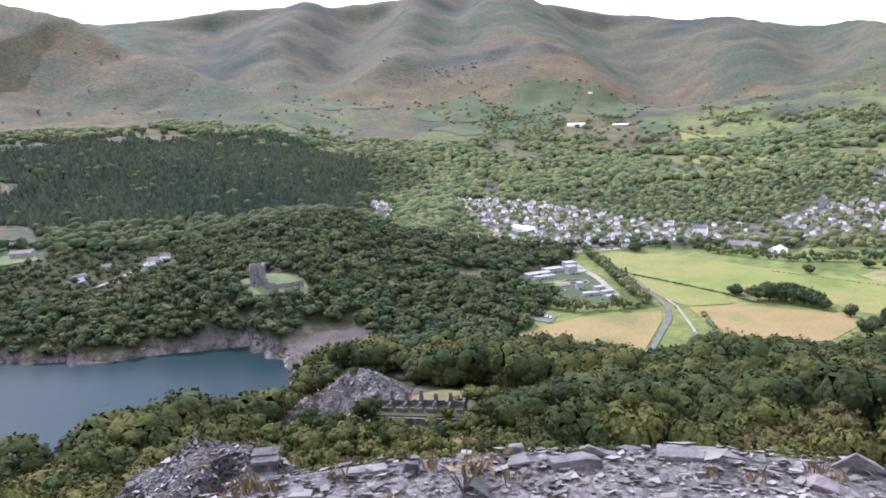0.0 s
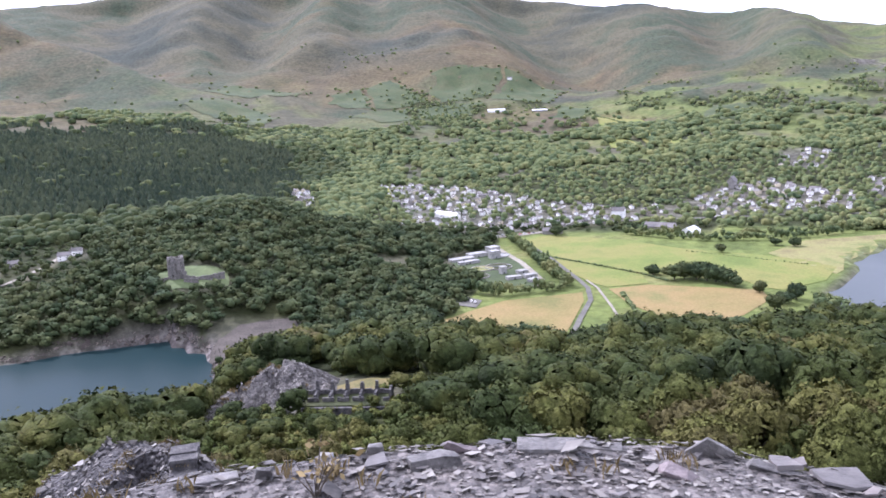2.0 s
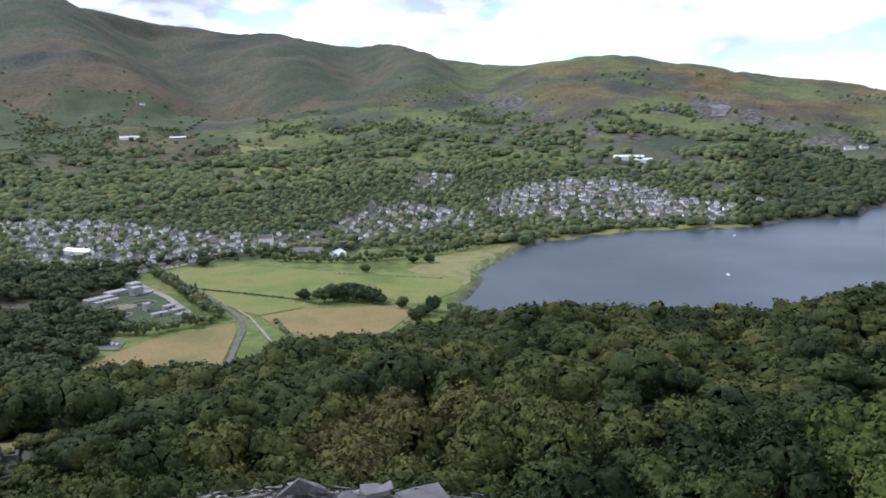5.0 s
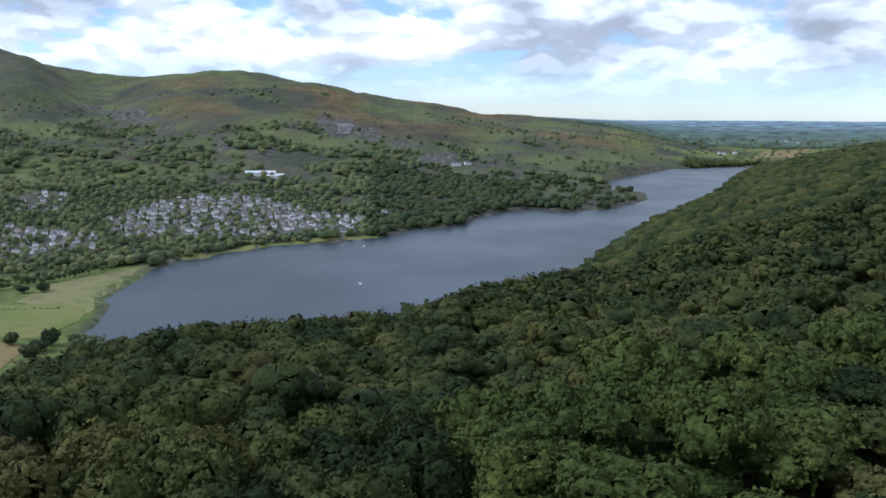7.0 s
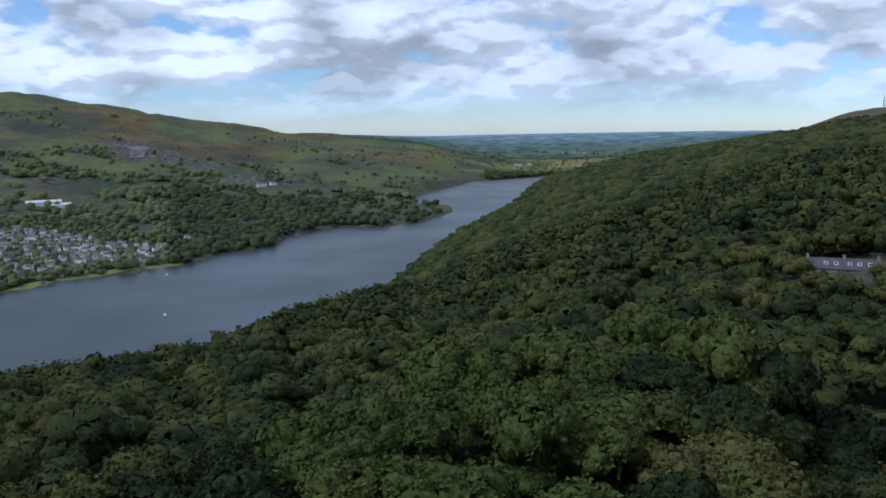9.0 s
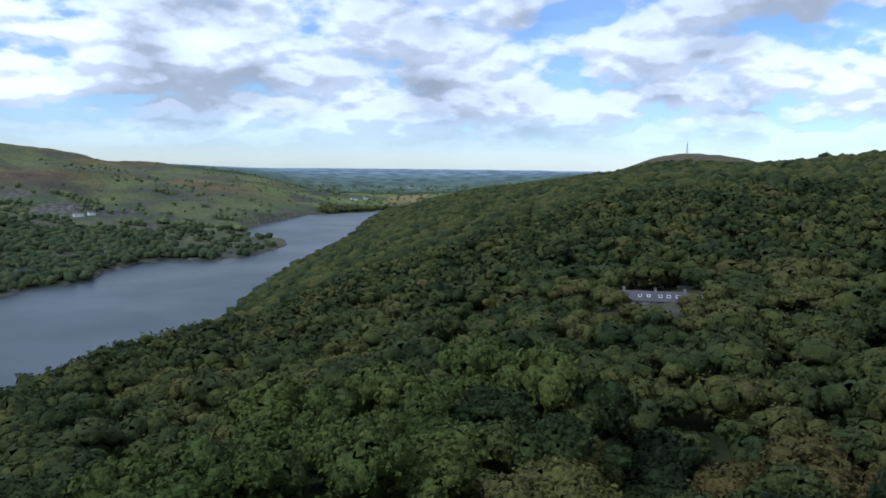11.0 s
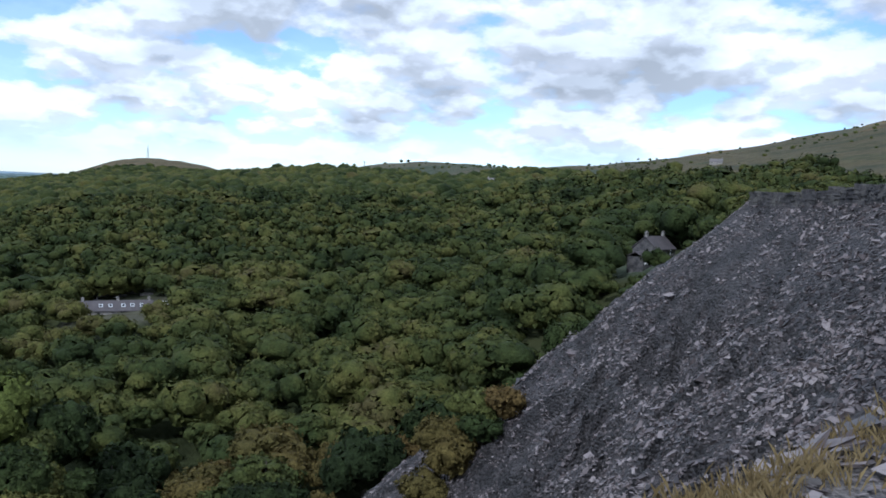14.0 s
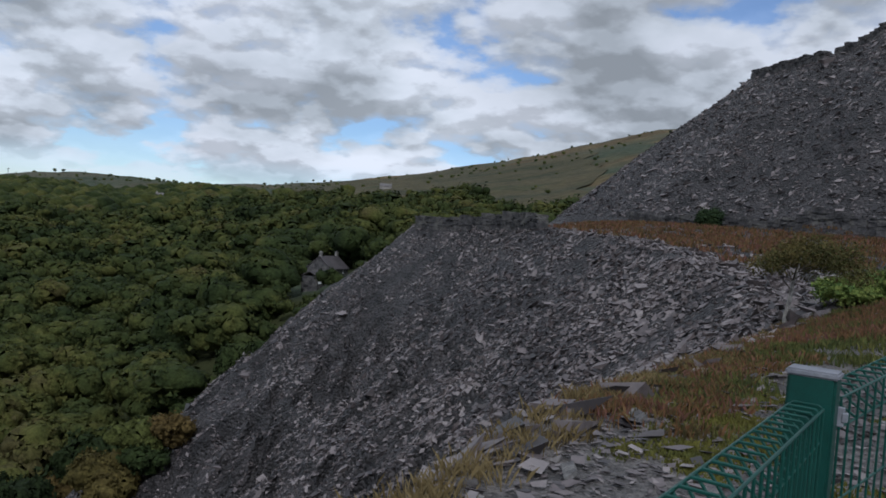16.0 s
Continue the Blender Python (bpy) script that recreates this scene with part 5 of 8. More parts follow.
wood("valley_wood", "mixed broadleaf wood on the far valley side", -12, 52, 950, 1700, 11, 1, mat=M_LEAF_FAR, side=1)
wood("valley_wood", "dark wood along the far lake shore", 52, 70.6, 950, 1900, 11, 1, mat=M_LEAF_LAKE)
wood("valley_wood", "broadleaf wood behind the castle, dimmed for cloud shade", -40, 8, 950, 1950, 11, 1, mat=M_LEAF_LAKE, side=-1)
wood("ridge_wood", "oak wood running along the hillside above the lake", 70.6, 178, 950, 1700, 11, 1)
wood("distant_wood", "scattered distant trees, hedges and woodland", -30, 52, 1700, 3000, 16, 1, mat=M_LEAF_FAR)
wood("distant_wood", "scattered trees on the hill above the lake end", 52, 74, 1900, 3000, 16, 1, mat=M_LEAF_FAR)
wood("ridge_wood", "oak wood on the far end of the hillside", 74, 178, 1700, 3000, 16, 1)
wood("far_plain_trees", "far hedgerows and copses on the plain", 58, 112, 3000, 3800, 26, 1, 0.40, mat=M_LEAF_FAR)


# low scrub filling the slope between the spur and the ruin
x, y = spots(-40, 12, 58, 216, 3.4)
rx, ry = polar(-2.4, 208)
k = (tip_height(x, y) < land(x, y) - 0.2) & ~inside(BANK, x, y) & (np.hypot((x - rx) / 17, (y - ry) / 10) > 1) & (rng.uniform(size=len(x)) < 0.9)
x, y = x[k], y[k]
r = rng.uniform(1.2, 2.5, len(x))
P = np.stack([x, y, land(x, y) - 0.3, r, r * rng.uniform(0.8, 1.3, len(x))], 1)
tagged(new("scrub", mesh_arrays("scrub", *scatter_mesh(P, 2), M_SCRUB, True)), "low hazel and gorse scrub below the terrace", "scrub", kind="stuff")


# ---- the valley: fields, roads, town ----
def drape(name, poly, mat, label, category, lift=0.4, res=18.0, ragged=0.0):
    """A patch of ground cover laid on the land; poly in (azimuth, distance)."""
    bm = bmesh.new()
    pts = [polar(a, d) for a, d in poly]
    bm.faces.new([bm.verts.new((x, y, 0)) for x, y in pts])
    for _ in range(5):
        bmesh.ops.triangulate(bm, faces=bm.faces[:])
        long_edges = [e for e in bm.edges if e.calc_length() > res]
        if not long_edges:
            break
        bmesh.ops.subdivide_edges(bm, edges=long_edges, cuts=1)
    bmesh.ops.triangulate(bm, faces=bm.faces[:])
    bmesh.ops.recalc_face_normals(bm, faces=bm.faces[:])
    P = np.array([v.co for v in bm.verts])
    if ragged:
        P[:, 0] += ragged * fbm(P[:, 0] / (2.2 * ragged), P[:, 1] / (2.2 * ragged), 3, 91)
        P[:, 1] += ragged * fbm(P[:, 0] / (2.2 * ragged), P[:, 1] / (2.2 * ragged), 3, 92)
        for v, q in zip(bm.verts, P):
            v.co.x, v.co.y = q[0], q[1]
    z = land(P[:, 0], P[:, 1]) + lift
    for v, h in zip(bm.verts, z):
        v.co.z = h
    if sum(f.normal.z for f in bm.faces) < 0:
        bmesh.ops.reverse_faces(bm, faces=bm.faces[:])
    me = bpy.data.meshes.new(name)
    bm.to_mesh(me)
    bm.free()
    me.materials.append(mat)
    me.shade_smooth()
    return structure(name, me, label, category)


def strip(name, line, width, mat, label, category="road", lift=0.7, z=None):
    """A band of road or path along a line of plan points."""
    pts = []
    for (x0, y0), (x1, y1) in zip(line, line[1:]):
        n = max(1, int(math.hypot(x1 - x0, y1 - y0) / 8))
        pts += [(x0 + (x1 - x0) * k / n, y0 + (y1 - y0) * k / n) for k in range(n)]
    pts.append(line[-1])
    V = []
    for i, (x, y) in enumerate(pts):
        xa, ya = pts[max(0, i - 1)]
        xb, yb = pts[min(len(pts) - 1, i + 1)]
        l = math.hypot(xb - xa, yb - ya) or 1
        nx, ny = -(yb - ya) / l * width / 2, (xb - xa) / l * width / 2
        h = float(land(x, y)) + lift
        V += [(x + nx, y + ny, h), (x - nx, y - ny, h)]
    F = [(2 * i, 2 * i + 1, 2 * i + 3, 2 * i + 2) for i in range(len(pts) - 1)]
    return structure(name, mesh_from(name, V, F, mat), label, category)


def P(*pairs):
    return [polar(a, d) for a, d in pairs]


drape("field", [(10.9, 882), (13.4, 903), (18.7, 872), (22.4, 832), (27.6, 810), (30.6, 796), (32.6, 772), (32.0, 720), (29.4, 680), (28.0, 685), (27.0, 703), (20.2, 720), (12.1, 811)], M_GREEN, "bright green grazed field beside the lake", "field")
drape("field", [(12.3, 797), (20.0, 712), (20.4, 684), (17.5, 669), (16.4, 684), (14.2, 738)], M_GREEN, "green meadow beside the lane", "field")
drape("field", [(17.6, 663), (20.4, 679), (28.0, 677), (28.6, 648), (26.9, 600), (23.5, 560), (21.5, 580), (18.9, 622)], M_HAY, "dry yellow hay meadow", "field")
drape("field", [(2.5, 552), (7.3, 600), (9.9, 628), (15.7, 651), (15.8, 625), (14.4, 535), (5.1, 530)], M_HAY, "dry tan hay meadow by the road", "field")
drape("field", [(28.3, 818), (30.6, 884), (36.0, 940), (34.5, 850), (33.0, 800), (33.0, 760), (32.6, 745), (31, 770)], M_MARSH, "yellow-green marsh at the lake's edge", "marsh")
drape("field", [(16.8, 2110), (19.8, 2025), (22.2, 1813), (22.8, 1573), (20.4, 1665), (18.8, 1857), (17.0, 1987)], M_GREEN, "bright hillside pasture among trees", "field", 2.0, 40)
drape("field", [(17.4, 1790), (19.8, 1680), (19.6, 1597), (17.8, 1660)], M_GREEN, "small green hillside pasture", "field", 2.0, 40)
drape("field", [(0.2, 1355), (1.8, 1355), (2.1, 1235), (0.4, 1232)], M_GREEN, "green playing field by the village", "field", 1.2, 40)
UPLAND_FIELDS = [
    [(-12.0, 2229), (-8.6, 2390), (-5.6, 2130), (-7.5, 1990)], [(-10, 2640), (-6.9, 2587), (-3.5, 2519), (-5.0, 2420), (-9.0, 2470)],
    [(-2.1, 2484), (0.3, 2555), (1.0, 2310), (-1.0, 2295)], [(0.7, 2560), (2.7, 2640), (4.9, 2400), (1.4, 2330)], [(-0.6, 2207), (1.2, 2280), (3.9, 2340), (3.8, 2180), (1.5, 2150)],
    [(5.3, 2640), (10.1, 2690), (9.2, 2405), (5.5, 2385)], [(10.6, 2680), (14.8, 2587), (13.5, 2360), (9.7, 2395)], [(4.4, 2330), (8.6, 2360), (8.4, 2210), (4.3, 2170)],
    [(14.2, 2330), (16.2, 2260), (16.0, 2110), (13.8, 2160)], [(24.2, 2150), (26.8, 2080), (26.4, 1900), (24.4, 1950)],
]
for k, poly in enumerate(UPLAND_FIELDS):
    drape("field", poly, M_MEADOW, "walled green upland pasture", "field", 1.3, 24, 34)
drape("field", [(27.0, 1656), (28.9, 1659), (28.7, 1556), (27.2, 1571)], M_HAY, "rusty brown field above the town", "field", 1.5, 40)
drape("field", [(38.5, 1024), (40.1, 1026), (44.6, 1088), (52.8, 1152), (52.6, 1136), (44.6, 1072), (40.5, 1005), (38.9, 1000)], M_GREEN, "mown lakeside green", "field", 0.5)
drape("field", [(131, 980), (136, 800), (142, 640), (149, 470), (153, 430), (154, 1100), (144, 1400), (134, 1350)], M_BLEACHED, "tawny moor grass on the open hill", "moor", 0.9, 26, 30)
drape("field", [(128.8, 362), (130.8, 345), (130.6, 395), (129.0, 400)], M_HAY, "small hay paddock in the wood", "field", 1.0, 10)
drape("field", [(110.5, 345), (113.5, 340), (114.5, 315), (112.5, 305), (110.8, 318)], M_UPLAND, "grassy clearing in the wood", "field", 1.0, 8)
drape("field", [(78.3, 3150), (81.2, 3180), (82.0, 3500), (79.2, 3400)], M_HAY, "pale stubble fields on the far plain", "field", 2.0, 80)
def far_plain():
    """The coastal plain at the end of the view, a backdrop with haze in its colour."""
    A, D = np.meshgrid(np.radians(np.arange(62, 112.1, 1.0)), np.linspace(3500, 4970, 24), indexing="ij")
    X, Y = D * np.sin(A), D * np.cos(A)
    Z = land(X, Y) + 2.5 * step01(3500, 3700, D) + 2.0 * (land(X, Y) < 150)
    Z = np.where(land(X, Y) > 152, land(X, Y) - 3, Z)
    structure("backdrop", mesh_arrays("backdrop", np.stack([X, Y, Z], -1).reshape(-1, 3), grid_faces(*A.shape), M_PLAIN, True), "coastal plain tinted bluer towards the horizon for haze", "distance")


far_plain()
drape("field", [(-5.0, 214), (-3.6, 228), (-0.5, 234), (1.6, 226), (1.4, 214), (-1.5, 217)], M_TAWNY, "dry yellow grass behind the ruin", "grass", 0.5, 5, 2.0)
drape("field", [(-31.5, 1420), (-28.6, 1400), (-28.4, 1330), (-31.5, 1340)], M_BLEACHED, "tawny rough grass above the wood", "field", 1.5, 20, 12)
drape("field", [(-31.5, 1150), (-29.0, 1130), (-28.6, 1050), (-31.5, 1060)], M_BLEACHED, "tawny rough pasture in the wood", "field", 1.5, 20, 12)
drape("field", [(-30.2, 985), (-27.6, 985), (-27.4, 940), (-30.2, 945)], M_UPLAND, "paddock beside the farm", "field", 1.0, 12, 5)
drape("field", [(-16.6, 690), (-15.2, 660), (-12.5, 648), (-10.2, 655), (-9.8, 688), (-12.5, 698)], M_UPLAND, "grassy knoll round the castle", "grass", 0.6, 8, 4)
drape("rock_face", [(49.3, 2480), (50.2, 2500), (50.9, 2400), (50.5, 2330), (49.6, 2360)], M_ROCK, "pale quarried rock face on the far hill", "quarry", 2.5, 9, 26)
drape("beach", [(-12.0, 548), (-11.2, 576), (-9.5, 592), (-6.5, 597), (-5.0, 588), (-6.2, 568), (-9.0, 548), (-11.6, 528)], M_BEACH, "grey stony beach at the lake's end", "beach", 0.6, 7, 6)
drape("yard", [(2.1, 668), (3.8, 656), (6.6, 650), (8.3, 630), (7.8, 610), (5.9, 622), (3.5, 640)], M_ROAD, "asphalt car park by the works", "car park", 0.6)
drape("yard", [(2.2, 935), (4.2, 965), (6.5, 935), (5.0, 905), (3.0, 905)], M_ROAD, "asphalt car park of the village", "car park", 0.8)
drape("yard", [(8.6, 905), (10.4, 912), (12.8, 924), (12.9, 915), (10.5, 897), (8.9, 892)], M_TRACK, "pale gravel yard beside the town road", "yard", 0.8)
strip("road", P((14.7, 520), (15.6, 581), (16.3, 627), (16.1, 665), (15.4, 695), (13.3, 789), (11.5, 865), (10.3, 905), (8.0, 985), (6.0, 1080), (2, 1250), (-0.5, 1350)), 4.2, M_ROAD, "grey asphalt valley road")
strip("path", P((19.3, 520), (17.9, 604), (16.8, 665), (16.0, 692)), 2.2, M_TRACK, "pale gravel lane between fields", "path")
strip("road", P((-5.0, 1330), (-3.9, 1250), (-3.2, 1150), (-2.9, 1050), (-1.0, 960), (2.5, 900)), 7.5, M_ROAD, "road climbing past the terrace")
strip("road", P((-27, 770), (-23.2, 815), (-21.6, 847), (-20.6, 889), (-18.5, 930), (-14, 960), (-8, 985), (-3, 1000)), 5.0, M_TRACK, "pale mountain road through the wood")
strip("road", P((10.0, 925), (14, 960), (18.5, 985), (23, 1000), (29, 1030), (34, 1045), (38.2, 1060), (44, 1110), (52, 1175), (57, 1290)), 8.0, M_ROAD, "main road along the lakeside town")


def add_box(bm, x0, x1, y0, y1, z0, z1):
    v = [bm.verts.new((x, y, z)) for z in (z0, z1) for x, y in ((x0, y0), (x1, y0), (x1, y1), (x0, y1))]
    for f in ((3, 2, 1, 0), (4, 5, 6, 7), (0, 1, 5, 4), (1, 2, 6, 5), (2, 3, 7, 6), (3, 0, 4, 7)):
        bm.faces.new([v[i] for i in f])
    return v


def box_mesh(name, *boxes, mat):
    bm = bmesh.new()
    for b in boxes:
        add_box(bm, *b)
    me = bpy.data.meshes.new(name)
    bm.to_mesh(me)
    bm.free()
    me.materials.append(mat)
    return me


def gable_walls(w, d, h, rise, mat, foot=-2.5):
    """Walls of a gabled house, ridge along x."""
    bm = bmesh.new()
    a = [bm.verts.new(p) for p in ((-w / 2, -d / 2, foot), (w / 2, -d / 2, foot), (w / 2, d / 2, foot), (-w / 2, d / 2, foot), (-w / 2, -d / 2, h), (w / 2, -d / 2, h), (w / 2, d / 2, h), (-w / 2, d / 2, h), (-w / 2, 0, h + rise), (w / 2, 0, h + rise))]
    for f in ((0, 1, 5, 4), (2, 3, 7, 6), (1, 2, 6, 9, 5), (3, 0, 4, 8, 7), (3, 2, 1, 0)):
        bm.faces.new([a[i] for i in f])
    me = bpy.data.meshes.new("wall_shell")
    bm.to_mesh(me)
    bm.free()
    me.materials.append(mat)
    return me


def gable_roof(w, d, h, rise, mat, over=0.35, thick=0.25):
    bm = bmesh.new()
    y, x = d / 2 + over, w / 2 + over
    drop = over * rise / (d / 2)
    prof = [(-y, h - drop), (0, h + rise), (y, h - drop), (y, h - drop + thick), (0, h + rise + thick), (-y, h - drop + thick)]
    L_, R_ = [bm.verts.new((-x, a, b)) for a, b in prof], [bm.verts.new((x, a, b)) for a, b in prof]
    for i in range(6):
        j = (i + 1) % 6
        bm.faces.new((L_[i], L_[j], R_[j], R_[i]))
    for s in (L_[::-1], R_):
        bm.faces.new((s[0], s[1], s[4], s[5]))
        bm.faces.new((s[1], s[2], s[3], s[4]))
    bmesh.ops.recalc_face_normals(bm, faces=bm.faces[:])
    me = bpy.data.meshes.new("roof")
    bm.to_mesh(me)
    bm.free()
    me.materials.append(mat)
    return me


WINDOW = box_mesh("window", (-0.5, 0.5, -0.05, 0.05, -0.65, 0.65), mat=M_GLASS)
CHIMNEY = box_mesh("chimney", (-0.45, 0.45, -0.35, 0.35, -1.2, 1.1), (-0.55, 0.55, -0.45, 0.45, 1.1, 1.25), (-0.3, -0.05, -0.12, 0.12, 1.25, 1.6), (0.08, 0.33, -0.12, 0.12, 1.25, 1.6), mat=M_STONE)


def make_house(w, d, h, rise, wall, roof, label, windows=4, name="house", group="houses of the lakeside town"):
    t = thing(name, Matrix(), label, "house", group)
    part("wall_shell", gable_walls(w, d, h, rise, wall), wall, t)
    part("roof", gable_roof(w, d, h, rise, roof), roof, t)
    for sx in (-1, 1):
        c = part("chimney", CHIMNEY, M_STONE, t)
        c.location = (sx * (w / 2 - 0.6), 0, h + rise)
        if windows < 4:
            break
    for k in range(windows):
        o = part("window", WINDOW, M_GLASS, t)
        o.location = ((-0.28 + 0.56 * (k % 2)) * w, -d / 2, 1.5 if k < 2 else 4.0)
    return t


HOUSES = [
    make_house(9, 7.5, 5.8, 2.3, M_WHITE, M_ROOF, "white rendered house with a grey slate roof"),
    make_house(17, 8, 5.8, 2.3, M_WHITE, M_ROOF, "long white terrace with slate roof and chimneys"),
    make_house(10, 8, 5.6, 2.3, M_CREAM, M_ROOF, "cream rendered house with a slate roof"),
    make_house(16, 8, 5.8, 2.5, M_STONE, M_ROOF, "grey stone terrace with slate roof and chimneys"),
    make_house(9, 7, 5.8, 2.5, M_STONE, M_ROOF, "grey stone house with a slate roof"),
    make_house(8, 7, 3.2, 2.0, M_WHITE, M_ROOF, "white bungalow with a slate roof", 2),
]
hrng = random.Random(11)
first = list(HOUSES)
sites = []
for poly, gap, chance in TOWN_AREAS:
    pts = [polar(a, d) for a, d in poly]
    # streets run along the valley; most houses turned to show the camera sunlit walls
    ang = radians(-38)
    c, s = math.cos(ang), math.sin(ang)
    us, vs = [x * c + y * s for x, y in pts], [-x * s + y * c for x, y in pts]
    u = min(us)
    while u < max(us):
        v = min(vs)
        while v < max(vs):
            uu, vv = u + hrng.uniform(-4, 4), v + hrng.uniform(-3, 3)
            x, y = uu * c - vv * s, uu * s + vv * c
            if inside(pts, np.array([x]), np.array([y]))[0] and hrng.random() < chance:
                k = hrng.choices(range(6), (34, 20, 16, 9, 9, 16))[0]
                sites.append((math.hypot(x, y), x, y, k, hrng.choice((-82, -82, -82, -38, -38, 52, 98)) + hrng.uniform(-14, 14), hrng.uniform(0.60, 0.86)))
            v += gap * 0.72
        u += gap
sites.sort()
count = 0
rest = bmesh.new()
REST_MATS = [M_WHITE, M_CREAM, M_STONE, M_ROOF, M_GLASS]
for d, x, y, k, turn, size in sites:
    m = pose(x, y, float(land(x, y)), 0, 0, turn) @ Matrix.Scale(size, 4)
    if count < 290:
        if first[k] is not None:
            first[k].matrix_world = m
            first[k] = None
        else:
            copy_thing(HOUSES[k], m)
    else:
        for ch in HOUSES[k].children:
            n0, f0 = len(rest.verts), len(rest.faces)
            rest.from_mesh(ch.data)
            rest.verts.ensure_lookup_table(), rest.faces.ensure_lookup_table()
            mm = m @ Matrix.Translation(ch.location)
            slot = REST_MATS.index(ch.data.materials[0])
            for q in range(n0, len(rest.verts)):
                rest.verts[q].co = mm @ rest.verts[q].co
            for q in range(f0, len(rest.faces)):
                rest.faces[q].material_index = slot
    count += 1
me = bpy.data.meshes.new("far_houses")
rest.to_mesh(me)
rest.free()
for q in REST_MATS:
    me.materials.append(q)
tagged(new("far_houses", me), "white and cream slate-roofed houses climbing the hill", "houses", kind="stuff")
print("houses", count)


def lone_house(az, d, w, dp, h, rise, wall, roof, label, turn, windows=4, name="house"):
    t = make_house(w, dp, h, rise, wall, roof, label, windows, name, "")
    x, y = polar(az, d)
    t.matrix_world = pose(x, y, float(land(x, y)), 0, 0, turn)
    return t


lone_house(-20.4, 868, 12, 8, 5.0, 3.0, M_WHITE, M_ROOF, "white roadside cottage among trees", 15)
lone_house(-19.6, 885, 10, 7, 4.5, 2.6, M_WHITE, M_ROOF, "white outbuilding beside the mountain road", 10, 2)
lone_house(-25.1, 842, 12, 8, 4.5, 2.6, M_WHITE, M_ROOF, "white cottage half hidden in trees", 60, 2)
lone_house(-28.3, 966, 22, 10, 4.0, 2.4, M_STONE, M_ROOF, "long grey farm building with a slate roof", 10, 2)
lone_house(-23.4, 872, 10, 7, 4.0, 2.4, M_STONE, M_ROOF, "small stone farmhouse in the wood", 30, 2)
lone_house(9.8, 2225, 48, 14, 5, 3, M_WHITE, M_ROOF_PALE, "long pale farm shed on the hillside", -8, 0, "farm_shed")
lone_house(12.9, 2280, 46, 14, 5, 3, M_STONE, M_ROOF_PALE, "long grey farm shed on the hillside", -12, 0, "farm_shed")
lone_house(10.8, 2600, 16, 9, 6, 3.5, M_WHITE, M_ROOF, "white hill farm high on the moor", -10)
lone_house(23.2, 905, 20, 16, 5, 4.0, M_WHITE, M_ROOF_PALE, "large shed with a glaring pale roof", 42, 0, "shed")
lone_house(21.2, 930, 34, 16, 5, 4, M_STONE, M_ROOF, "long dark-roofed depot by the field", -36, 0, "depot")
lone_house(13.6, 915, 22, 12, 4, 3, M_STONE, M_ROOF, "dark-roofed barn at the field's edge", -20, 0, "barn")
lone_house(18.3, 1010, 16, 10, 9, 4, M_WHITE, M_ROOF, "tall white three-storey house", -30)
lone_house(25.9, 1215, 18, 10, 11, 6, M_STONE, M_ROOF, "dark stone chapel among trees", 50, 4, "chapel")
lone_house(44.3, 1660, 60, 26, 7, 3, M_WHITE, M_ROOF_PALE, "pale factory buildings above the town", -48, 0, "factory")
lone_house(45.3, 1640, 34, 20, 6, 3, M_WHITE, M_ROOF_PALE, "white factory shed above the town", -48, 0, "factory")
lone_house(58.2, 1990, 22, 10, 6, 3, M_WHITE, M_ROOF, "white house by the quarry floor", -50)
lone_house(59.0, 2000, 16, 10, 5, 3, M_WHITE, M_ROOF, "white cottage by the quarry floor", -40)
lone_house(61.3, 1520, 26, 9, 4, 3, M_WHITE, M_ROOF, "white lakeside building among trees", -60)
lone_house(60.0, 1500, 16, 9, 5, 3, M_STONE, M_ROOF, "grey house near the shore", -55)
lone_house(62.8, 1530, 14, 9, 5, 3, M_WHITE, M_ROOF, "white boathouse by the water", -60)
lone_house(123.8, 782, 13, 8, 6, 3, M_WHITE, M_ROOF, "white farmhouse at the top of the wood", 30)
lone_house(139.0, 900, 13, 8, 4, 3, M_STONE, M_ROOF, "small stone croft on the moor", 40, 2)
lone_house(6.0, 1040, 40, 10, 5, 3, M_WHITE, M_ROOF_PALE, "long white store beside the village road", -55, 0, "store")
for a, d in ((79.9, 3700), (80.6, 3720), (81.3, 3690), (82.0, 3740), (76.5, 3250), (77.4, 3300)):
    lone_house(a, d, 26, 12, 6, 3, M_WHITE, M_ROOF, "white houses far out on the plain", -60, 0)


def jagged_wall(l, w, foot, tops):
    """One length of broken wall along x: a single solid with a stepped, ragged top."""
    bm = bmesh.new()
    n = len(tops)
    xs, hs = [], []
    for k, h in enumerate(tops):
        xs += [k * l / n, (k + 1) * l / n - 0.02]
        hs += [h, h]
    rows = [[bm.verts.new((x, s * w / 2, z)) for s, z in ((-1, foot), (-1, h), (1, h), (1, foot))] for x, h in zip(xs, hs)]
    for a, b in zip(rows, rows[1:]):
        for i in range(3):
            bm.faces.new((a[i], a[i + 1], b[i + 1], b[i]))
    bm.faces.new(rows[0][::-1]), bm.faces.new(rows[-1])
    bmesh.ops.recalc_face_normals(bm, faces=bm.faces[:])
    return bm


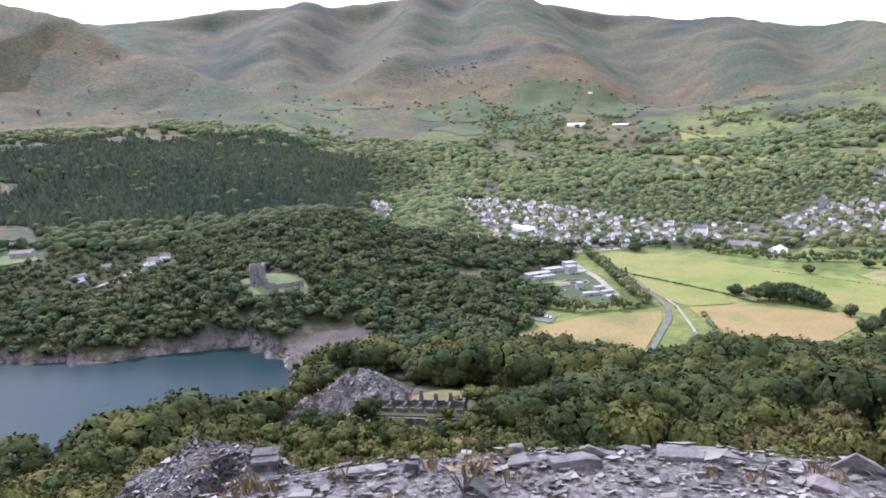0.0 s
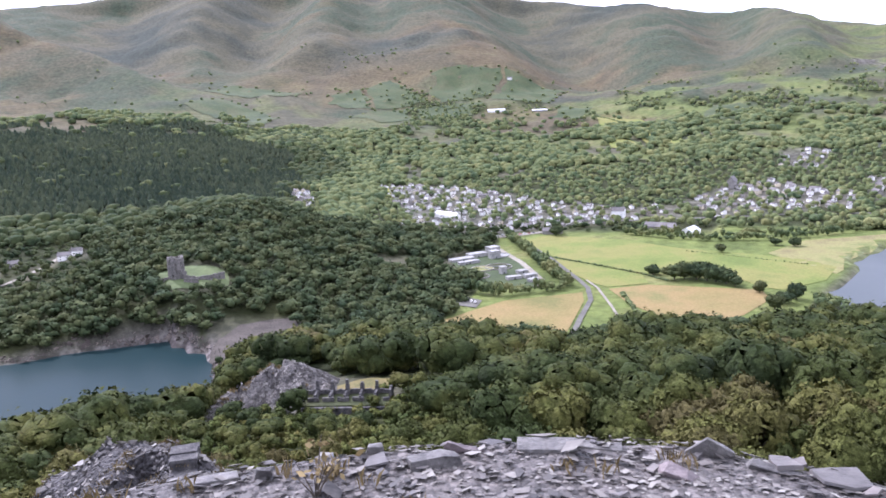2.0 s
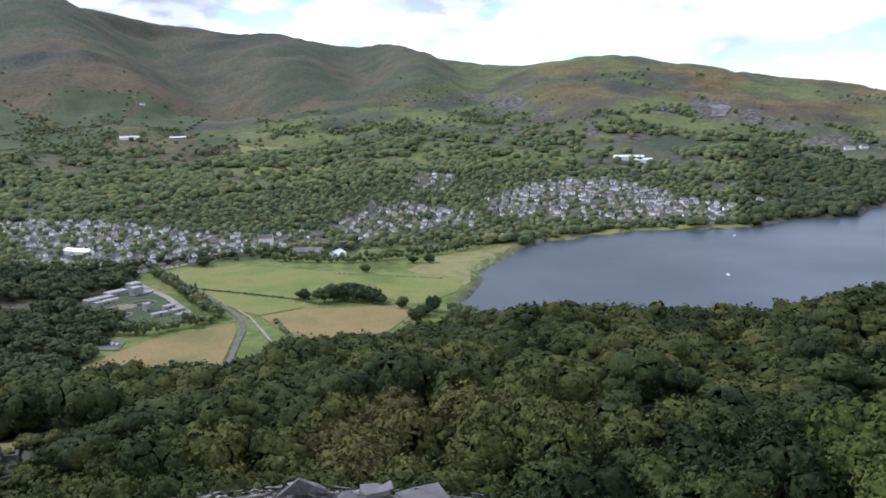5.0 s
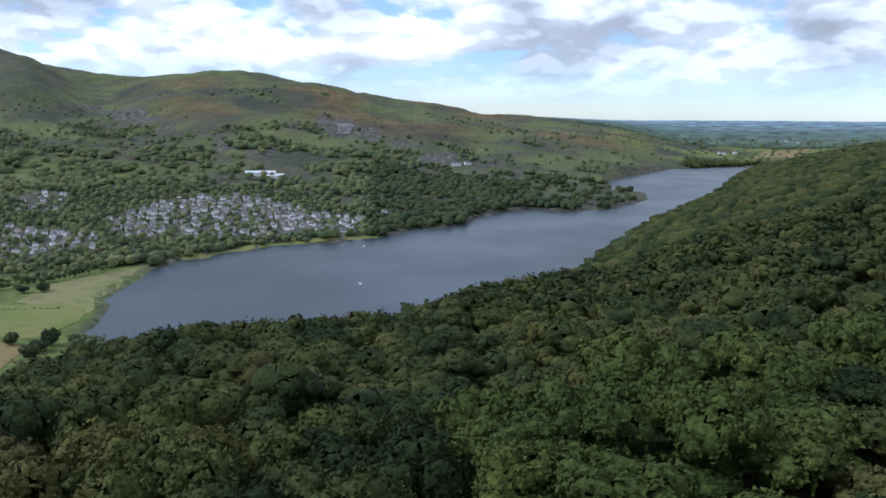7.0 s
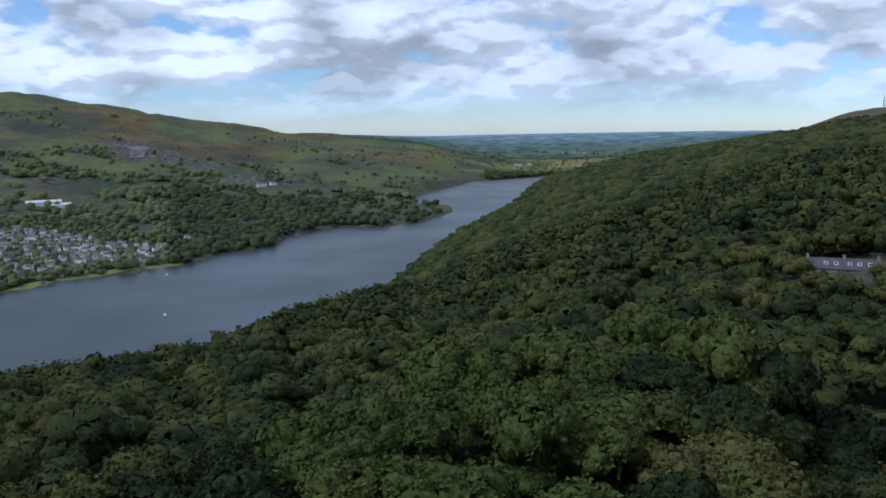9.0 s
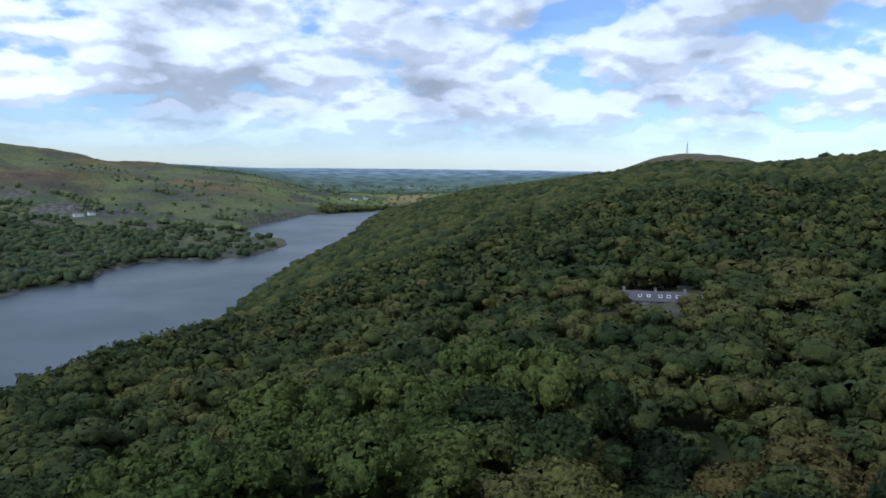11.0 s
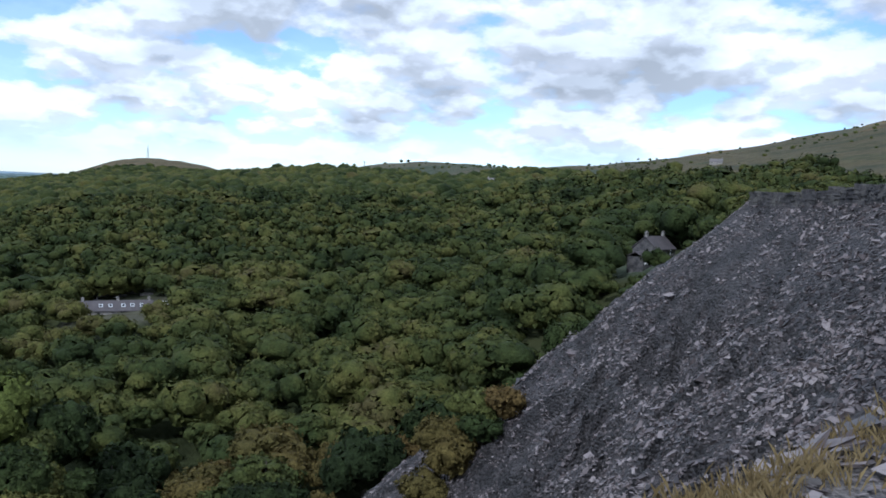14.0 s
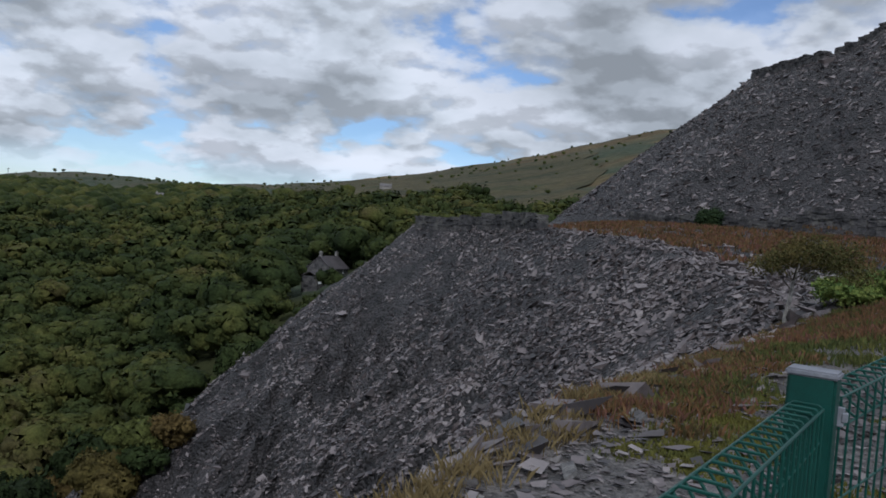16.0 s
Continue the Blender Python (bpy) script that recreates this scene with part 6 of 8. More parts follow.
# ---- castle keep on its knoll ----
def castle():
    x, y = polar(-13.5, 676)
    t = thing("castle_ruin", pose(x, y, float(land(x, y)) + 0.3), "ruined round stone castle tower on a grassy knoll", "castle")
    r = random.Random(5)
    bm = bmesh.new()
    seg, rows, ro, ri, hgt = 40, 14, 6.6, 4.5, 16.5
    tops = [hgt - 0.4 + 1.0 * math.sin(3 * 6.283 * s / seg) * 0.6 + r.uniform(-0.8, 0.5) for s in range(seg)]
    openings = {(31, 5), (31, 6), (31, 9), (31, 10), (25, 8), (25, 9), (37, 8), (37, 9), (28, 2), (28, 3), (35, 11), (26, 11)}

    def pt(s, row, rad):
        a = 6.2832 * s / seg
        z = -2 + (tops[s % seg] + 2) * row / rows
        k = rad * (1.05 - 0.05 * row / rows)
        return (k * math.cos(a), k * math.sin(a), z)

    out = [[bm.verts.new(pt(s, q, ro + r.uniform(-0.12, 0.12))) for q in range(rows + 1)] for s in range(seg)]
    inn = [[bm.verts.new(pt(s, q, ri)) for q in range(rows + 1)] for s in range(seg)]
    for s in range(seg):
        n = (s + 1) % seg
        for q in range(rows):
            if (s, q) in openings:
                bm.faces.new((out[s][q], inn[s][q], inn[s][q + 1], out[s][q + 1]))
                bm.faces.new((out[n][q + 1], inn[n][q + 1], inn[n][q], out[n][q]))
            else:
                bm.faces.new((out[s][q], out[n][q], out[n][q + 1], out[s][q + 1]))
            bm.faces.new((inn[s][q + 1], inn[n][q + 1], inn[n][q], inn[s][q]))
        bm.faces.new((out[s][rows], out[n][rows], inn[n][rows], inn[s][rows]))
    part("tower", bm, M_CASTLE, t)
    for (x0, y0, x1, y1, h) in ((5, -5, 16, -9, 2.2), (16, -9, 30, -6, 1.4), (30, -6, 38, 2, 2.0), (-6, -4, -12, -9, 1.6), (8, -12, 20, -15, 1.0)):
        l = math.hypot(x1 - x0, y1 - y0)
        bm = jagged_wall(l, 1.0, -5.0, [h * r.uniform(0.6, 1.1) for _ in range(int(l / 1.2))])
        o = part("curtain_wall", bm, M_CASTLE, t, "low ruined curtain wall")
        o.location = (x0, y0, -0.5)
        o.rotation_euler = (0, 0, math.atan2(y1 - y0, x1 - x0))
    base = part("forebuilding", box_mesh("forebuilding", (5.5, 9, -3, 2, -2, 4.5), (5.5, 8, -3, 0, 4.5, 6), mat=M_CASTLE), M_CASTLE, t)
    base.rotation_euler = (0, 0, radians(-30))


castle()


# ---- ruined quarrymen's barracks on the slope below ----
def barracks():
    x, y = polar(-2.3, 205)
    z = float(land(x, y)) + 2.6
    t = thing("ruined_barracks", pose(x, y, z, 0, 0, -10), "row of roofless slate cottages with chimney stubs", "ruin")
    r = random.Random(3)

    def rough_wall(x0, x1, y0, y1, h, along):
        l = (x1 - x0) if along == "x" else (y1 - y0)
        bm = jagged_wall(l, 0.6, -6, [h * r.uniform(0.8, 1.08) for _ in range(max(2, int(l / 0.7)))])
        o = part("wall", bm, M_RUIN, t)
        o.location = (x0, (y0 + y1) / 2, 0) if along == "x" else ((x0 + x1) / 2, y0, 0)
        o.rotation_euler = (0, 0, 0 if along == "x" else radians(90))

    for k in range(6):
        a = -12.2 + k * 4.1
        rough_wall(a, a + 1.2, -3.0, -2.4, 1.1, "x")
        rough_wall(a + 2.2, a + 4.1, -3.0, -2.4, 1.1, "x")
        rough_wall(a, a + 4.1, 2.4, 3.0, 1.3, "x")
        rough_wall(a - 0.3, a + 0.3, -2.4, 2.4, 1.6, "y")
        bm = bmesh.new()
        add_box(bm, a - 0.5, a + 0.5, 1.7, 3.0, -6, 2.3 + r.uniform(-0.6, 0.6))
        add_box(bm, a - 0.38, a + 0.38, 1.9, 2.7, 1.6, 3.9 + r.uniform(-0.9, 0.4))
        part("chimney", bm, M_RUIN, t, "broken slate chimney stub")
    rough_wall(12.1, 12.7, -2.4, 2.4, 3.0, "y")
    part("terrace_wall", box_mesh("terrace_wall", (-11, 13.5, -6.5, -5.6, -9, -0.5), (-11.3, 13.8, -6.7, -5.4, -0.5, -0.3), mat=M_RUIN), M_RUIN, t, "dry-stone retaining wall")
    part("cottage_floor", box_mesh("cottage_floor", (-12.5, 12.7, -5.6, 3.0, -9, 0.0), mat=M_BLEACHED), M_BLEACHED, t, "grassed-over floor")


barracks()


# ---- water works ----
def cyl(bm, x, y, r, z0, z1, n=24, inner=0.0):
    ring = lambda rad, z: [bm.verts.new((x + rad * math.cos(6.2832 * k / n), y + rad * math.sin(6.2832 * k / n), z)) for k in range(n)]
    a, b = ring(r, z0), ring(r, z1)
    for k in range(n):
        j = (k + 1) % n
        bm.faces.new((a[k], a[j], b[j], b[k]))
    if inner:
        c, d = ring(inner, z1), ring(inner, z0 + 0.6)
        for k in range(n):
            j = (k + 1) % n
            bm.faces.new((b[k], b[j], c[j], c[k]))
            bm.faces.new((c[k], c[j], d[j], d[k]))
        bm.faces.new(d)
    else:
        bm.faces.new(b)


drape("yard", [(5.9, 780), (8.8, 842), (9.6, 842), (13.0, 695), (12.0, 670), (9.4, 680), (7.2, 722)], M_MEADOW, "gravelled and grassed yard of the water works", "yard", 0.6)
strip("road", P((9.5, 838), (11.3, 765), (12.7, 695), (12.3, 668)), 6.0, M_TRACK, "concrete service road of the water works")
for a, d, r, mat, label in ((8.4, 742, 11, M_MARSH, "round grassed filter bed"), (9.6, 748, 13, M_WOODFLOOR, "round dark filter bed"), (8.2, 712, 9, M_WOODFLOOR, "round dark settling tank"), (9.8, 800, 9, M_CONCRETE, "round pale concrete tank")):
    x, y = polar(a, d)
    t = thing("filter_tank", pose(x, y, float(land(x, y))), label, "tank", "tanks of the water works")
    bm = bmesh.new()
    cyl(bm, 0, 0, r, -1, 1.6, 32, r - 0.6)
    part("basin", bm, M_CONCRETE if mat is M_CONCRETE else M_STONE, t)
    bm = bmesh.new()
    cyl(bm, 0, 0, r - 0.7, 0, 1.2, 32)
    part("bed", bm, mat, t)
    o = part("rotating_arm", box_mesh("rotating_arm", (-r + 1, r - 1, -0.2, 0.2, 1.7, 2.0), mat=M_STEEL), M_STEEL, t)
    o.rotation_euler = (0, 0, a)
for a, d, w, dp, h, turn in ((6.9, 782, 26, 9, 3.0, 20), (8.0, 800, 20, 10, 4.0, 20), (9.2, 815, 12, 10, 7.0, 25), (9.3, 790, 10, 8, 8.0, 25), (7.4, 768, 22, 6, 3.0, 20), (11.3, 722, 10, 6, 3.2, 20), (11.9, 705, 12, 6, 3.5, 15), (10.7, 700, 14, 6, 3.0, 10), (9.9, 722, 6, 5, 7.0, 20), (12.1, 690, 10, 5, 3, 30)):
    x, y = polar(a, d)
    t = thing("works_building", pose(x, y, float(land(x, y)), 0, 0, turn), "flat-roofed pale concrete works building", "building", "buildings of the water works")
    part("wall_shell", box_mesh("wall_shell", (-w / 2, w / 2, -dp / 2, dp / 2, -1, h), mat=M_CONCRETE), M_CONCRETE, t)
    part("flat_roof", box_mesh("flat_roof", (-w / 2 - 0.2, w / 2 + 0.2, -dp / 2 - 0.2, dp / 2 + 0.2, h, h + 0.3), mat=M_CONCRETE), M_CONCRETE, t)
    o = part("door", box_mesh("door", (-0.7, 0.7, -dp / 2 - 0.05, -dp / 2 + 0.02, 0, 2.2), mat=M_GLASS), M_GLASS, t)


# ---- parked cars ----
def make_car(mat, label):
    t = thing("car", Matrix(), label, "car", "parked cars")
    bm = bmesh.new()
    prof = [(-2.1, 0.35), (2.1, 0.35), (2.15, 0.75), (1.2, 0.95), (-1.9, 0.98), (-2.15, 0.8)]
    a = [bm.verts.new((x, -0.88, z)) for x, z in prof]
    b = [bm.verts.new((x, 0.88, z)) for x, z in prof]
    bm.faces.new(a), bm.faces.new(b[::-1])
    for i in range(6):
        bm.faces.new((a[i], b[i], b[(i + 1) % 6], a[(i + 1) % 6]))
    bmesh.ops.recalc_face_normals(bm, faces=bm.faces[:])
    part("body", bm, mat, t)
    bm = bmesh.new()
    prof = [(-1.7, 0.97), (1.1, 0.95), (0.35, 1.45), (-1.3, 1.47)]
    a = [bm.verts.new((x, -0.78 + 0.1 * (z > 1.2), z)) for x, z in prof]
    b = [bm.verts.new((x, 0.78 - 0.1 * (z > 1.2), z)) for x, z in prof]
    bm.faces.new(a), bm.faces.new(b[::-1])
    for i in range(4):
        bm.faces.new((a[i], b[i], b[(i + 1) % 4], a[(i + 1) % 4]))
    bmesh.ops.recalc_face_normals(bm, faces=bm.faces[:])
    part("cabin", bm, M_GLASS, t, "dark glazed cabin")
    part("roof", box_mesh("roof", (-1.25, 0.3, -0.66, 0.66, 1.46, 1.5), mat=mat), mat, t)
    bm = bmesh.new()
    bmesh.ops.create_cone(bm, cap_ends=True, segments=12, radius1=0.33, radius2=0.33, depth=0.22, matrix=Matrix.Rotation(radians(90), 4, "X"))
    me = bpy.data.meshes.new("wheel")
    bm.to_mesh(me)
    bm.free()
    me.materials.append(M_GLASS)
    for x in (-1.3, 1.3):
        for y in (-0.8, 0.8):
            part("wheel", me, M_GLASS, t).location = (x, y, 0.33)
    return t


M_CAR_SILVER = material("silver_car_paint", [(0.45, 0.46, 0.48), (0.5, 0.51, 0.53)], 1, 5, rough=0.3, spec=0.6, bump=0, jitter=0.05)
M_CAR_DARK = material("dark_car_paint", [(0.03, 0.035, 0.05), (0.05, 0.05, 0.06)], 1, 5, rough=0.3, spec=0.6, bump=0, jitter=0.05)
M_CAR_RED = material("red_car_paint", [(0.30, 0.03, 0.02), (0.34, 0.04, 0.03)], 1, 5, rough=0.3, spec=0.6, bump=0, jitter=0.05)
CARS = [make_car(M_WHITE, "white car parked on asphalt"), make_car(M_CAR_SILVER, "silver car parked on asphalt"), make_car(M_CAR_DARK, "dark car parked on asphalt"), make_car(M_CAR_RED, "red car parked on asphalt")]
placed = 0
for (az0, d0), (az1, d1), n, turn in (((2.9, 655), (6.4, 640), 12, 80), ((6.8, 637), (7.9, 622), 4, 70), ((2.6, 930), (5.6, 935), 12, 60), ((2.9, 915), (5.4, 915), 10, 60), ((8.8, 898), (12.4, 917), 11, 55)):
    for k in range(n):
        f = (k + 0.5) / n
        x, y = polar(az0 + (az1 - az0) * f, d0 + (d1 - d0) * f)
        m = pose(x, y, float(land(x, y)) + 0.75, 0, 0, turn + hrng.uniform(-4, 4))
        c = CARS[placed] if placed < 4 else copy_thing(CARS[hrng.choice((0, 0, 1, 1, 2, 3))], m)
        c.matrix_world = m
        placed += 1


# ---- trees and hedges of the valley floor ----
def valley_tree(az, d, radius, k, label="dark round field tree in pasture", group="field trees"):
    x, y = polar(az, d)
    return tree(x, y, radius, k, label, group, z=float(land(x, y)) - 0.1, name="field_tree", leaf=M_LEAF_LAKE)


for k, (a, d, r) in enumerate(((20.7, 716, 5.5), (22.2, 700, 6.5), (22.9, 704, 6.5), (23.7, 703, 7.5), (24.4, 700, 7.0), (25.0, 697, 6.5), (25.7, 692, 6), (26.3, 683, 4.5), (27.9, 668, 4.5), (25.3, 818, 4.6), (28.8, 858, 5.2), (30.0, 855, 4.6), (13.9, 900, 6), (29.5, 640, 6.0), (30.2, 655, 5.5), (28.9, 622, 6), (21.5, 560, 5), (23.0, 545, 5.5), (24.4, 556, 4.5))):
    valley_tree(a, d, r * (1.5 if 1 <= k <= 6 else 1.3), k)


def hedge(line, label, height=2.2, gap=2.4, width=1.6, sub=1):
    xs, ys = [], []
    for (x0, y0), (x1, y1) in zip(line, line[1:]):
        n = max(1, int(math.hypot(x1 - x0, y1 - y0) / gap))
        for k in range(n):
            xs.append(x0 + (x1 - x0) * k / n + hrng.uniform(-0.8, 0.8)), ys.append(y0 + (y1 - y0) * k / n + hrng.uniform(-0.8, 0.8))
    x, y = np.array(xs), np.array(ys)
    r = width * rng.uniform(0.7, 1.3, len(x))
    h = height * rng.uniform(0.5, 1.2, len(x))
    tagged(new("hedgerow", mesh_arrays("hedgerow", *scatter_mesh(np.stack([x, y, land(x, y) - 0.2, r, h], 1), sub), M_LEAF_FAR)), label, "hedge", kind="stuff")


hedge(P((12.1, 806), (16, 760), (20.2, 716)), "low hedge between two fields", 1.4, 2.2, 1.2)
hedge(P((20.2, 716), (22, 690)), "low hedge in the meadow", 1.4)
hedge(P((10.3, 900), (11.5, 830), (13.2, 735), (14.6, 672), (14.0, 660), (9.5, 645), (6.5, 665)), "row of tall trees screening the water works", 8.5, 5.0, 4.6, 2)
hedge(P((10.5, 880), (11.7, 810), (13.4, 715), (14.8, 668)), "second row of trees by the water works", 8.0, 5.5, 4.4, 2)
hedge(P((18.5, 650), (19.5, 600), (21.5, 565), (24, 540)), "scrub along the gravel lane", 2.2, 3, 2.2)
hedge(P((18.8, 905), (21.5, 885), (24.5, 872), (28, 885), (31, 905), (34.5, 955), (37.5, 985)), "belt of trees between field and town", 7.5, 6, 4.2, 2)
hedge(P((19.8, 915), (24, 890), (28, 905), (31, 930), (34.5, 975)), "trees behind the field's edge", 7.0, 7, 4.2, 2)
hedge(P((38.4, 1040), (40.2, 1042), (44.6, 1098), (50, 1138)), "trees along the lakeside promenade", 6, 8, 3.6, 2)
hedge(P((23.0, 818), (27, 796), (31, 775)), "thin field boundary", 1.0, 2.6, 0.9)
for a0, d0, a1, d1 in ((16.8, 2115, 22.3, 1810), (17.2, 1900, 22.0, 1690), (17.3, 1800, 19.9, 1680), (-12, 1950, -5, 1990)):
    hedge(P((a0, d0), (a1, d1)), "hedge between hillside pastures", 3.5, 6, 3.0)
for poly in UPLAND_FIELDS:
    hedge(P(*poly, poly[0])[:4], "scattered hedge trees between upland pastures", 5.0, 42, 5.0)


# ---- boats on the lake ----
for a, d, turn in ((51.5, 1058, 20), (51.2, 823, 60), (32.9, 790, 10)):
    x, y = polar(a, d)
    t = thing("boat", pose(x, y, 0.05, 0, 0, turn), "small white boat moored on the lake", "boat", "boats on the lake")
    bm = bmesh.new()
    ring = [(-3.5, -1.1), (1.5, -1.2), (3.8, 0), (1.5, 1.2), (-3.5, 1.1)]
    a_, b_ = [bm.verts.new((p * 0.85, q * 0.75, -0.2)) for p, q in ring], [bm.verts.new((p, q, 0.9)) for p, q in ring]
    bm.faces.new(a_[::-1]), bm.faces.new(b_)
    for i in range(5):
        bm.faces.new((a_[i], a_[(i + 1) % 5], b_[(i + 1) % 5], b_[i]))
    part("hull", bm, M_WHITE, t)
    part("cabin", box_mesh("cabin", (-1.5, 1.0, -0.8, 0.8, 0.9, 2.0), mat=M_WHITE), M_WHITE, t)


# ---- mast and poles on the skyline ----
def mast(az, d, h):
    x, y = polar(az, d)
    t = thing("radio_mast", pose(x, y, float(land(x, y)) - 1), "tall steel lattice mast on the hilltop", "mast")
    for sx in (-1, 1):
        for sy in (-1, 1):
            bm = bmesh.new()
            v = add_box(bm, -0.35, 0.35, -0.35, 0.35, 0, h)
            for q in v[:4]:
                q.co.x += sx * 2.6
                q.co.y += sy * 2.6
            for q in v[4:]:
                q.co.x += sx * 0.7
                q.co.y += sy * 0.7
            part("leg", bm, M_STEEL, t)
    bm = bmesh.new()
    n = 10
    for k in range(n):
        w0, w1 = 2.6 - 1.9 * k / n, 2.6 - 1.9 * (k + 1) / n
        z0, z1 = h * k / n, h * (k + 1) / n
        for s in (-1, 1):
            for ax in (0, 1):
                q = add_box(bm, -0.15, 0.15, -0.15, 0.15, z0, z1)
                for i, vert in enumerate(q):
                    off = (-w0 if i < 4 else w1, s * (w0 if i < 4 else w1))
                    vert.co.x += off[ax]
                    vert.co.y += off[1 - ax]
    part("bracing", bm, M_STEEL, t)
    bm = bmesh.new()
    cyl(bm, 0, 0, 0.4, h, h + 7, 8)
    part("antenna", bm, M_STEEL, t)


mast(99.85, 2500, 36)
for a, d in ((114.5, 1000), (116.6, 1010), (119.6, 1300)):
    x, y = polar(a, d)
    t = thing("utility_pole", pose(x, y, float(land(x, y)) - 0.5, 0, 0, -a), "wooden power-line pole with a crossarm", "pole", "power-line poles")
    bm = bmesh.new()
    cyl(bm, 0, 0, 0.28, 0, 17, 8)
    part("pole", bm, M_BARK, t)
    part("crossarm", box_mesh("crossarm", (-1.6, 1.6, -0.15, 0.15, 16, 16.4), mat=M_BARK), M_BARK, t)


# ---- long stone barn with skylights in the wood ----
def barn():
    x, y = polar(98.0, 304)
    z = float(land(x, y)) - 2.3
    t = thing("stone_barn", pose(x, y, z, 0, 0, -98 + 4), "long low stone barn with a slate roof and skylights", "barn")
    part("wall_shell", gable_walls(24, 8, 2.6, 2.9, M_STONE, -4), M_STONE, t)
    part("roof", gable_roof(24, 8, 2.6, 2.9, M_ROOF_BROWN), M_ROOF_BROWN, t)
    tilt = math.atan2(2.9, 4.0)
    for k, px in enumerate((-5.2, -2.0, 2.2, 5.2, 8.4)):
        s = part("skylight", box_mesh("skylight", (-0.65, 0.65, -0.75, 0.75, 0, 0.12), mat=M_ROOF_PALE), M_ROOF_PALE, t, "white-framed roof light")
        s.location = (px, -2.2, 2.6 + 2.9 * (1 - 2.2 / 4.0) + 0.28)
        s.rotation_euler = (tilt, 0, 0)
        g = part("pane", box_mesh("pane", (-0.42, 0.42, -0.5, 0.5, 0.12, 0.14), mat=M_GLASS), M_GLASS, s)
    # flat dark panels on the solid wall replace the shade inside openings
    for px, w, h in ((2.5, 2.6, 2.2), (-6, 1.1, 2.0), (8, 1.2, 1.2)):
        o = part("doorway", box_mesh("doorway", (-w / 2, w / 2, -0.06, 0.06, 0, h), mat=M_GLASS), M_GLASS, t, "dark panel standing in for a doorway's shade")
        o.location = (px, -4.0, 0)
    for px in (-11, 0.5, 11):
        c = part("chimney", CHIMNEY, M_STONE, t)
        c.location = (px, 0, 5.5)
    for k, (a, d) in enumerate(((101.0, 300), (101.6, 302))):
        x, y = polar(a, d)
        v = copy_thing(CARS[0], pose(x, y, float(land(x, y)) + 0.5, 0, 0, 20 + 60 * k))
    for k in range(7):
        x, y = polar(96.6 + k * 0.55, 322 + (k % 3) * 4)
        w = thing("terrace_wall", pose(x, y, float(land(x, y)), 0, 0, -98), "short dry-stone garden wall on the bank", "wall", "garden terrace walls")
        part("stones", box_mesh("stones", (-2.4, 2.4, -0.3, 0.3, -1, 0.8), (-1.2, 1.6, -0.25, 0.25, 0.8, 1.0), mat=M_RUIN), M_RUIN, w)


M_ROOF_BROWN = material("brown_slate_roof", [(0.0612, 0.0547, 0.0576), (0.0936, 0.0828, 0.0828)], 0.5, 4.0, rough=0.6, spec=0.4, jitter=0.2, dist=0.03)
barn()


# ---- stone cottage by the tip ----
def cottage():
    x, y = polar(135.2, 236)
    z = float(land(x, y)) - 0.8
    t = thing("stone_cottage", pose(x, y, z, 0, 0, -135 + 62), "grey stone cottage with two chimneys and slate roof", "house")
    part("wall_shell", gable_walls(11, 7.5, 4.6, 3.2, M_RUIN, -5), M_RUIN, t)
    part("roof", gable_roof(11, 7.5, 4.6, 3.2, M_ROOF_BROWN), M_ROOF_BROWN, t)
    for px in (-4.9, 4.9):
        part("chimney", CHIMNEY, M_STONE, t).location = (px, 0, 7.9)
    for px, pz in ((-3, 1.4), (0, 1.4), (3, 1.4), (-3, 3.7), (3, 3.7)):
        w = part("window", box_mesh("window", (-0.6, 0.6, -0.08, 0.08, -0.75, 0.75), mat=M_WHITE), M_WHITE, t, "white-framed window")
        w.location = (px, -3.75, pz)
        part("pane", box_mesh("pane", (-0.45, 0.45, -0.12, -0.02, -0.6, 0.6), mat=M_GLASS), M_GLASS, w)
    lean = part("lean_to", box_mesh("lean_to", (-10.5, -5.5, -2.5, 2.5, -5, 2.4), mat=M_RUIN), M_RUIN, t)
    part("lean_to_roof", gable_roof(5.0, 5.0, 2.4, 1.2, M_ROOF_BROWN), M_ROOF_BROWN, t).location = (-8, 0, 0)
    for k in range(3):
        part("conservatory_frame", box_mesh("conservatory_frame", (-9.8 + k * 1.5, -8.7 + k * 1.5, -2.62, -2.52, 0.4, 2.0), mat=M_WHITE), M_WHITE, t, "white glazed porch frame")


cottage()


# ---- loose slate ----
def plate_variants(n, seed):
    """Irregular split-slate plates: prisms of five or six corners, unit size, closed but for the underside."""
    r = np.random.default_rng(seed)
    out = []
    for _ in range(n):
        k = int(r.integers(4, 7))
        a = np.sort(r.uniform(0, 6.283, k) * 0.35 + np.arange(k) / k * 6.283 * 0.85)
        rad = r.uniform(0.55, 1.0, k)
        x, y = rad * np.cos(a), rad * np.sin(a) * r.uniform(0.5, 0.9)
        th = r.uniform(0.10, 0.26)
        top = np.stack([x * 0.96, y * 0.96, np.full(k, th) + r.uniform(-0.03, 0.03, k)], 1)
        bot = np.stack([x, y, np.full(k, -th)], 1)
        F = [(0, i, i + 1) for i in range(1, k - 1)]
        for i in range(k):
            j = (i + 1) % k
            F += [(k + i, k + j, j), (k + i, j, i)]
        out.append((np.concatenate([top, bot]), np.array(F)))
    return out


PLATES = plate_variants(14, 3)


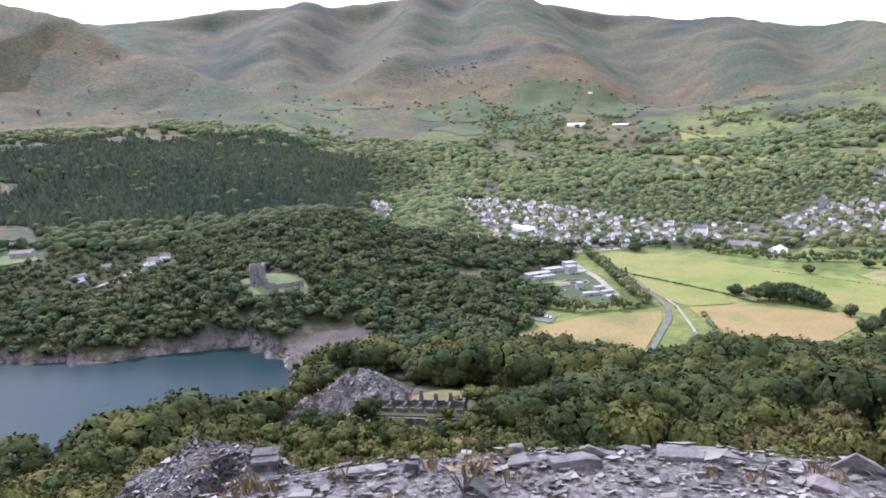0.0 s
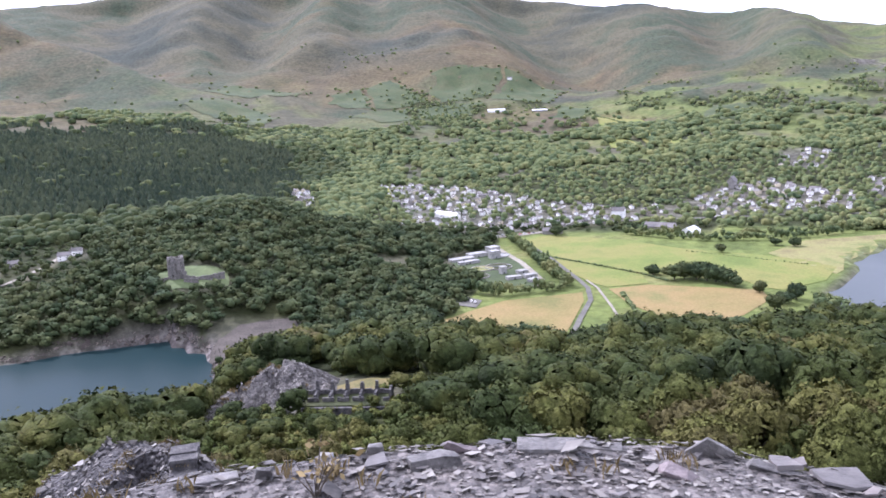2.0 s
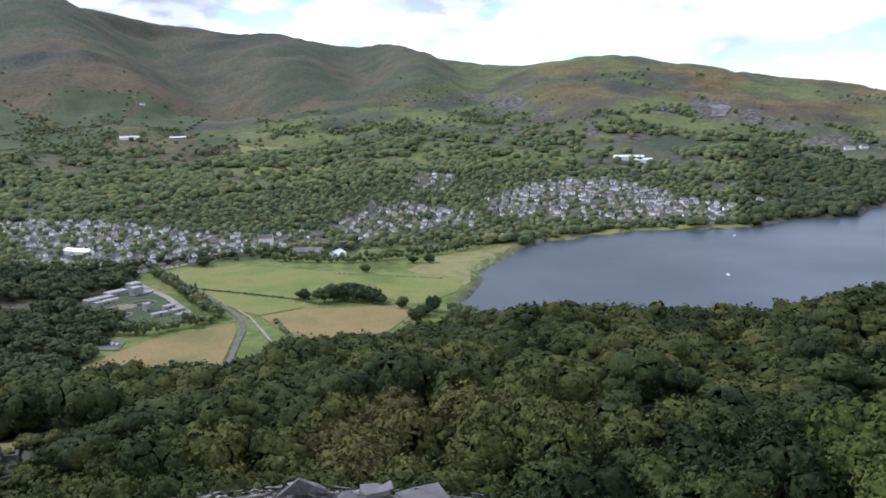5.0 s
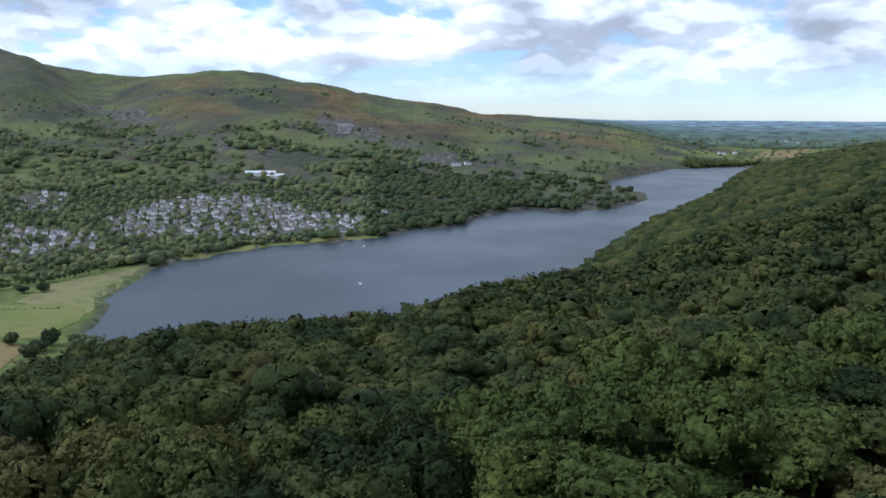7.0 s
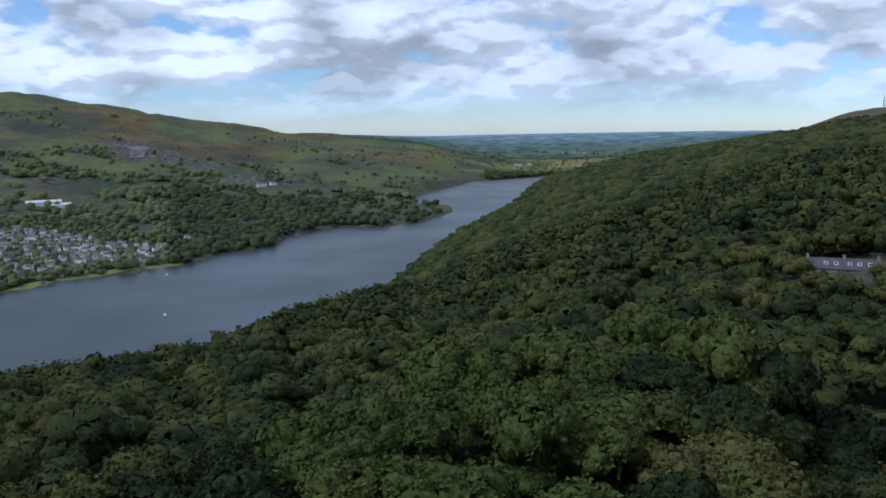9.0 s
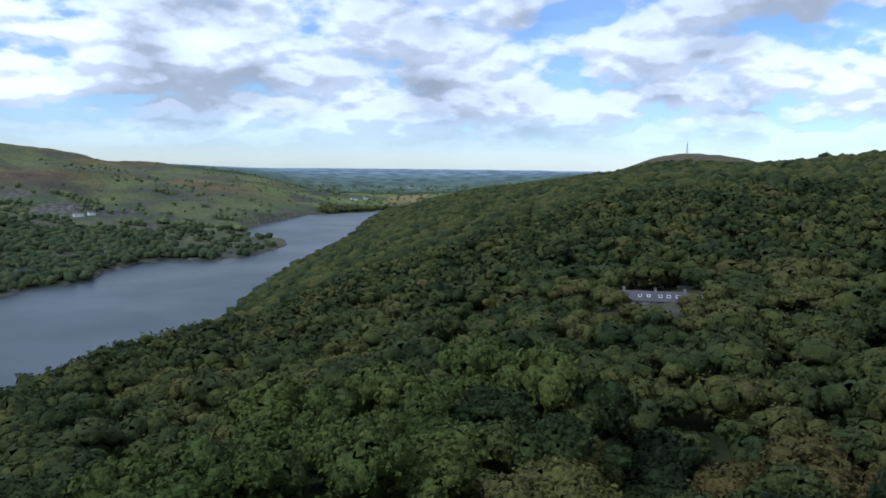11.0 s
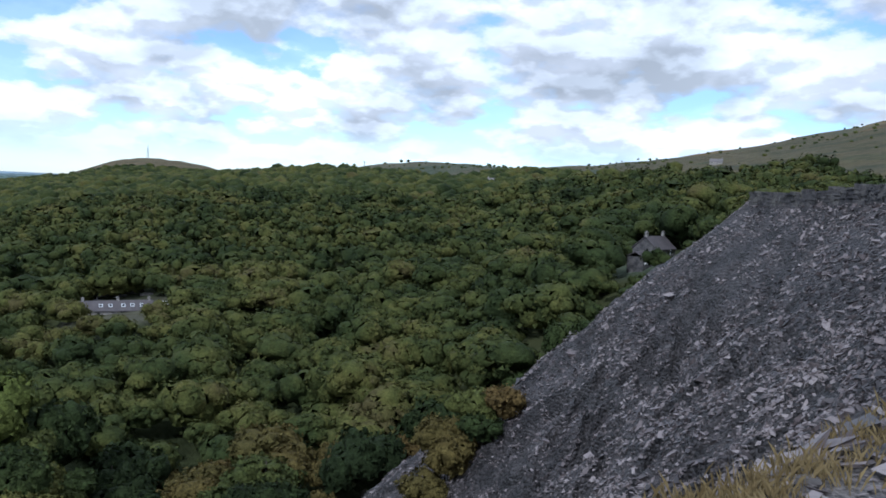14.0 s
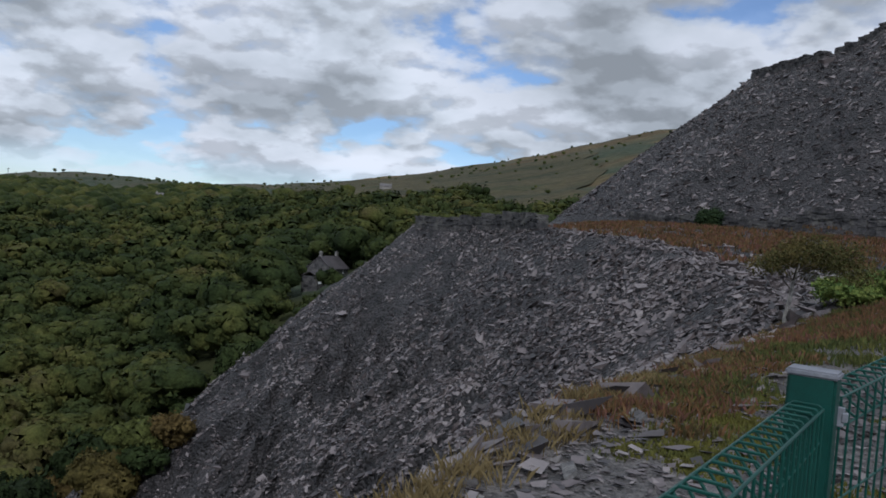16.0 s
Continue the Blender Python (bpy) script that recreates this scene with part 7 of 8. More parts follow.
def shard_variants(n, seed):
    """Thin split shards: a four-cornered flake wedged down to a point, unit size."""
    r = np.random.default_rng(seed)
    out = []
    for _ in range(n):
        a = np.arange(4) * 1.5708 + r.uniform(-0.5, 0.5, 4)
        rad = r.uniform(0.55, 1.05, 4)
        top = np.stack([rad * np.cos(a), rad * np.sin(a) * r.uniform(0.4, 0.85), r.uniform(-0.05, 0.05, 4)], 1)
        tip = np.array([[r.uniform(-0.3, 0.3), r.uniform(-0.2, 0.2), -r.uniform(0.35, 0.7)]])
        out.append((np.concatenate([top, tip]), np.array([(0, 1, 2), (0, 2, 3), (4, 1, 0), (4, 2, 1), (4, 3, 2), (4, 0, 3)])))
    return out


SHARDS = shard_variants(16, 5)
FLAKES = [(V * np.array([1, 1, 0.35]), F) for V, F in shard_variants(16, 6)]


def surface_normals(x, y, h=0.6):
    dx = (ground_z(x + h, y) - ground_z(x - h, y)) / (2 * h)
    dy = (ground_z(x, y + h) - ground_z(x, y - h)) / (2 * h)
    n = np.stack([-dx, -dy, np.ones_like(dx)], 1)
    return n / np.linalg.norm(n, axis=1)[:, None]


def plate_cloud(x, y, size, tilt, seed, sink=0.0, shapes=None, level=0.0):
    """Plates lying on the slate, one for each plan point."""
    r = np.random.default_rng(seed)
    z = ground_z(x, y)
    n = surface_normals(x, y) + r.normal(size=(len(x), 3)) * tilt + np.array([0, 0, level])
    n /= np.linalg.norm(n, axis=1)[:, None]
    u = np.cross(n, r.normal(size=(len(x), 3)))
    u /= np.linalg.norm(u, axis=1)[:, None]
    v = np.cross(n, u)
    c = np.stack([x, y, z - sink * size], 1)
    vs, fs, m = [], [], 0
    for k, (V, F) in enumerate(shapes or PLATES):
        s = slice(k, None, len(shapes or PLATES))
        if not len(x[s]):
            continue
        S = size[s][:, None, None]
        W = c[s][:, None] + S * (V[None, :, :1] * u[s][:, None] + V[None, :, 1:2] * v[s][:, None] + V[None, :, 2:] * n[s][:, None])
        vs.append(W.reshape(-1, 3))
        fs.append((F[None] + (np.arange(len(W)) * len(V))[:, None, None] + m).reshape(-1, 3))
        m += len(W) * len(V)
    return np.concatenate(vs), np.concatenate(fs)


def slate_litter(name, label, x, y, size, tilt, seed, mat=None, sink=-0.25, level=0.5, shapes=None):
    V, F = plate_cloud(x, y, size, tilt, seed, sink, shapes or SHARDS, level)
    tagged(new(name, mesh_arrays(name, V, F, mat or M_SLATE_PIECE)), label, "slate", kind="stuff")
    print(name, len(x), len(F))


def rand_in(x0, x1, y0, y1, n, seed):
    r = np.random.default_rng(seed)
    return r.uniform(x0, x1, n), r.uniform(y0, y1, n), r


def along_edge(points, n, wob, seed):
    q = np.random.default_rng(seed)
    p = np.array(points)
    seg = np.hypot(*np.diff(p, axis=0).T)
    s = q.uniform(0, seg.sum(), n)
    c = np.concatenate([[0], np.cumsum(seg)])
    return np.interp(s, c, p[:, 0]) + q.normal(size=n) * wob, np.interp(s, c, p[:, 1]) + q.normal(size=n) * wob


# flank of the great tip across the hollow
x, y, r = rand_in(6, 105, -100, 30, 330000, 1)
e = edge_distance(TERRACE, x, y)
vis = (tip_height(x, y) > land(x, y) - 0.5) & (e > -3) & (np.hypot(x, y) > 14) & (np.degrees(np.arctan2(x, y)) > 100)
# fewer plates in the hollows, where the dark base stands in for shade
k = fbm(x / 5, y / 3.5, 3, 63) > -0.16 - 0.25 * r.uniform(size=len(x))
vis &= k & (r.uniform(size=len(x)) > 0.8 * pockets(x, y)) & (np.hypot(x, y) < 108) & (r.uniform(size=len(x)) < 48 / np.hypot(x, y))
x, y = x[vis][:64000], y[vis][:64000]
slate_litter("flank_slate", "loose slate blocks and plates on the tip flank", x, y, np.exp(r.normal(-1.58, 0.45, len(x))), 0.48, 2)
x, y, r = rand_in(3.5, 17, -36, -5, 40000, 3)
e = edge_distance(TERRACE, x, y)
vis = (e > -0.4) & (e < 8)
x, y = x[vis][:7500], y[vis][:7500]
slate_litter("flank_slate", "loose slate plates below the terrace edge", x, y, np.exp(r.normal(-1.8, 0.45, len(x))), 0.45, 16)
x, y, r = rand_in(6, 34, -50, -7, 40000, 24)
e = edge_distance(TERRACE, x, y)
# plates thinned over the hollows again, baring the shade-dark base
vis = (e > 0.3) & (e < 22) & (r.uniform(size=len(x)) > 0.8 * pockets(x, y))
x, y = x[vis][:9000], y[vis][:9000]
slate_litter("flank_slate", "jumbled slate plates on the near flank", x, y, np.exp(r.normal(-1.75, 0.45, len(x))), 0.45, 25)
x, y, r = rand_in(-12, 12, -6, 16, 30000, 20)
e = edge_distance(TERRACE, x, y)
vis = (e > 0.6) & (e < 10)
x, y = x[vis][:6000], y[vis][:6000]
slate_litter("rim_scree", "loose slate plates on the slope under the rim", x, y, np.exp(r.normal(-1.9, 0.45, len(x))), 0.45, 22)
# upper tip
x, y, r = rand_in(-25, 75, -150, -88, 60000, 4)
vis = (edge_distance(UPPER, x, y) > -1) & (tip_height(x, y) > 183.5)
x, y = x[vis][:13000], y[vis][:13000]
slate_litter("upper_slate", "dark slate blocks on the upper tip", x, y, np.exp(r.normal(-1.2, 0.45, len(x))), 0.42, 5)
# terrace rim beyond the hollow
x, y, r = rand_in(-5, 70, -110, -38, 16000, 6)
e = edge_distance(TERRACE, x, y)
vis = (e < 0) & (e > -9)
x, y = x[vis][:4500], y[vis][:4500]
slate_litter("rim_slate", "dark slate rubble along the terrace rim", x, y, np.exp(r.normal(-1.55, 0.45, len(x))), 0.5, 7)
# spur below and bank by the ruin
x, y, r = rand_in(-40, 0, 25, 75, 26000, 8)
vis = tip_height(x, y) > land(x, y) - 0.3
x, y = x[vis][:9000], y[vis][:9000]
slate_litter("spur_slate", "grey slate rubble on the lower spur", x, y, np.exp(r.normal(-1.45, 0.45, len(x))), 0.5, 9, M_RIM)
x, y, r = rand_in(-75, -10, 205, 265, 9000, 10)
vis = inside(BANK, x, y)
x, y = x[vis], y[vis]
slate_litter("bank_slate", "pale slate scree beside the ruin", x, y, np.exp(r.normal(-0.9, 0.40, len(x))), 0.5, 11, M_RIM)
# near rim: small stuff
x, y, r = rand_in(-6.5, 3.9, 1.3, 4.8, 60000, 12)
e = edge_distance(TERRACE, x, y)
vis = (e < 1.2) & (np.hypot(x - 0.3, y) > 1.6)
x, y = x[vis][:24000], y[vis][:24000]
slate_litter("slate_chips", "small grey slate chips on the rim", x, y, np.exp(r.normal(-3.95, 0.50, len(x))), 0.16, 13, M_RIM, -0.35, 0.3, FLAKES)
x, y, r = rand_in(1.6, 9, -30, -1.5, 60000, 14)
e = edge_distance(TERRACE, x, y)
vis = (e < 1.5) & (e > -4.5) & (fbm(x / 1.6, y / 1.6, 3, 61) > -0.10 - 0.15 * (e > -1.2))
x, y = x[vis][:16000], y[vis][:16000]
slate_litter("slate_chips", "slate chips among moss and heather", x, y, np.exp(r.normal(-3.2, 0.55, len(x))), 0.20, 15, None, -0.35, 0.3, FLAKES)

# boulders along the quarry lake's shore
q = np.random.default_rng(17)
x, y = along_edge(PERIS[1:9], 2600, 3.5, 18)
e = edge_distance(PERIS, x, y)
k = (e > -1.5) & (e < 9)
slate_litter("shore_rock", "brown angular rocks along the lake shore", x[k], y[k], np.exp(q.normal(0.15, 0.5, k.sum())), 0.6, 19, M_SHORE, -0.1, 0.3)

# larger pieces lying on the rim, each by itself
PIECE_MESHES = []
for k, (V, F) in enumerate(PLATES):
    PIECE_MESHES.append(mesh_arrays("slate_piece", V, F, M_SLATE_ONE))
r = random.Random(21)
made = 0
while made < 290:
    if made < 190:
        x, y = r.uniform(-3.5, 3.0), r.uniform(1.6, 4.1)
        s = math.exp(r.gauss(-3.05, 0.45))
    else:
        x, y = r.uniform(1.9, 5.5), r.uniform(-14, -2.5)
        s = math.exp(r.gauss(-2.7, 0.5))
    e = float(edge_distance(TERRACE, np.array([x]), np.array([y]))[0])
    if e > 0.25:
        continue
    o = new("slate_piece", PIECE_MESHES[made % len(PIECE_MESHES)])
    o.parent = NEAR_TIP
    z = float(tip_height(np.array([x]), np.array([y]))[0])
    o.matrix_local = pose(x, y, z + 0.02, r.gauss(0, 7), r.gauss(0, 7), r.uniform(0, 360)) @ Matrix.Diagonal((s, s, s * 0.35, 1))
    made += 1


# ---- big slabs standing on the rim ----
def slab(profile, thick, m, mat, label, name="slate_slab"):
    """A split slab: an outline in its own plane, given thickness, with chipped edges."""
    bm = bmesh.new()
    q = random.Random(len(profile) * 7 + int(thick * 1000))
    a = [bm.verts.new((x, -thick / 2 + q.uniform(-0.1, 0.1) * thick, z)) for x, z in profile]
    b = [bm.verts.new((x + q.uniform(-0.012, 0.012), thick / 2 + q.uniform(-0.1, 0.1) * thick, z + q.uniform(-0.012, 0.012))) for x, z in profile]
    bm.faces.new(a), bm.faces.new(b[::-1])
    n = len(profile)
    for i in range(n):
        bm.faces.new((a[(i + 1) % n], a[i], b[i], b[(i + 1) % n]))
    bmesh.ops.recalc_face_normals(bm, faces=bm.faces[:])
    bmesh.ops.bevel(bm, geom=bm.edges[:], offset=0.003, segments=1, affect="EDGES")
    bmesh.ops.triangulate(bm, faces=bm.faces[:])
    me = bpy.data.meshes.new(name)
    bm.to_mesh(me)
    bm.free()
    me.materials.append(mat)
    o = new(name, me)
    o.matrix_world = m
    return tagged(o, label, "slate slab", "big slabs on the rim")


def on_rim(x, y, dz=0.0):
    return float(tip_height(np.array([x]), np.array([y]))[0]) + dz


SLABS = [
    # outline, thickness, plan place, tilt, heading, material, label
    ([(-0.11, -0.05), (0.12, -0.05), (0.11, 0.0), (0.0, 0.035), (-0.055, 0.08), (-0.09, 0.095), (-0.11, 0.075)], 0.05, (0.80, 3.88), 12, -8, M_PURPLE, "upright wedge of pale purple slate"),
    ([(-0.13, -0.05), (0.14, -0.05), (0.12, 0.055), (0.04, 0.075), (-0.13, 0.065)], 0.16, (0.63, 3.76), 0, 10, M_GREYSLAB, "thick squared grey slate block on the rim"),
    ([(-0.16, -0.04), (0.15, -0.04), (0.15, 0.025), (-0.14, 0.035)], 0.20, (1.20, 3.80), 5, -12, M_GREYSLAB, "flat pale slate slab on rubble"),
    ([(-0.12, -0.03), (0.12, -0.03), (0.12, 0.012), (-0.11, 0.02)], 0.14, (1.47, 3.76), 8, -22, M_GREYSLAB, "thin dark slab lying over the edge"),
    ([(-0.16, -0.06), (0.16, -0.06), (0.15, 0.035), (0.10, 0.075), (0.015, 0.135)], 0.05, (1.98, 3.66), 14, -24, M_GREYSLAB, "pointed grey slate slab standing upright"),
    ([(-0.13, -0.06), (0.17, -0.08), (0.15, -0.01), (-0.08, 0.07)], 0.08, (2.22, 3.46), 30, -34, M_GREYSLAB, "broken slate slab leaning on rubble"),
    ([(-0.12, -0.05), (0.12, -0.05), (0.07, 0.035), (-0.04, 0.065)], 0.12, (1.74, 3.44), 24, -36, M_PURPLE, "rusty purple slate block on chips"),
    ([(-0.14, -0.03), (0.13, -0.03), (0.13, 0.03), (-0.13, 0.022)], 0.14, (-0.46, 3.76), 4, 8, M_GREYSLAB, "long flat pale slab on the rim"),
    ([(-0.05, -0.05), (0.06, -0.05), (0.045, 0.07), (-0.02, 0.085)], 0.05, (-0.22, 3.76), 18, 5, M_GREYSLAB, "small upright slab of grey slate"),
    ([(-0.05, -0.05), (0.06, -0.05), (0.05, 0.05), (-0.03, 0.06)], 0.06, (0.33, 3.92), 10, 0, M_GREYSLAB, "small grey slate slab at the rim"),
    ([(-0.09, -0.05), (0.08, -0.05), (0.05, 0.03), (-0.05, 0.045)], 0.10, (0.62, 3.30), 35, 15, M_GREYSLAB, "broken grey slab among chips"),
]
for outline, thick, (px, py), tilt, heading, mat, label in SLABS:
    slab([(x, 0.8 * z) for x, z in outline], 0.55 * thick, pose(px, py, on_rim(px, py), tilt, 0, heading), mat, label)
slab([(-0.20, -0.06), (0.19, -0.07), (0.14, 0.03), (-0.13, 0.05)], 0.04, pose(3.55, -5.2, on_rim(3.55, -5.2, 0.05), 62, 0, -60), M_GREYSLAB, "broad slate slab sunk in moss")
slab([(-0.25, -0.06), (0.22, -0.06), (0.17, 0.05), (-0.14, 0.06)], 0.045, pose(3.95, -7.4, on_rim(3.95, -7.4, 0.05), 66, 0, -50), M_GREYSLAB, "broad slate slab near the heather")
slab([(-0.14, -0.05), (0.16, -0.05), (0.12, 0.04), (-0.11, 0.05)], 0.04, pose(2.6, -5.6, on_rim(2.6, -5.6, 0.04), 70, 0, -70), M_GREYSLAB, "slate slab lying in yellow moss")


# ---- plants on the terrace ----
def blades(name, label, cat, x, y, height, spread, n, mat, seed, z=None, width=0.012):
    """Tufts of narrow blades at plan points."""
    q = np.random.default_rng(seed)
    x, y = np.repeat(x, n), np.repeat(y, n)
    base = np.repeat(ground_z(x[::n], y[::n]) if z is None else z, n)
    h = np.repeat(height, n) * q.uniform(0.55, 1.15, len(x))
    bx, by = x + q.normal(size=len(x)) * spread * 0.5, y + q.normal(size=len(x)) * spread * 0.5
    lx, ly = q.normal(size=len(x)) * 0.35 * h, q.normal(size=len(x)) * 0.35 * h
    a = q.uniform(0, 6.283, len(x))
    w = width * q.uniform(0.6, 1.4, len(x))
    dx, dy = np.cos(a) * w, np.sin(a) * w
    v0 = np.stack([bx - dx, by - dy, base - 0.02], 1)
    v1 = np.stack([bx + dx, by + dy, base - 0.02], 1)
    v2 = np.stack([bx + lx * 0.4 + dx * 0.7, by + ly * 0.4 + dy * 0.7, base + h * 0.6], 1)
    v3 = np.stack([bx + lx, by + ly, base + h], 1)
    V = np.stack([v0, v1, v2, v3], 1).reshape(-1, 3)
    i = np.arange(len(x))[:, None] * 4
    F = np.concatenate([i + [0, 1, 2], i + [0, 2, 3]])
    return tagged(new(name, mesh_arrays(name, V, F, mat)), label, cat, kind="stuff")


EDGE_R = [(3.7, -2.4), (4.0, -3.5), (4.6, -7), (5.0, -11), (5.8, -19), (7.0, -28)]
x, y = along_edge(EDGE_R, 300, 0.22, 31)
blades("dry_grass", "golden dry grass along the terrace edge", "grass", x, y, np.full(len(x), 0.15), 0.20, 46, M_TUFT, 32, width=0.0032)
x, y = along_edge([(4.3, -7.5), (4.7, -11), (5.3, -19), (6.5, -28)], 420, 0.55, 33)
blades("heather", "rusty brown heather on the terrace edge", "heather", x, y, np.full(len(x), 0.14), 0.26, 40, M_HEATHER, 34, width=0.012)
q = np.random.default_rng(35)
x, y = q.uniform(0.8, 6.0, 1300), q.uniform(-32, -9, 1300)
k = (edge_distance(TERRACE, x, y) < -0.2) & (x > 1.9) & (fbm(x / 1.1, y / 1.1, 3, 62) > -0.12) & ((edge_distance(TERRACE, x, y) > -1.4) | (y < -15))
blades("heather", "rusty heather and bilberry on the bank", "heather", x[k], y[k], np.full(k.sum(), 0.15), 0.34, 40, M_HEATHER, 36, width=0.014)
x, y = q.uniform(1.6, 4.8, 1500), q.uniform(-12.5, -2.2, 1500)
k = (edge_distance(TERRACE, x, y) < -0.5) & (fbm(x / 1.6, y / 1.6, 3, 61) < -0.02)
blades("moss_grass", "yellow-green moss and short grass between slates", "moss", x[k], y[k], np.full(k.sum(), 0.045), 0.17, 46, M_MOSS, 38, width=0.013)
x, y = q.uniform(1.6, 6.6, 1500), q.uniform(-32, -8, 1500)
k = (edge_distance(TERRACE, x, y) < -0.15) & (fbm(x / 1.1, y / 1.1, 3, 62) < 0.0) & ((edge_distance(TERRACE, x, y) > -1.6) | (y < -13))
blades("bilberry", "olive bilberry and grass between heather", "bilberry", x[k], y[k], np.full(k.sum(), 0.13), 0.30, 36, M_OLIVE, 37, width=0.012)
x, y = q.uniform(-2.6, 2.4, 60), q.uniform(1.9, 3.8, 60)
k = edge_distance(TERRACE, x, y) < -0.05
blades("dry_grass", "sparse dry grass tufts in slate chips", "grass", x[k], y[k], np.full(k.sum(), 0.07), 0.06, 16, M_TUFT, 40, width=0.004)
x, y = np.array([0.62, 0.66, 0.72, 0.58, -1.05, -1.0, -0.9, 0.10, 0.14, -0.1]), np.array([2.95, 2.98, 2.9, 2.92, 3.6, 3.66, 3.62, 3.72, 3.75, 3.78])
blades("dry_grass", "clump of straw-coloured dead grass", "grass", x, y, np.full(len(x), 0.085), 0.05, 16, M_TUFT, 41, width=0.005)
x, y = q.uniform(-26, -8, 500), q.uniform(40, 66, 500)
k = (tip_height(x, y) > land(x, y)) & (fbm(x / 5, y / 5, 2, 66) > 0.12)
blades("dry_grass", "golden grass patches on the spur", "grass", x[k], y[k], np.full(k.sum(), 0.26), 0.7, 40, M_TUFT, 42, width=0.025)
x, y = q.uniform(-70, -12, 900), q.uniform(205, 262, 900)
k = inside(BANK, x, y) & (fbm(x / 14, y / 14, 2, 67) > 0.0)
blades("dry_grass", "yellow grass bands on the scree bank", "grass", x[k], y[k], np.full(k.sum(), 0.8), 1.0, 30, M_TUFT, 43, width=0.10)
x, y = q.uniform(-6, 44, 1500), q.uniform(-112, -46, 1500)
k = (edge_distance(TERRACE, x, y) < -3) & (tip_height(x, y) < 183.5)
blades("dry_grass", "tawny grass and heather on the terrace", "grass", x[k], y[k], np.full(k.sum(), 0.45), 0.7, 26, M_HEATHER, 44, width=0.06)


def dead_shrub():
    t = thing("dead_shrub", pose(0.05, 3.55, on_rim(0.05, 3.55)), "small bare shrub with a few yellow leaves", "shrub")
    q = random.Random(4)
    for k in range(9):
        a, l = q.uniform(0, 6.283), q.uniform(0.14, 0.26)
        bm = bmesh.new()
        px, py, pz, w = 0.0, 0.0, -0.02, 0.006
        rings = []
        for s in range(5):
            f = s / 4
            x, y, z = math.cos(a) * l * 0.65 * f, math.sin(a) * l * 0.65 * f, l * (f ** 0.8) - 0.02
            rings.append([bm.verts.new((x + w * (1 - 0.7 * f) * math.cos(c), y + w * (1 - 0.7 * f) * math.sin(c), z)) for c in (0, 2.09, 4.19)])
        for u, v in zip(rings, rings[1:]):
            for i in range(3):
                bm.faces.new((u[i], u[(i + 1) % 3], v[(i + 1) % 3], v[i]))
        part("stem", bm, M_BARK, t)
    V, F = [], []
    for k in range(60):
        o = np.array([q.gauss(0.04, 0.06), q.gauss(0, 0.06), q.uniform(0.10, 0.25)])
        e, f = np.array([q.gauss(0, 0.014) for _ in range(3)]), np.array([q.gauss(0, 0.014) for _ in range(3)])
        n = len(V)
        V += [o, o + e, o + e + f, o + f]
        F.append((n, n + 1, n + 2, n + 3))
    part("leaves", mesh_from("leaves", V, F, M_TUFT), M_TUFT, t, "sparse yellow leaves")


dead_shrub()


def birch(x, y, h):
    """A slim pale stem forking into limbs, with a broad thin crown set off-centre to fit the camera's view."""
    z = float(ground_z(np.array([x]), np.array([y]))[0]) - 0.1
    t = thing("birch_tree", pose(x, y, z, 0, 0, 0), "small birch with pale trunk and thin autumn leaves", "tree")
    q = np.random.default_rng(8)
    stem = [(0, 0, 0, 0.10), (0.02, 0.0, 0.5, 0.075), (-0.06, -0.02, 1.0, 0.062), (-0.10, -0.03, 1.5, 0.055), (-0.25, -0.05, 2.2, 0.035), (-0.4, -0.1, 2.9, 0.012)]
    limbs = [stem]
    for k in range(13):
        a0, l = k * 2.4 + q.uniform(-0.3, 0.3), q.uniform(1.0, 1.8)
        z0 = q.uniform(1.15, 2.2)
        bx, by = -0.5, -0.13
        limbs.append([(-0.1, -0.03, z0, 0.032), (-0.1 + 0.35 * l * math.cos(a0) + 0.3 * bx, 0.35 * l * math.sin(a0) + 0.3 * by, z0 + 0.35, 0.02), (bx + l * math.cos(a0), by + l * math.sin(a0), z0 + q.uniform(0.35, 0.9), 0.007)])
    for k, p in enumerate(limbs):
        bm = bmesh.new()
        rings = [[bm.verts.new((px + w * math.cos(c), py + w * math.sin(c), pz)) for c in (0, 1.05, 2.09, 3.14, 4.19, 5.24)] for px, py, pz, w in p]
        for u, v in zip(rings, rings[1:]):
            for i in range(6):
                bm.faces.new((u[i], u[(i + 1) % 6], v[(i + 1) % 6], v[i]))
        part("trunk" if k == 0 else "branch", bm, M_BIRCH_BARK if k == 0 else M_BARK, t, "pale bark stem" if k == 0 else "")
    n, m = 9500, 34
    ang, rad = np.arange(m) * 2.4, np.sqrt((np.arange(m) + 0.5) / m) * 1.55
    lob = np.stack([-0.55 + rad * np.cos(ang), -0.15 + rad * np.sin(ang), 2.75 - 0.35 * rad ** 2 * 0.7 + q.uniform(-0.55, 0.25, m)], 1)
    u = q.normal(size=(n, 3))
    u /= np.linalg.norm(u, axis=1)[:, None]
    c = lob[q.integers(0, m, n)] + u * (q.uniform(0, 1, (n, 1)) ** 0.45) * np.array([0.55, 0.55, 0.36])
    e, f = q.normal(size=(n, 3)) * 0.042, q.normal(size=(n, 3)) * 0.042
    V = np.stack([c, c + e, c + f], 1).reshape(-1, 3)
    part("crown", mesh_arrays("crown", V, np.arange(3 * n).reshape(-1, 3), M_BIRCH_LEAF), M_BIRCH_LEAF, t)


birch(6.69, -25.25, 3.5)


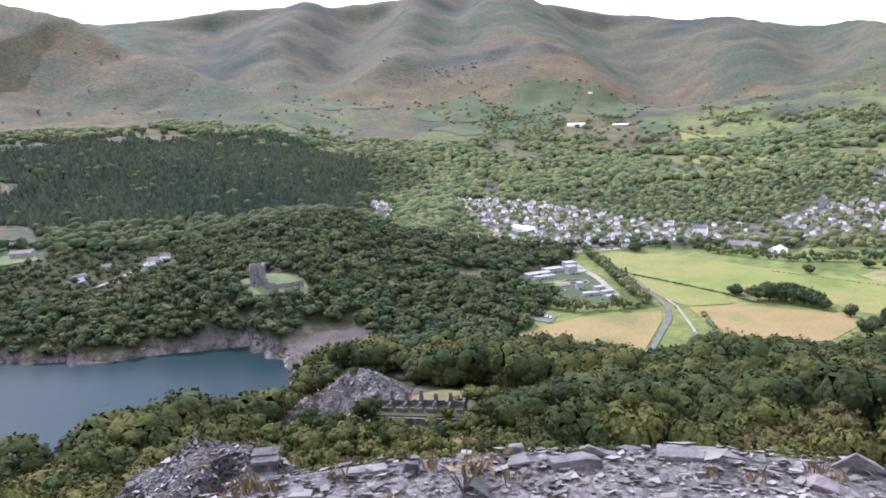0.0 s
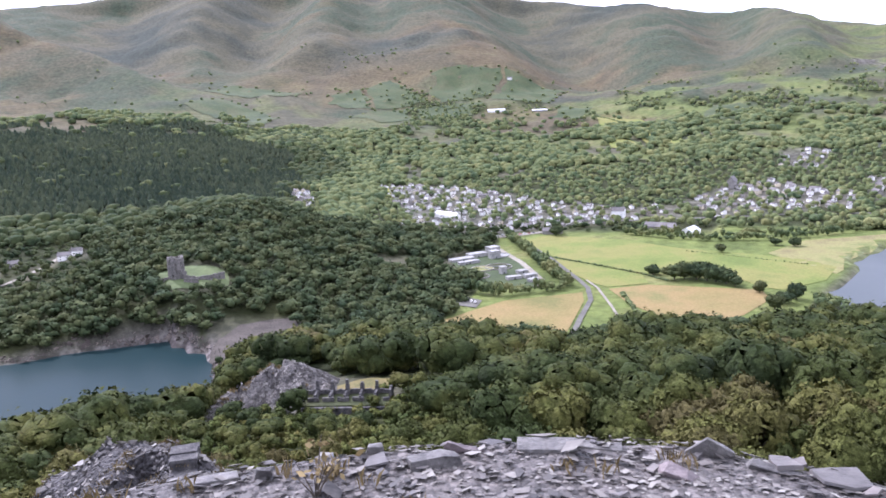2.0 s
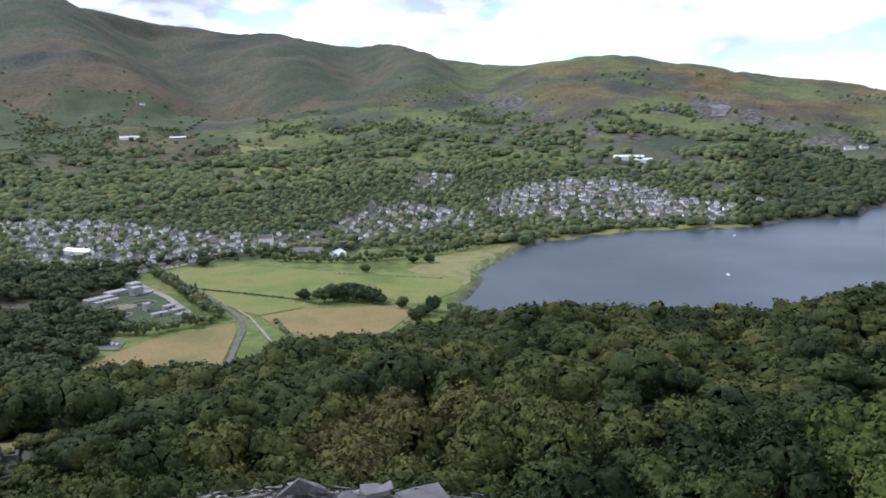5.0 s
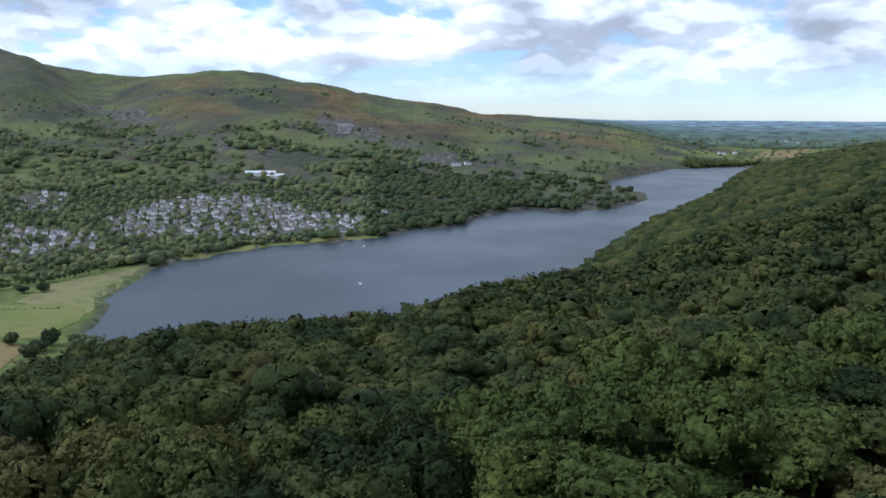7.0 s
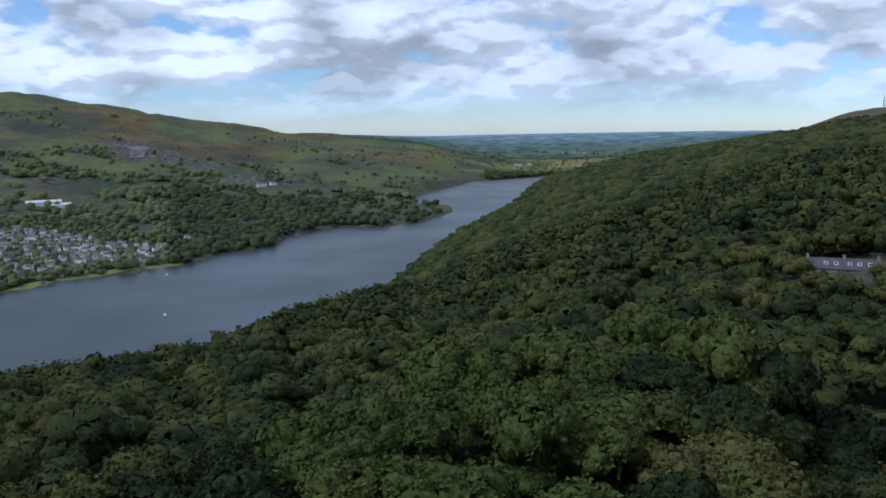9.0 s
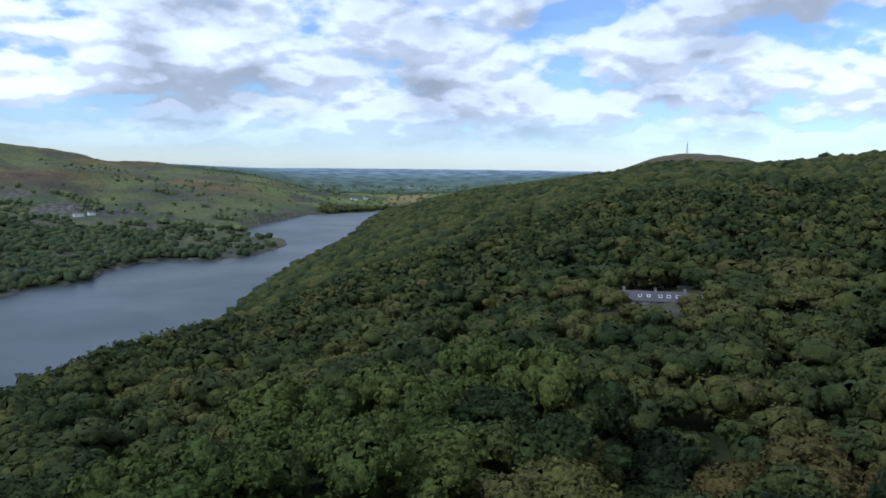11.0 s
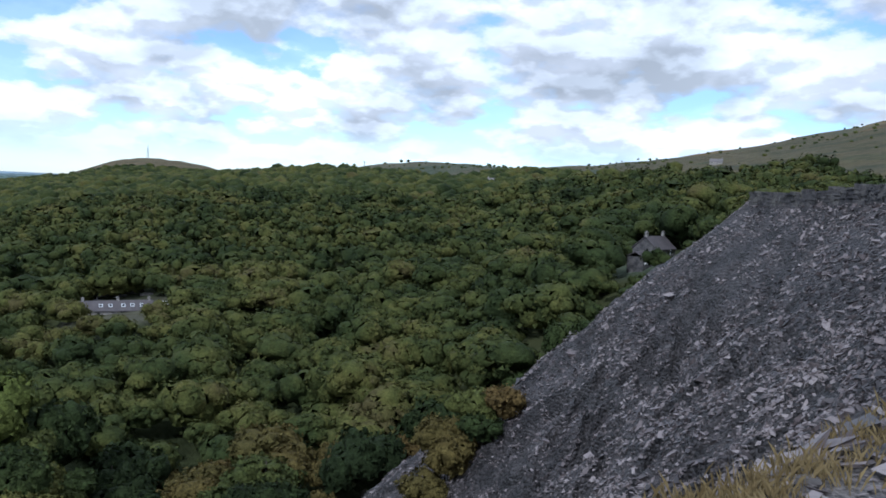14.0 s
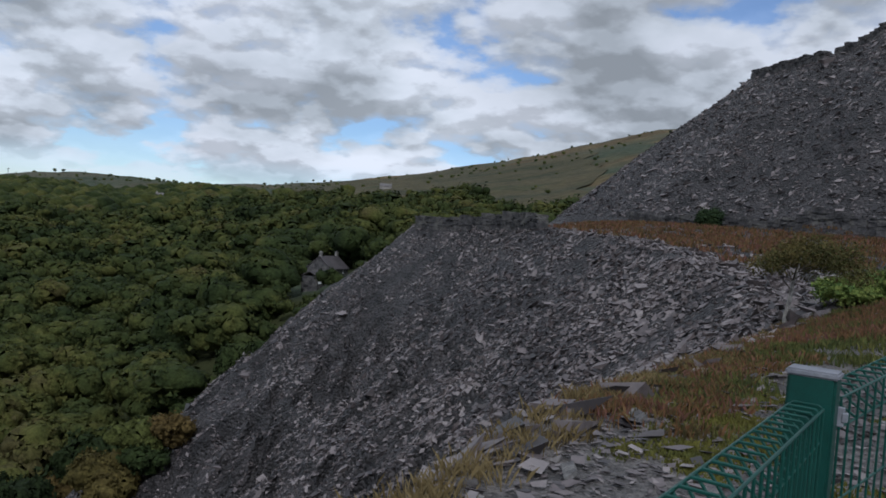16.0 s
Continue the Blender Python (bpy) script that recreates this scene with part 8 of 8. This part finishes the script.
def bush(x, y, r, h, mat, name, label, seed, n=500, z=None):
    q = np.random.default_rng(seed)
    V, F = crown(seed, 150, 2, 0.15, h / r, 30)
    o = new(name, mesh_arrays(name, V * r, F, mat))
    o.location = (x, y, (float(ground_z(np.array([x]), np.array([y]))[0]) if z is None else z) - 0.2 * r)
    return tagged(o, label, "bush")


bush(6.0, -31.0, 1.05, 0.50, M_GORSE, "gorse_bush", "bright green gorse bush on the bank", 51)
bush(4.9, -31.8, 0.9, 0.50, M_GORSE, "gorse_bush", "bright green gorse bush in heather", 52)
bush(31.5, -94, 1.7, 1.5, M_HOLLY, "holly_bush", "dark evergreen bush at the tip's foot", 53)


# ---- dry-stone walls on the terraces ----
def dry_wall(points, h, w, label, seed, name="dry_stone_wall"):
    q = random.Random(seed)
    t = thing(name, Matrix(), label, "wall")
    for (x0, y0), (x1, y1) in zip(points, points[1:]):
        l = math.hypot(x1 - x0, y1 - y0)
        n = max(2, int(l / 0.8))
        bm = bmesh.new()
        for k in range(n):
            top = h * q.uniform(0.75, 1.12)
            zz = 0.0
            xm, ym = x0 + (x1 - x0) * (k + 0.5) / n, y0 + (y1 - y0) * (k + 0.5) / n
            g = float(ground_z(np.array([xm]), np.array([ym]))[0])
            while zz < top:
                c = q.uniform(0.12, 0.3)
                a0, a1 = k * l / n + q.uniform(-0.1, 0.1), (k + 1) * l / n + q.uniform(-0.1, 0.1)
                add_box(bm, a0, a1, -w / 2 + q.uniform(-0.1, 0.1), w / 2 + q.uniform(-0.1, 0.1), g + zz - (1.5 if zz == 0 else 0), g + zz + c - 0.02)
                zz += c
        o = part("wall_length", bm, M_RUIN, t)
        o.location = (x0, y0, 0)
        o.rotation_euler = (0, 0, math.atan2(y1 - y0, x1 - x0))


dry_wall([(63.8, -79.3), (55, -76.4), (46, -73.6), (40, -68.8)], 1.5, 1.2, "crumbling dark dry-stone wall on the tip's rim", 61)
dry_wall([(46, -104), (36, -97), (26, -92), (14, -88), (0, -86)], 1.3, 0.8, "long dry-stone slate wall along the terrace", 62)
dry_wall([(42.5, -144), (36, -138.5), (28.5, -132.5)], 0.9, 1.4, "broken parapet wall on the upper tip", 63)
dry_wall([(27, -133), (20, -129), (12, -125.5), (-4, -124)], 1.3, 2.0, "tall parapet wall of stacked slate", 64)
dry_wall([(-13.9, 56.5), (-13.2, 53.0), (-12.9, 49.5)], 0.35, 1.8, "collapsing slate retaining wall on the spur", 65)


# ---- green mesh fence with rolled top, and gate post ----
def rod(bm, pts, rad, sides=6):
    """A bent wire through points."""
    rings = []
    for i, p in enumerate(pts):
        a, b = Vector(pts[max(0, i - 1)]), Vector(pts[min(len(pts) - 1, i + 1)])
        d = (b - a).normalized()
        s = d.orthogonal().normalized() if abs(d.x) < 0.9 else d.cross(Vector((0, 1, 0))).normalized()
        s = d.cross(Vector((0, 1, 0.001))).normalized() if d.cross(Vector((0, 1, 0.001))).length > 0.05 else d.orthogonal().normalized()
        u = d.cross(s)
        rings.append([bm.verts.new(Vector(p) + rad * (s * math.cos(6.2832 * k / sides) + u * math.sin(6.2832 * k / sides))) for k in range(sides)])
    for a, b in zip(rings, rings[1:]):
        for k in range(sides):
            bm.faces.new((a[k], a[(k + 1) % sides], b[(k + 1) % sides], b[k]))


def fence_panel(name, x0, y0, x1, y1, z0, z1, base0, base1, label, step=0.075):
    """Vertical wires bent over at the top into a roll, with long wires along it; the roll leans to +x."""
    t = thing(name, Matrix(), label, "fence", "green mesh fence")
    l = math.hypot(x1 - x0, y1 - y0)
    n = int(l / step)
    for k in range(n + 1):
        f = k / n
        x, y, z, b = x0 + (x1 - x0) * f, y0 + (y1 - y0) * f, z0 + (z1 - z0) * f, base0 + (base1 - base0) * f
        bm = bmesh.new()
        rod(bm, [(x, y, b), (x, y, z - 0.10), (x, y, z - 0.012), (x + 0.012, y, z), (x + 0.085, y, z), (x + 0.097, y, z - 0.012), (x + 0.05, y, z - 0.075), (x + 0.004, y, z - 0.105)], 0.0042)
        part("bent_wire", bm, M_FENCE, t)
    for dx, dz in ((0.0, -0.008), (0.095, -0.008), (0.005, -0.11), (0, -0.35), (0, -0.6), (0, -0.85), (0, -1.1)):
        bm = bmesh.new()
        rod(bm, [(x0 + dx, y0, z0 + dz), (x1 + dx, y1, z1 + dz)], 0.0042)
        part("long_wire", bm, M_FENCE, t)
    return t


g0 = 178.22
fence_panel("mesh_fence", 1.25, 0.05, 1.37, -2.36, 179.565, 179.565, g0, g0, "green coated mesh fence panel with rolled top")
fence_panel("mesh_gate", 1.36, -2.58, 1.09, -4.10, 179.575, 179.74, g0 + 0.05, g0 + 0.2, "green coated mesh gate with rolled top")


def gate_post(x, y, top, label):
    t = thing("gate_post", pose(x, y, g0 - 0.1, 0, 0, 3), label, "post")
    h = top - g0 + 0.1
    bm = bmesh.new()
    add_box(bm, -0.07, 0.07, -0.05, 0.05, 0, h)
    bmesh.ops.bevel(bm, geom=[e for e in bm.edges if abs(e.verts[0].co.z - e.verts[1].co.z) > 0.5], offset=0.008, segments=2, affect="EDGES")
    part("post", bm, M_FENCE, t)
    bm = bmesh.new()
    add_box(bm, -0.076, 0.076, -0.056, 0.056, h, h + 0.022)
    bmesh.ops.bevel(bm, geom=bm.edges[:], offset=0.006, segments=2, affect="EDGES")
    part("cap", bm, M_CAP, t, "grey plastic post cap")
    for z in (h - 0.12, h - 0.42, h - 1.0):
        bm = bmesh.new()
        add_box(bm, -0.088, -0.066, -0.056, -0.036, z - 0.03, z + 0.03)
        add_box(bm, -0.098, -0.082, -0.060, -0.032, z - 0.014, z + 0.014)
        bmesh.ops.bevel(bm, geom=bm.edges[:], offset=0.002, segments=1, affect="EDGES")
        part("hinge_bracket", bm, M_CAP, t, "grey steel clamp bracket")


gate_post(1.42, -2.45, 179.64, "square green gate post with grey cap")
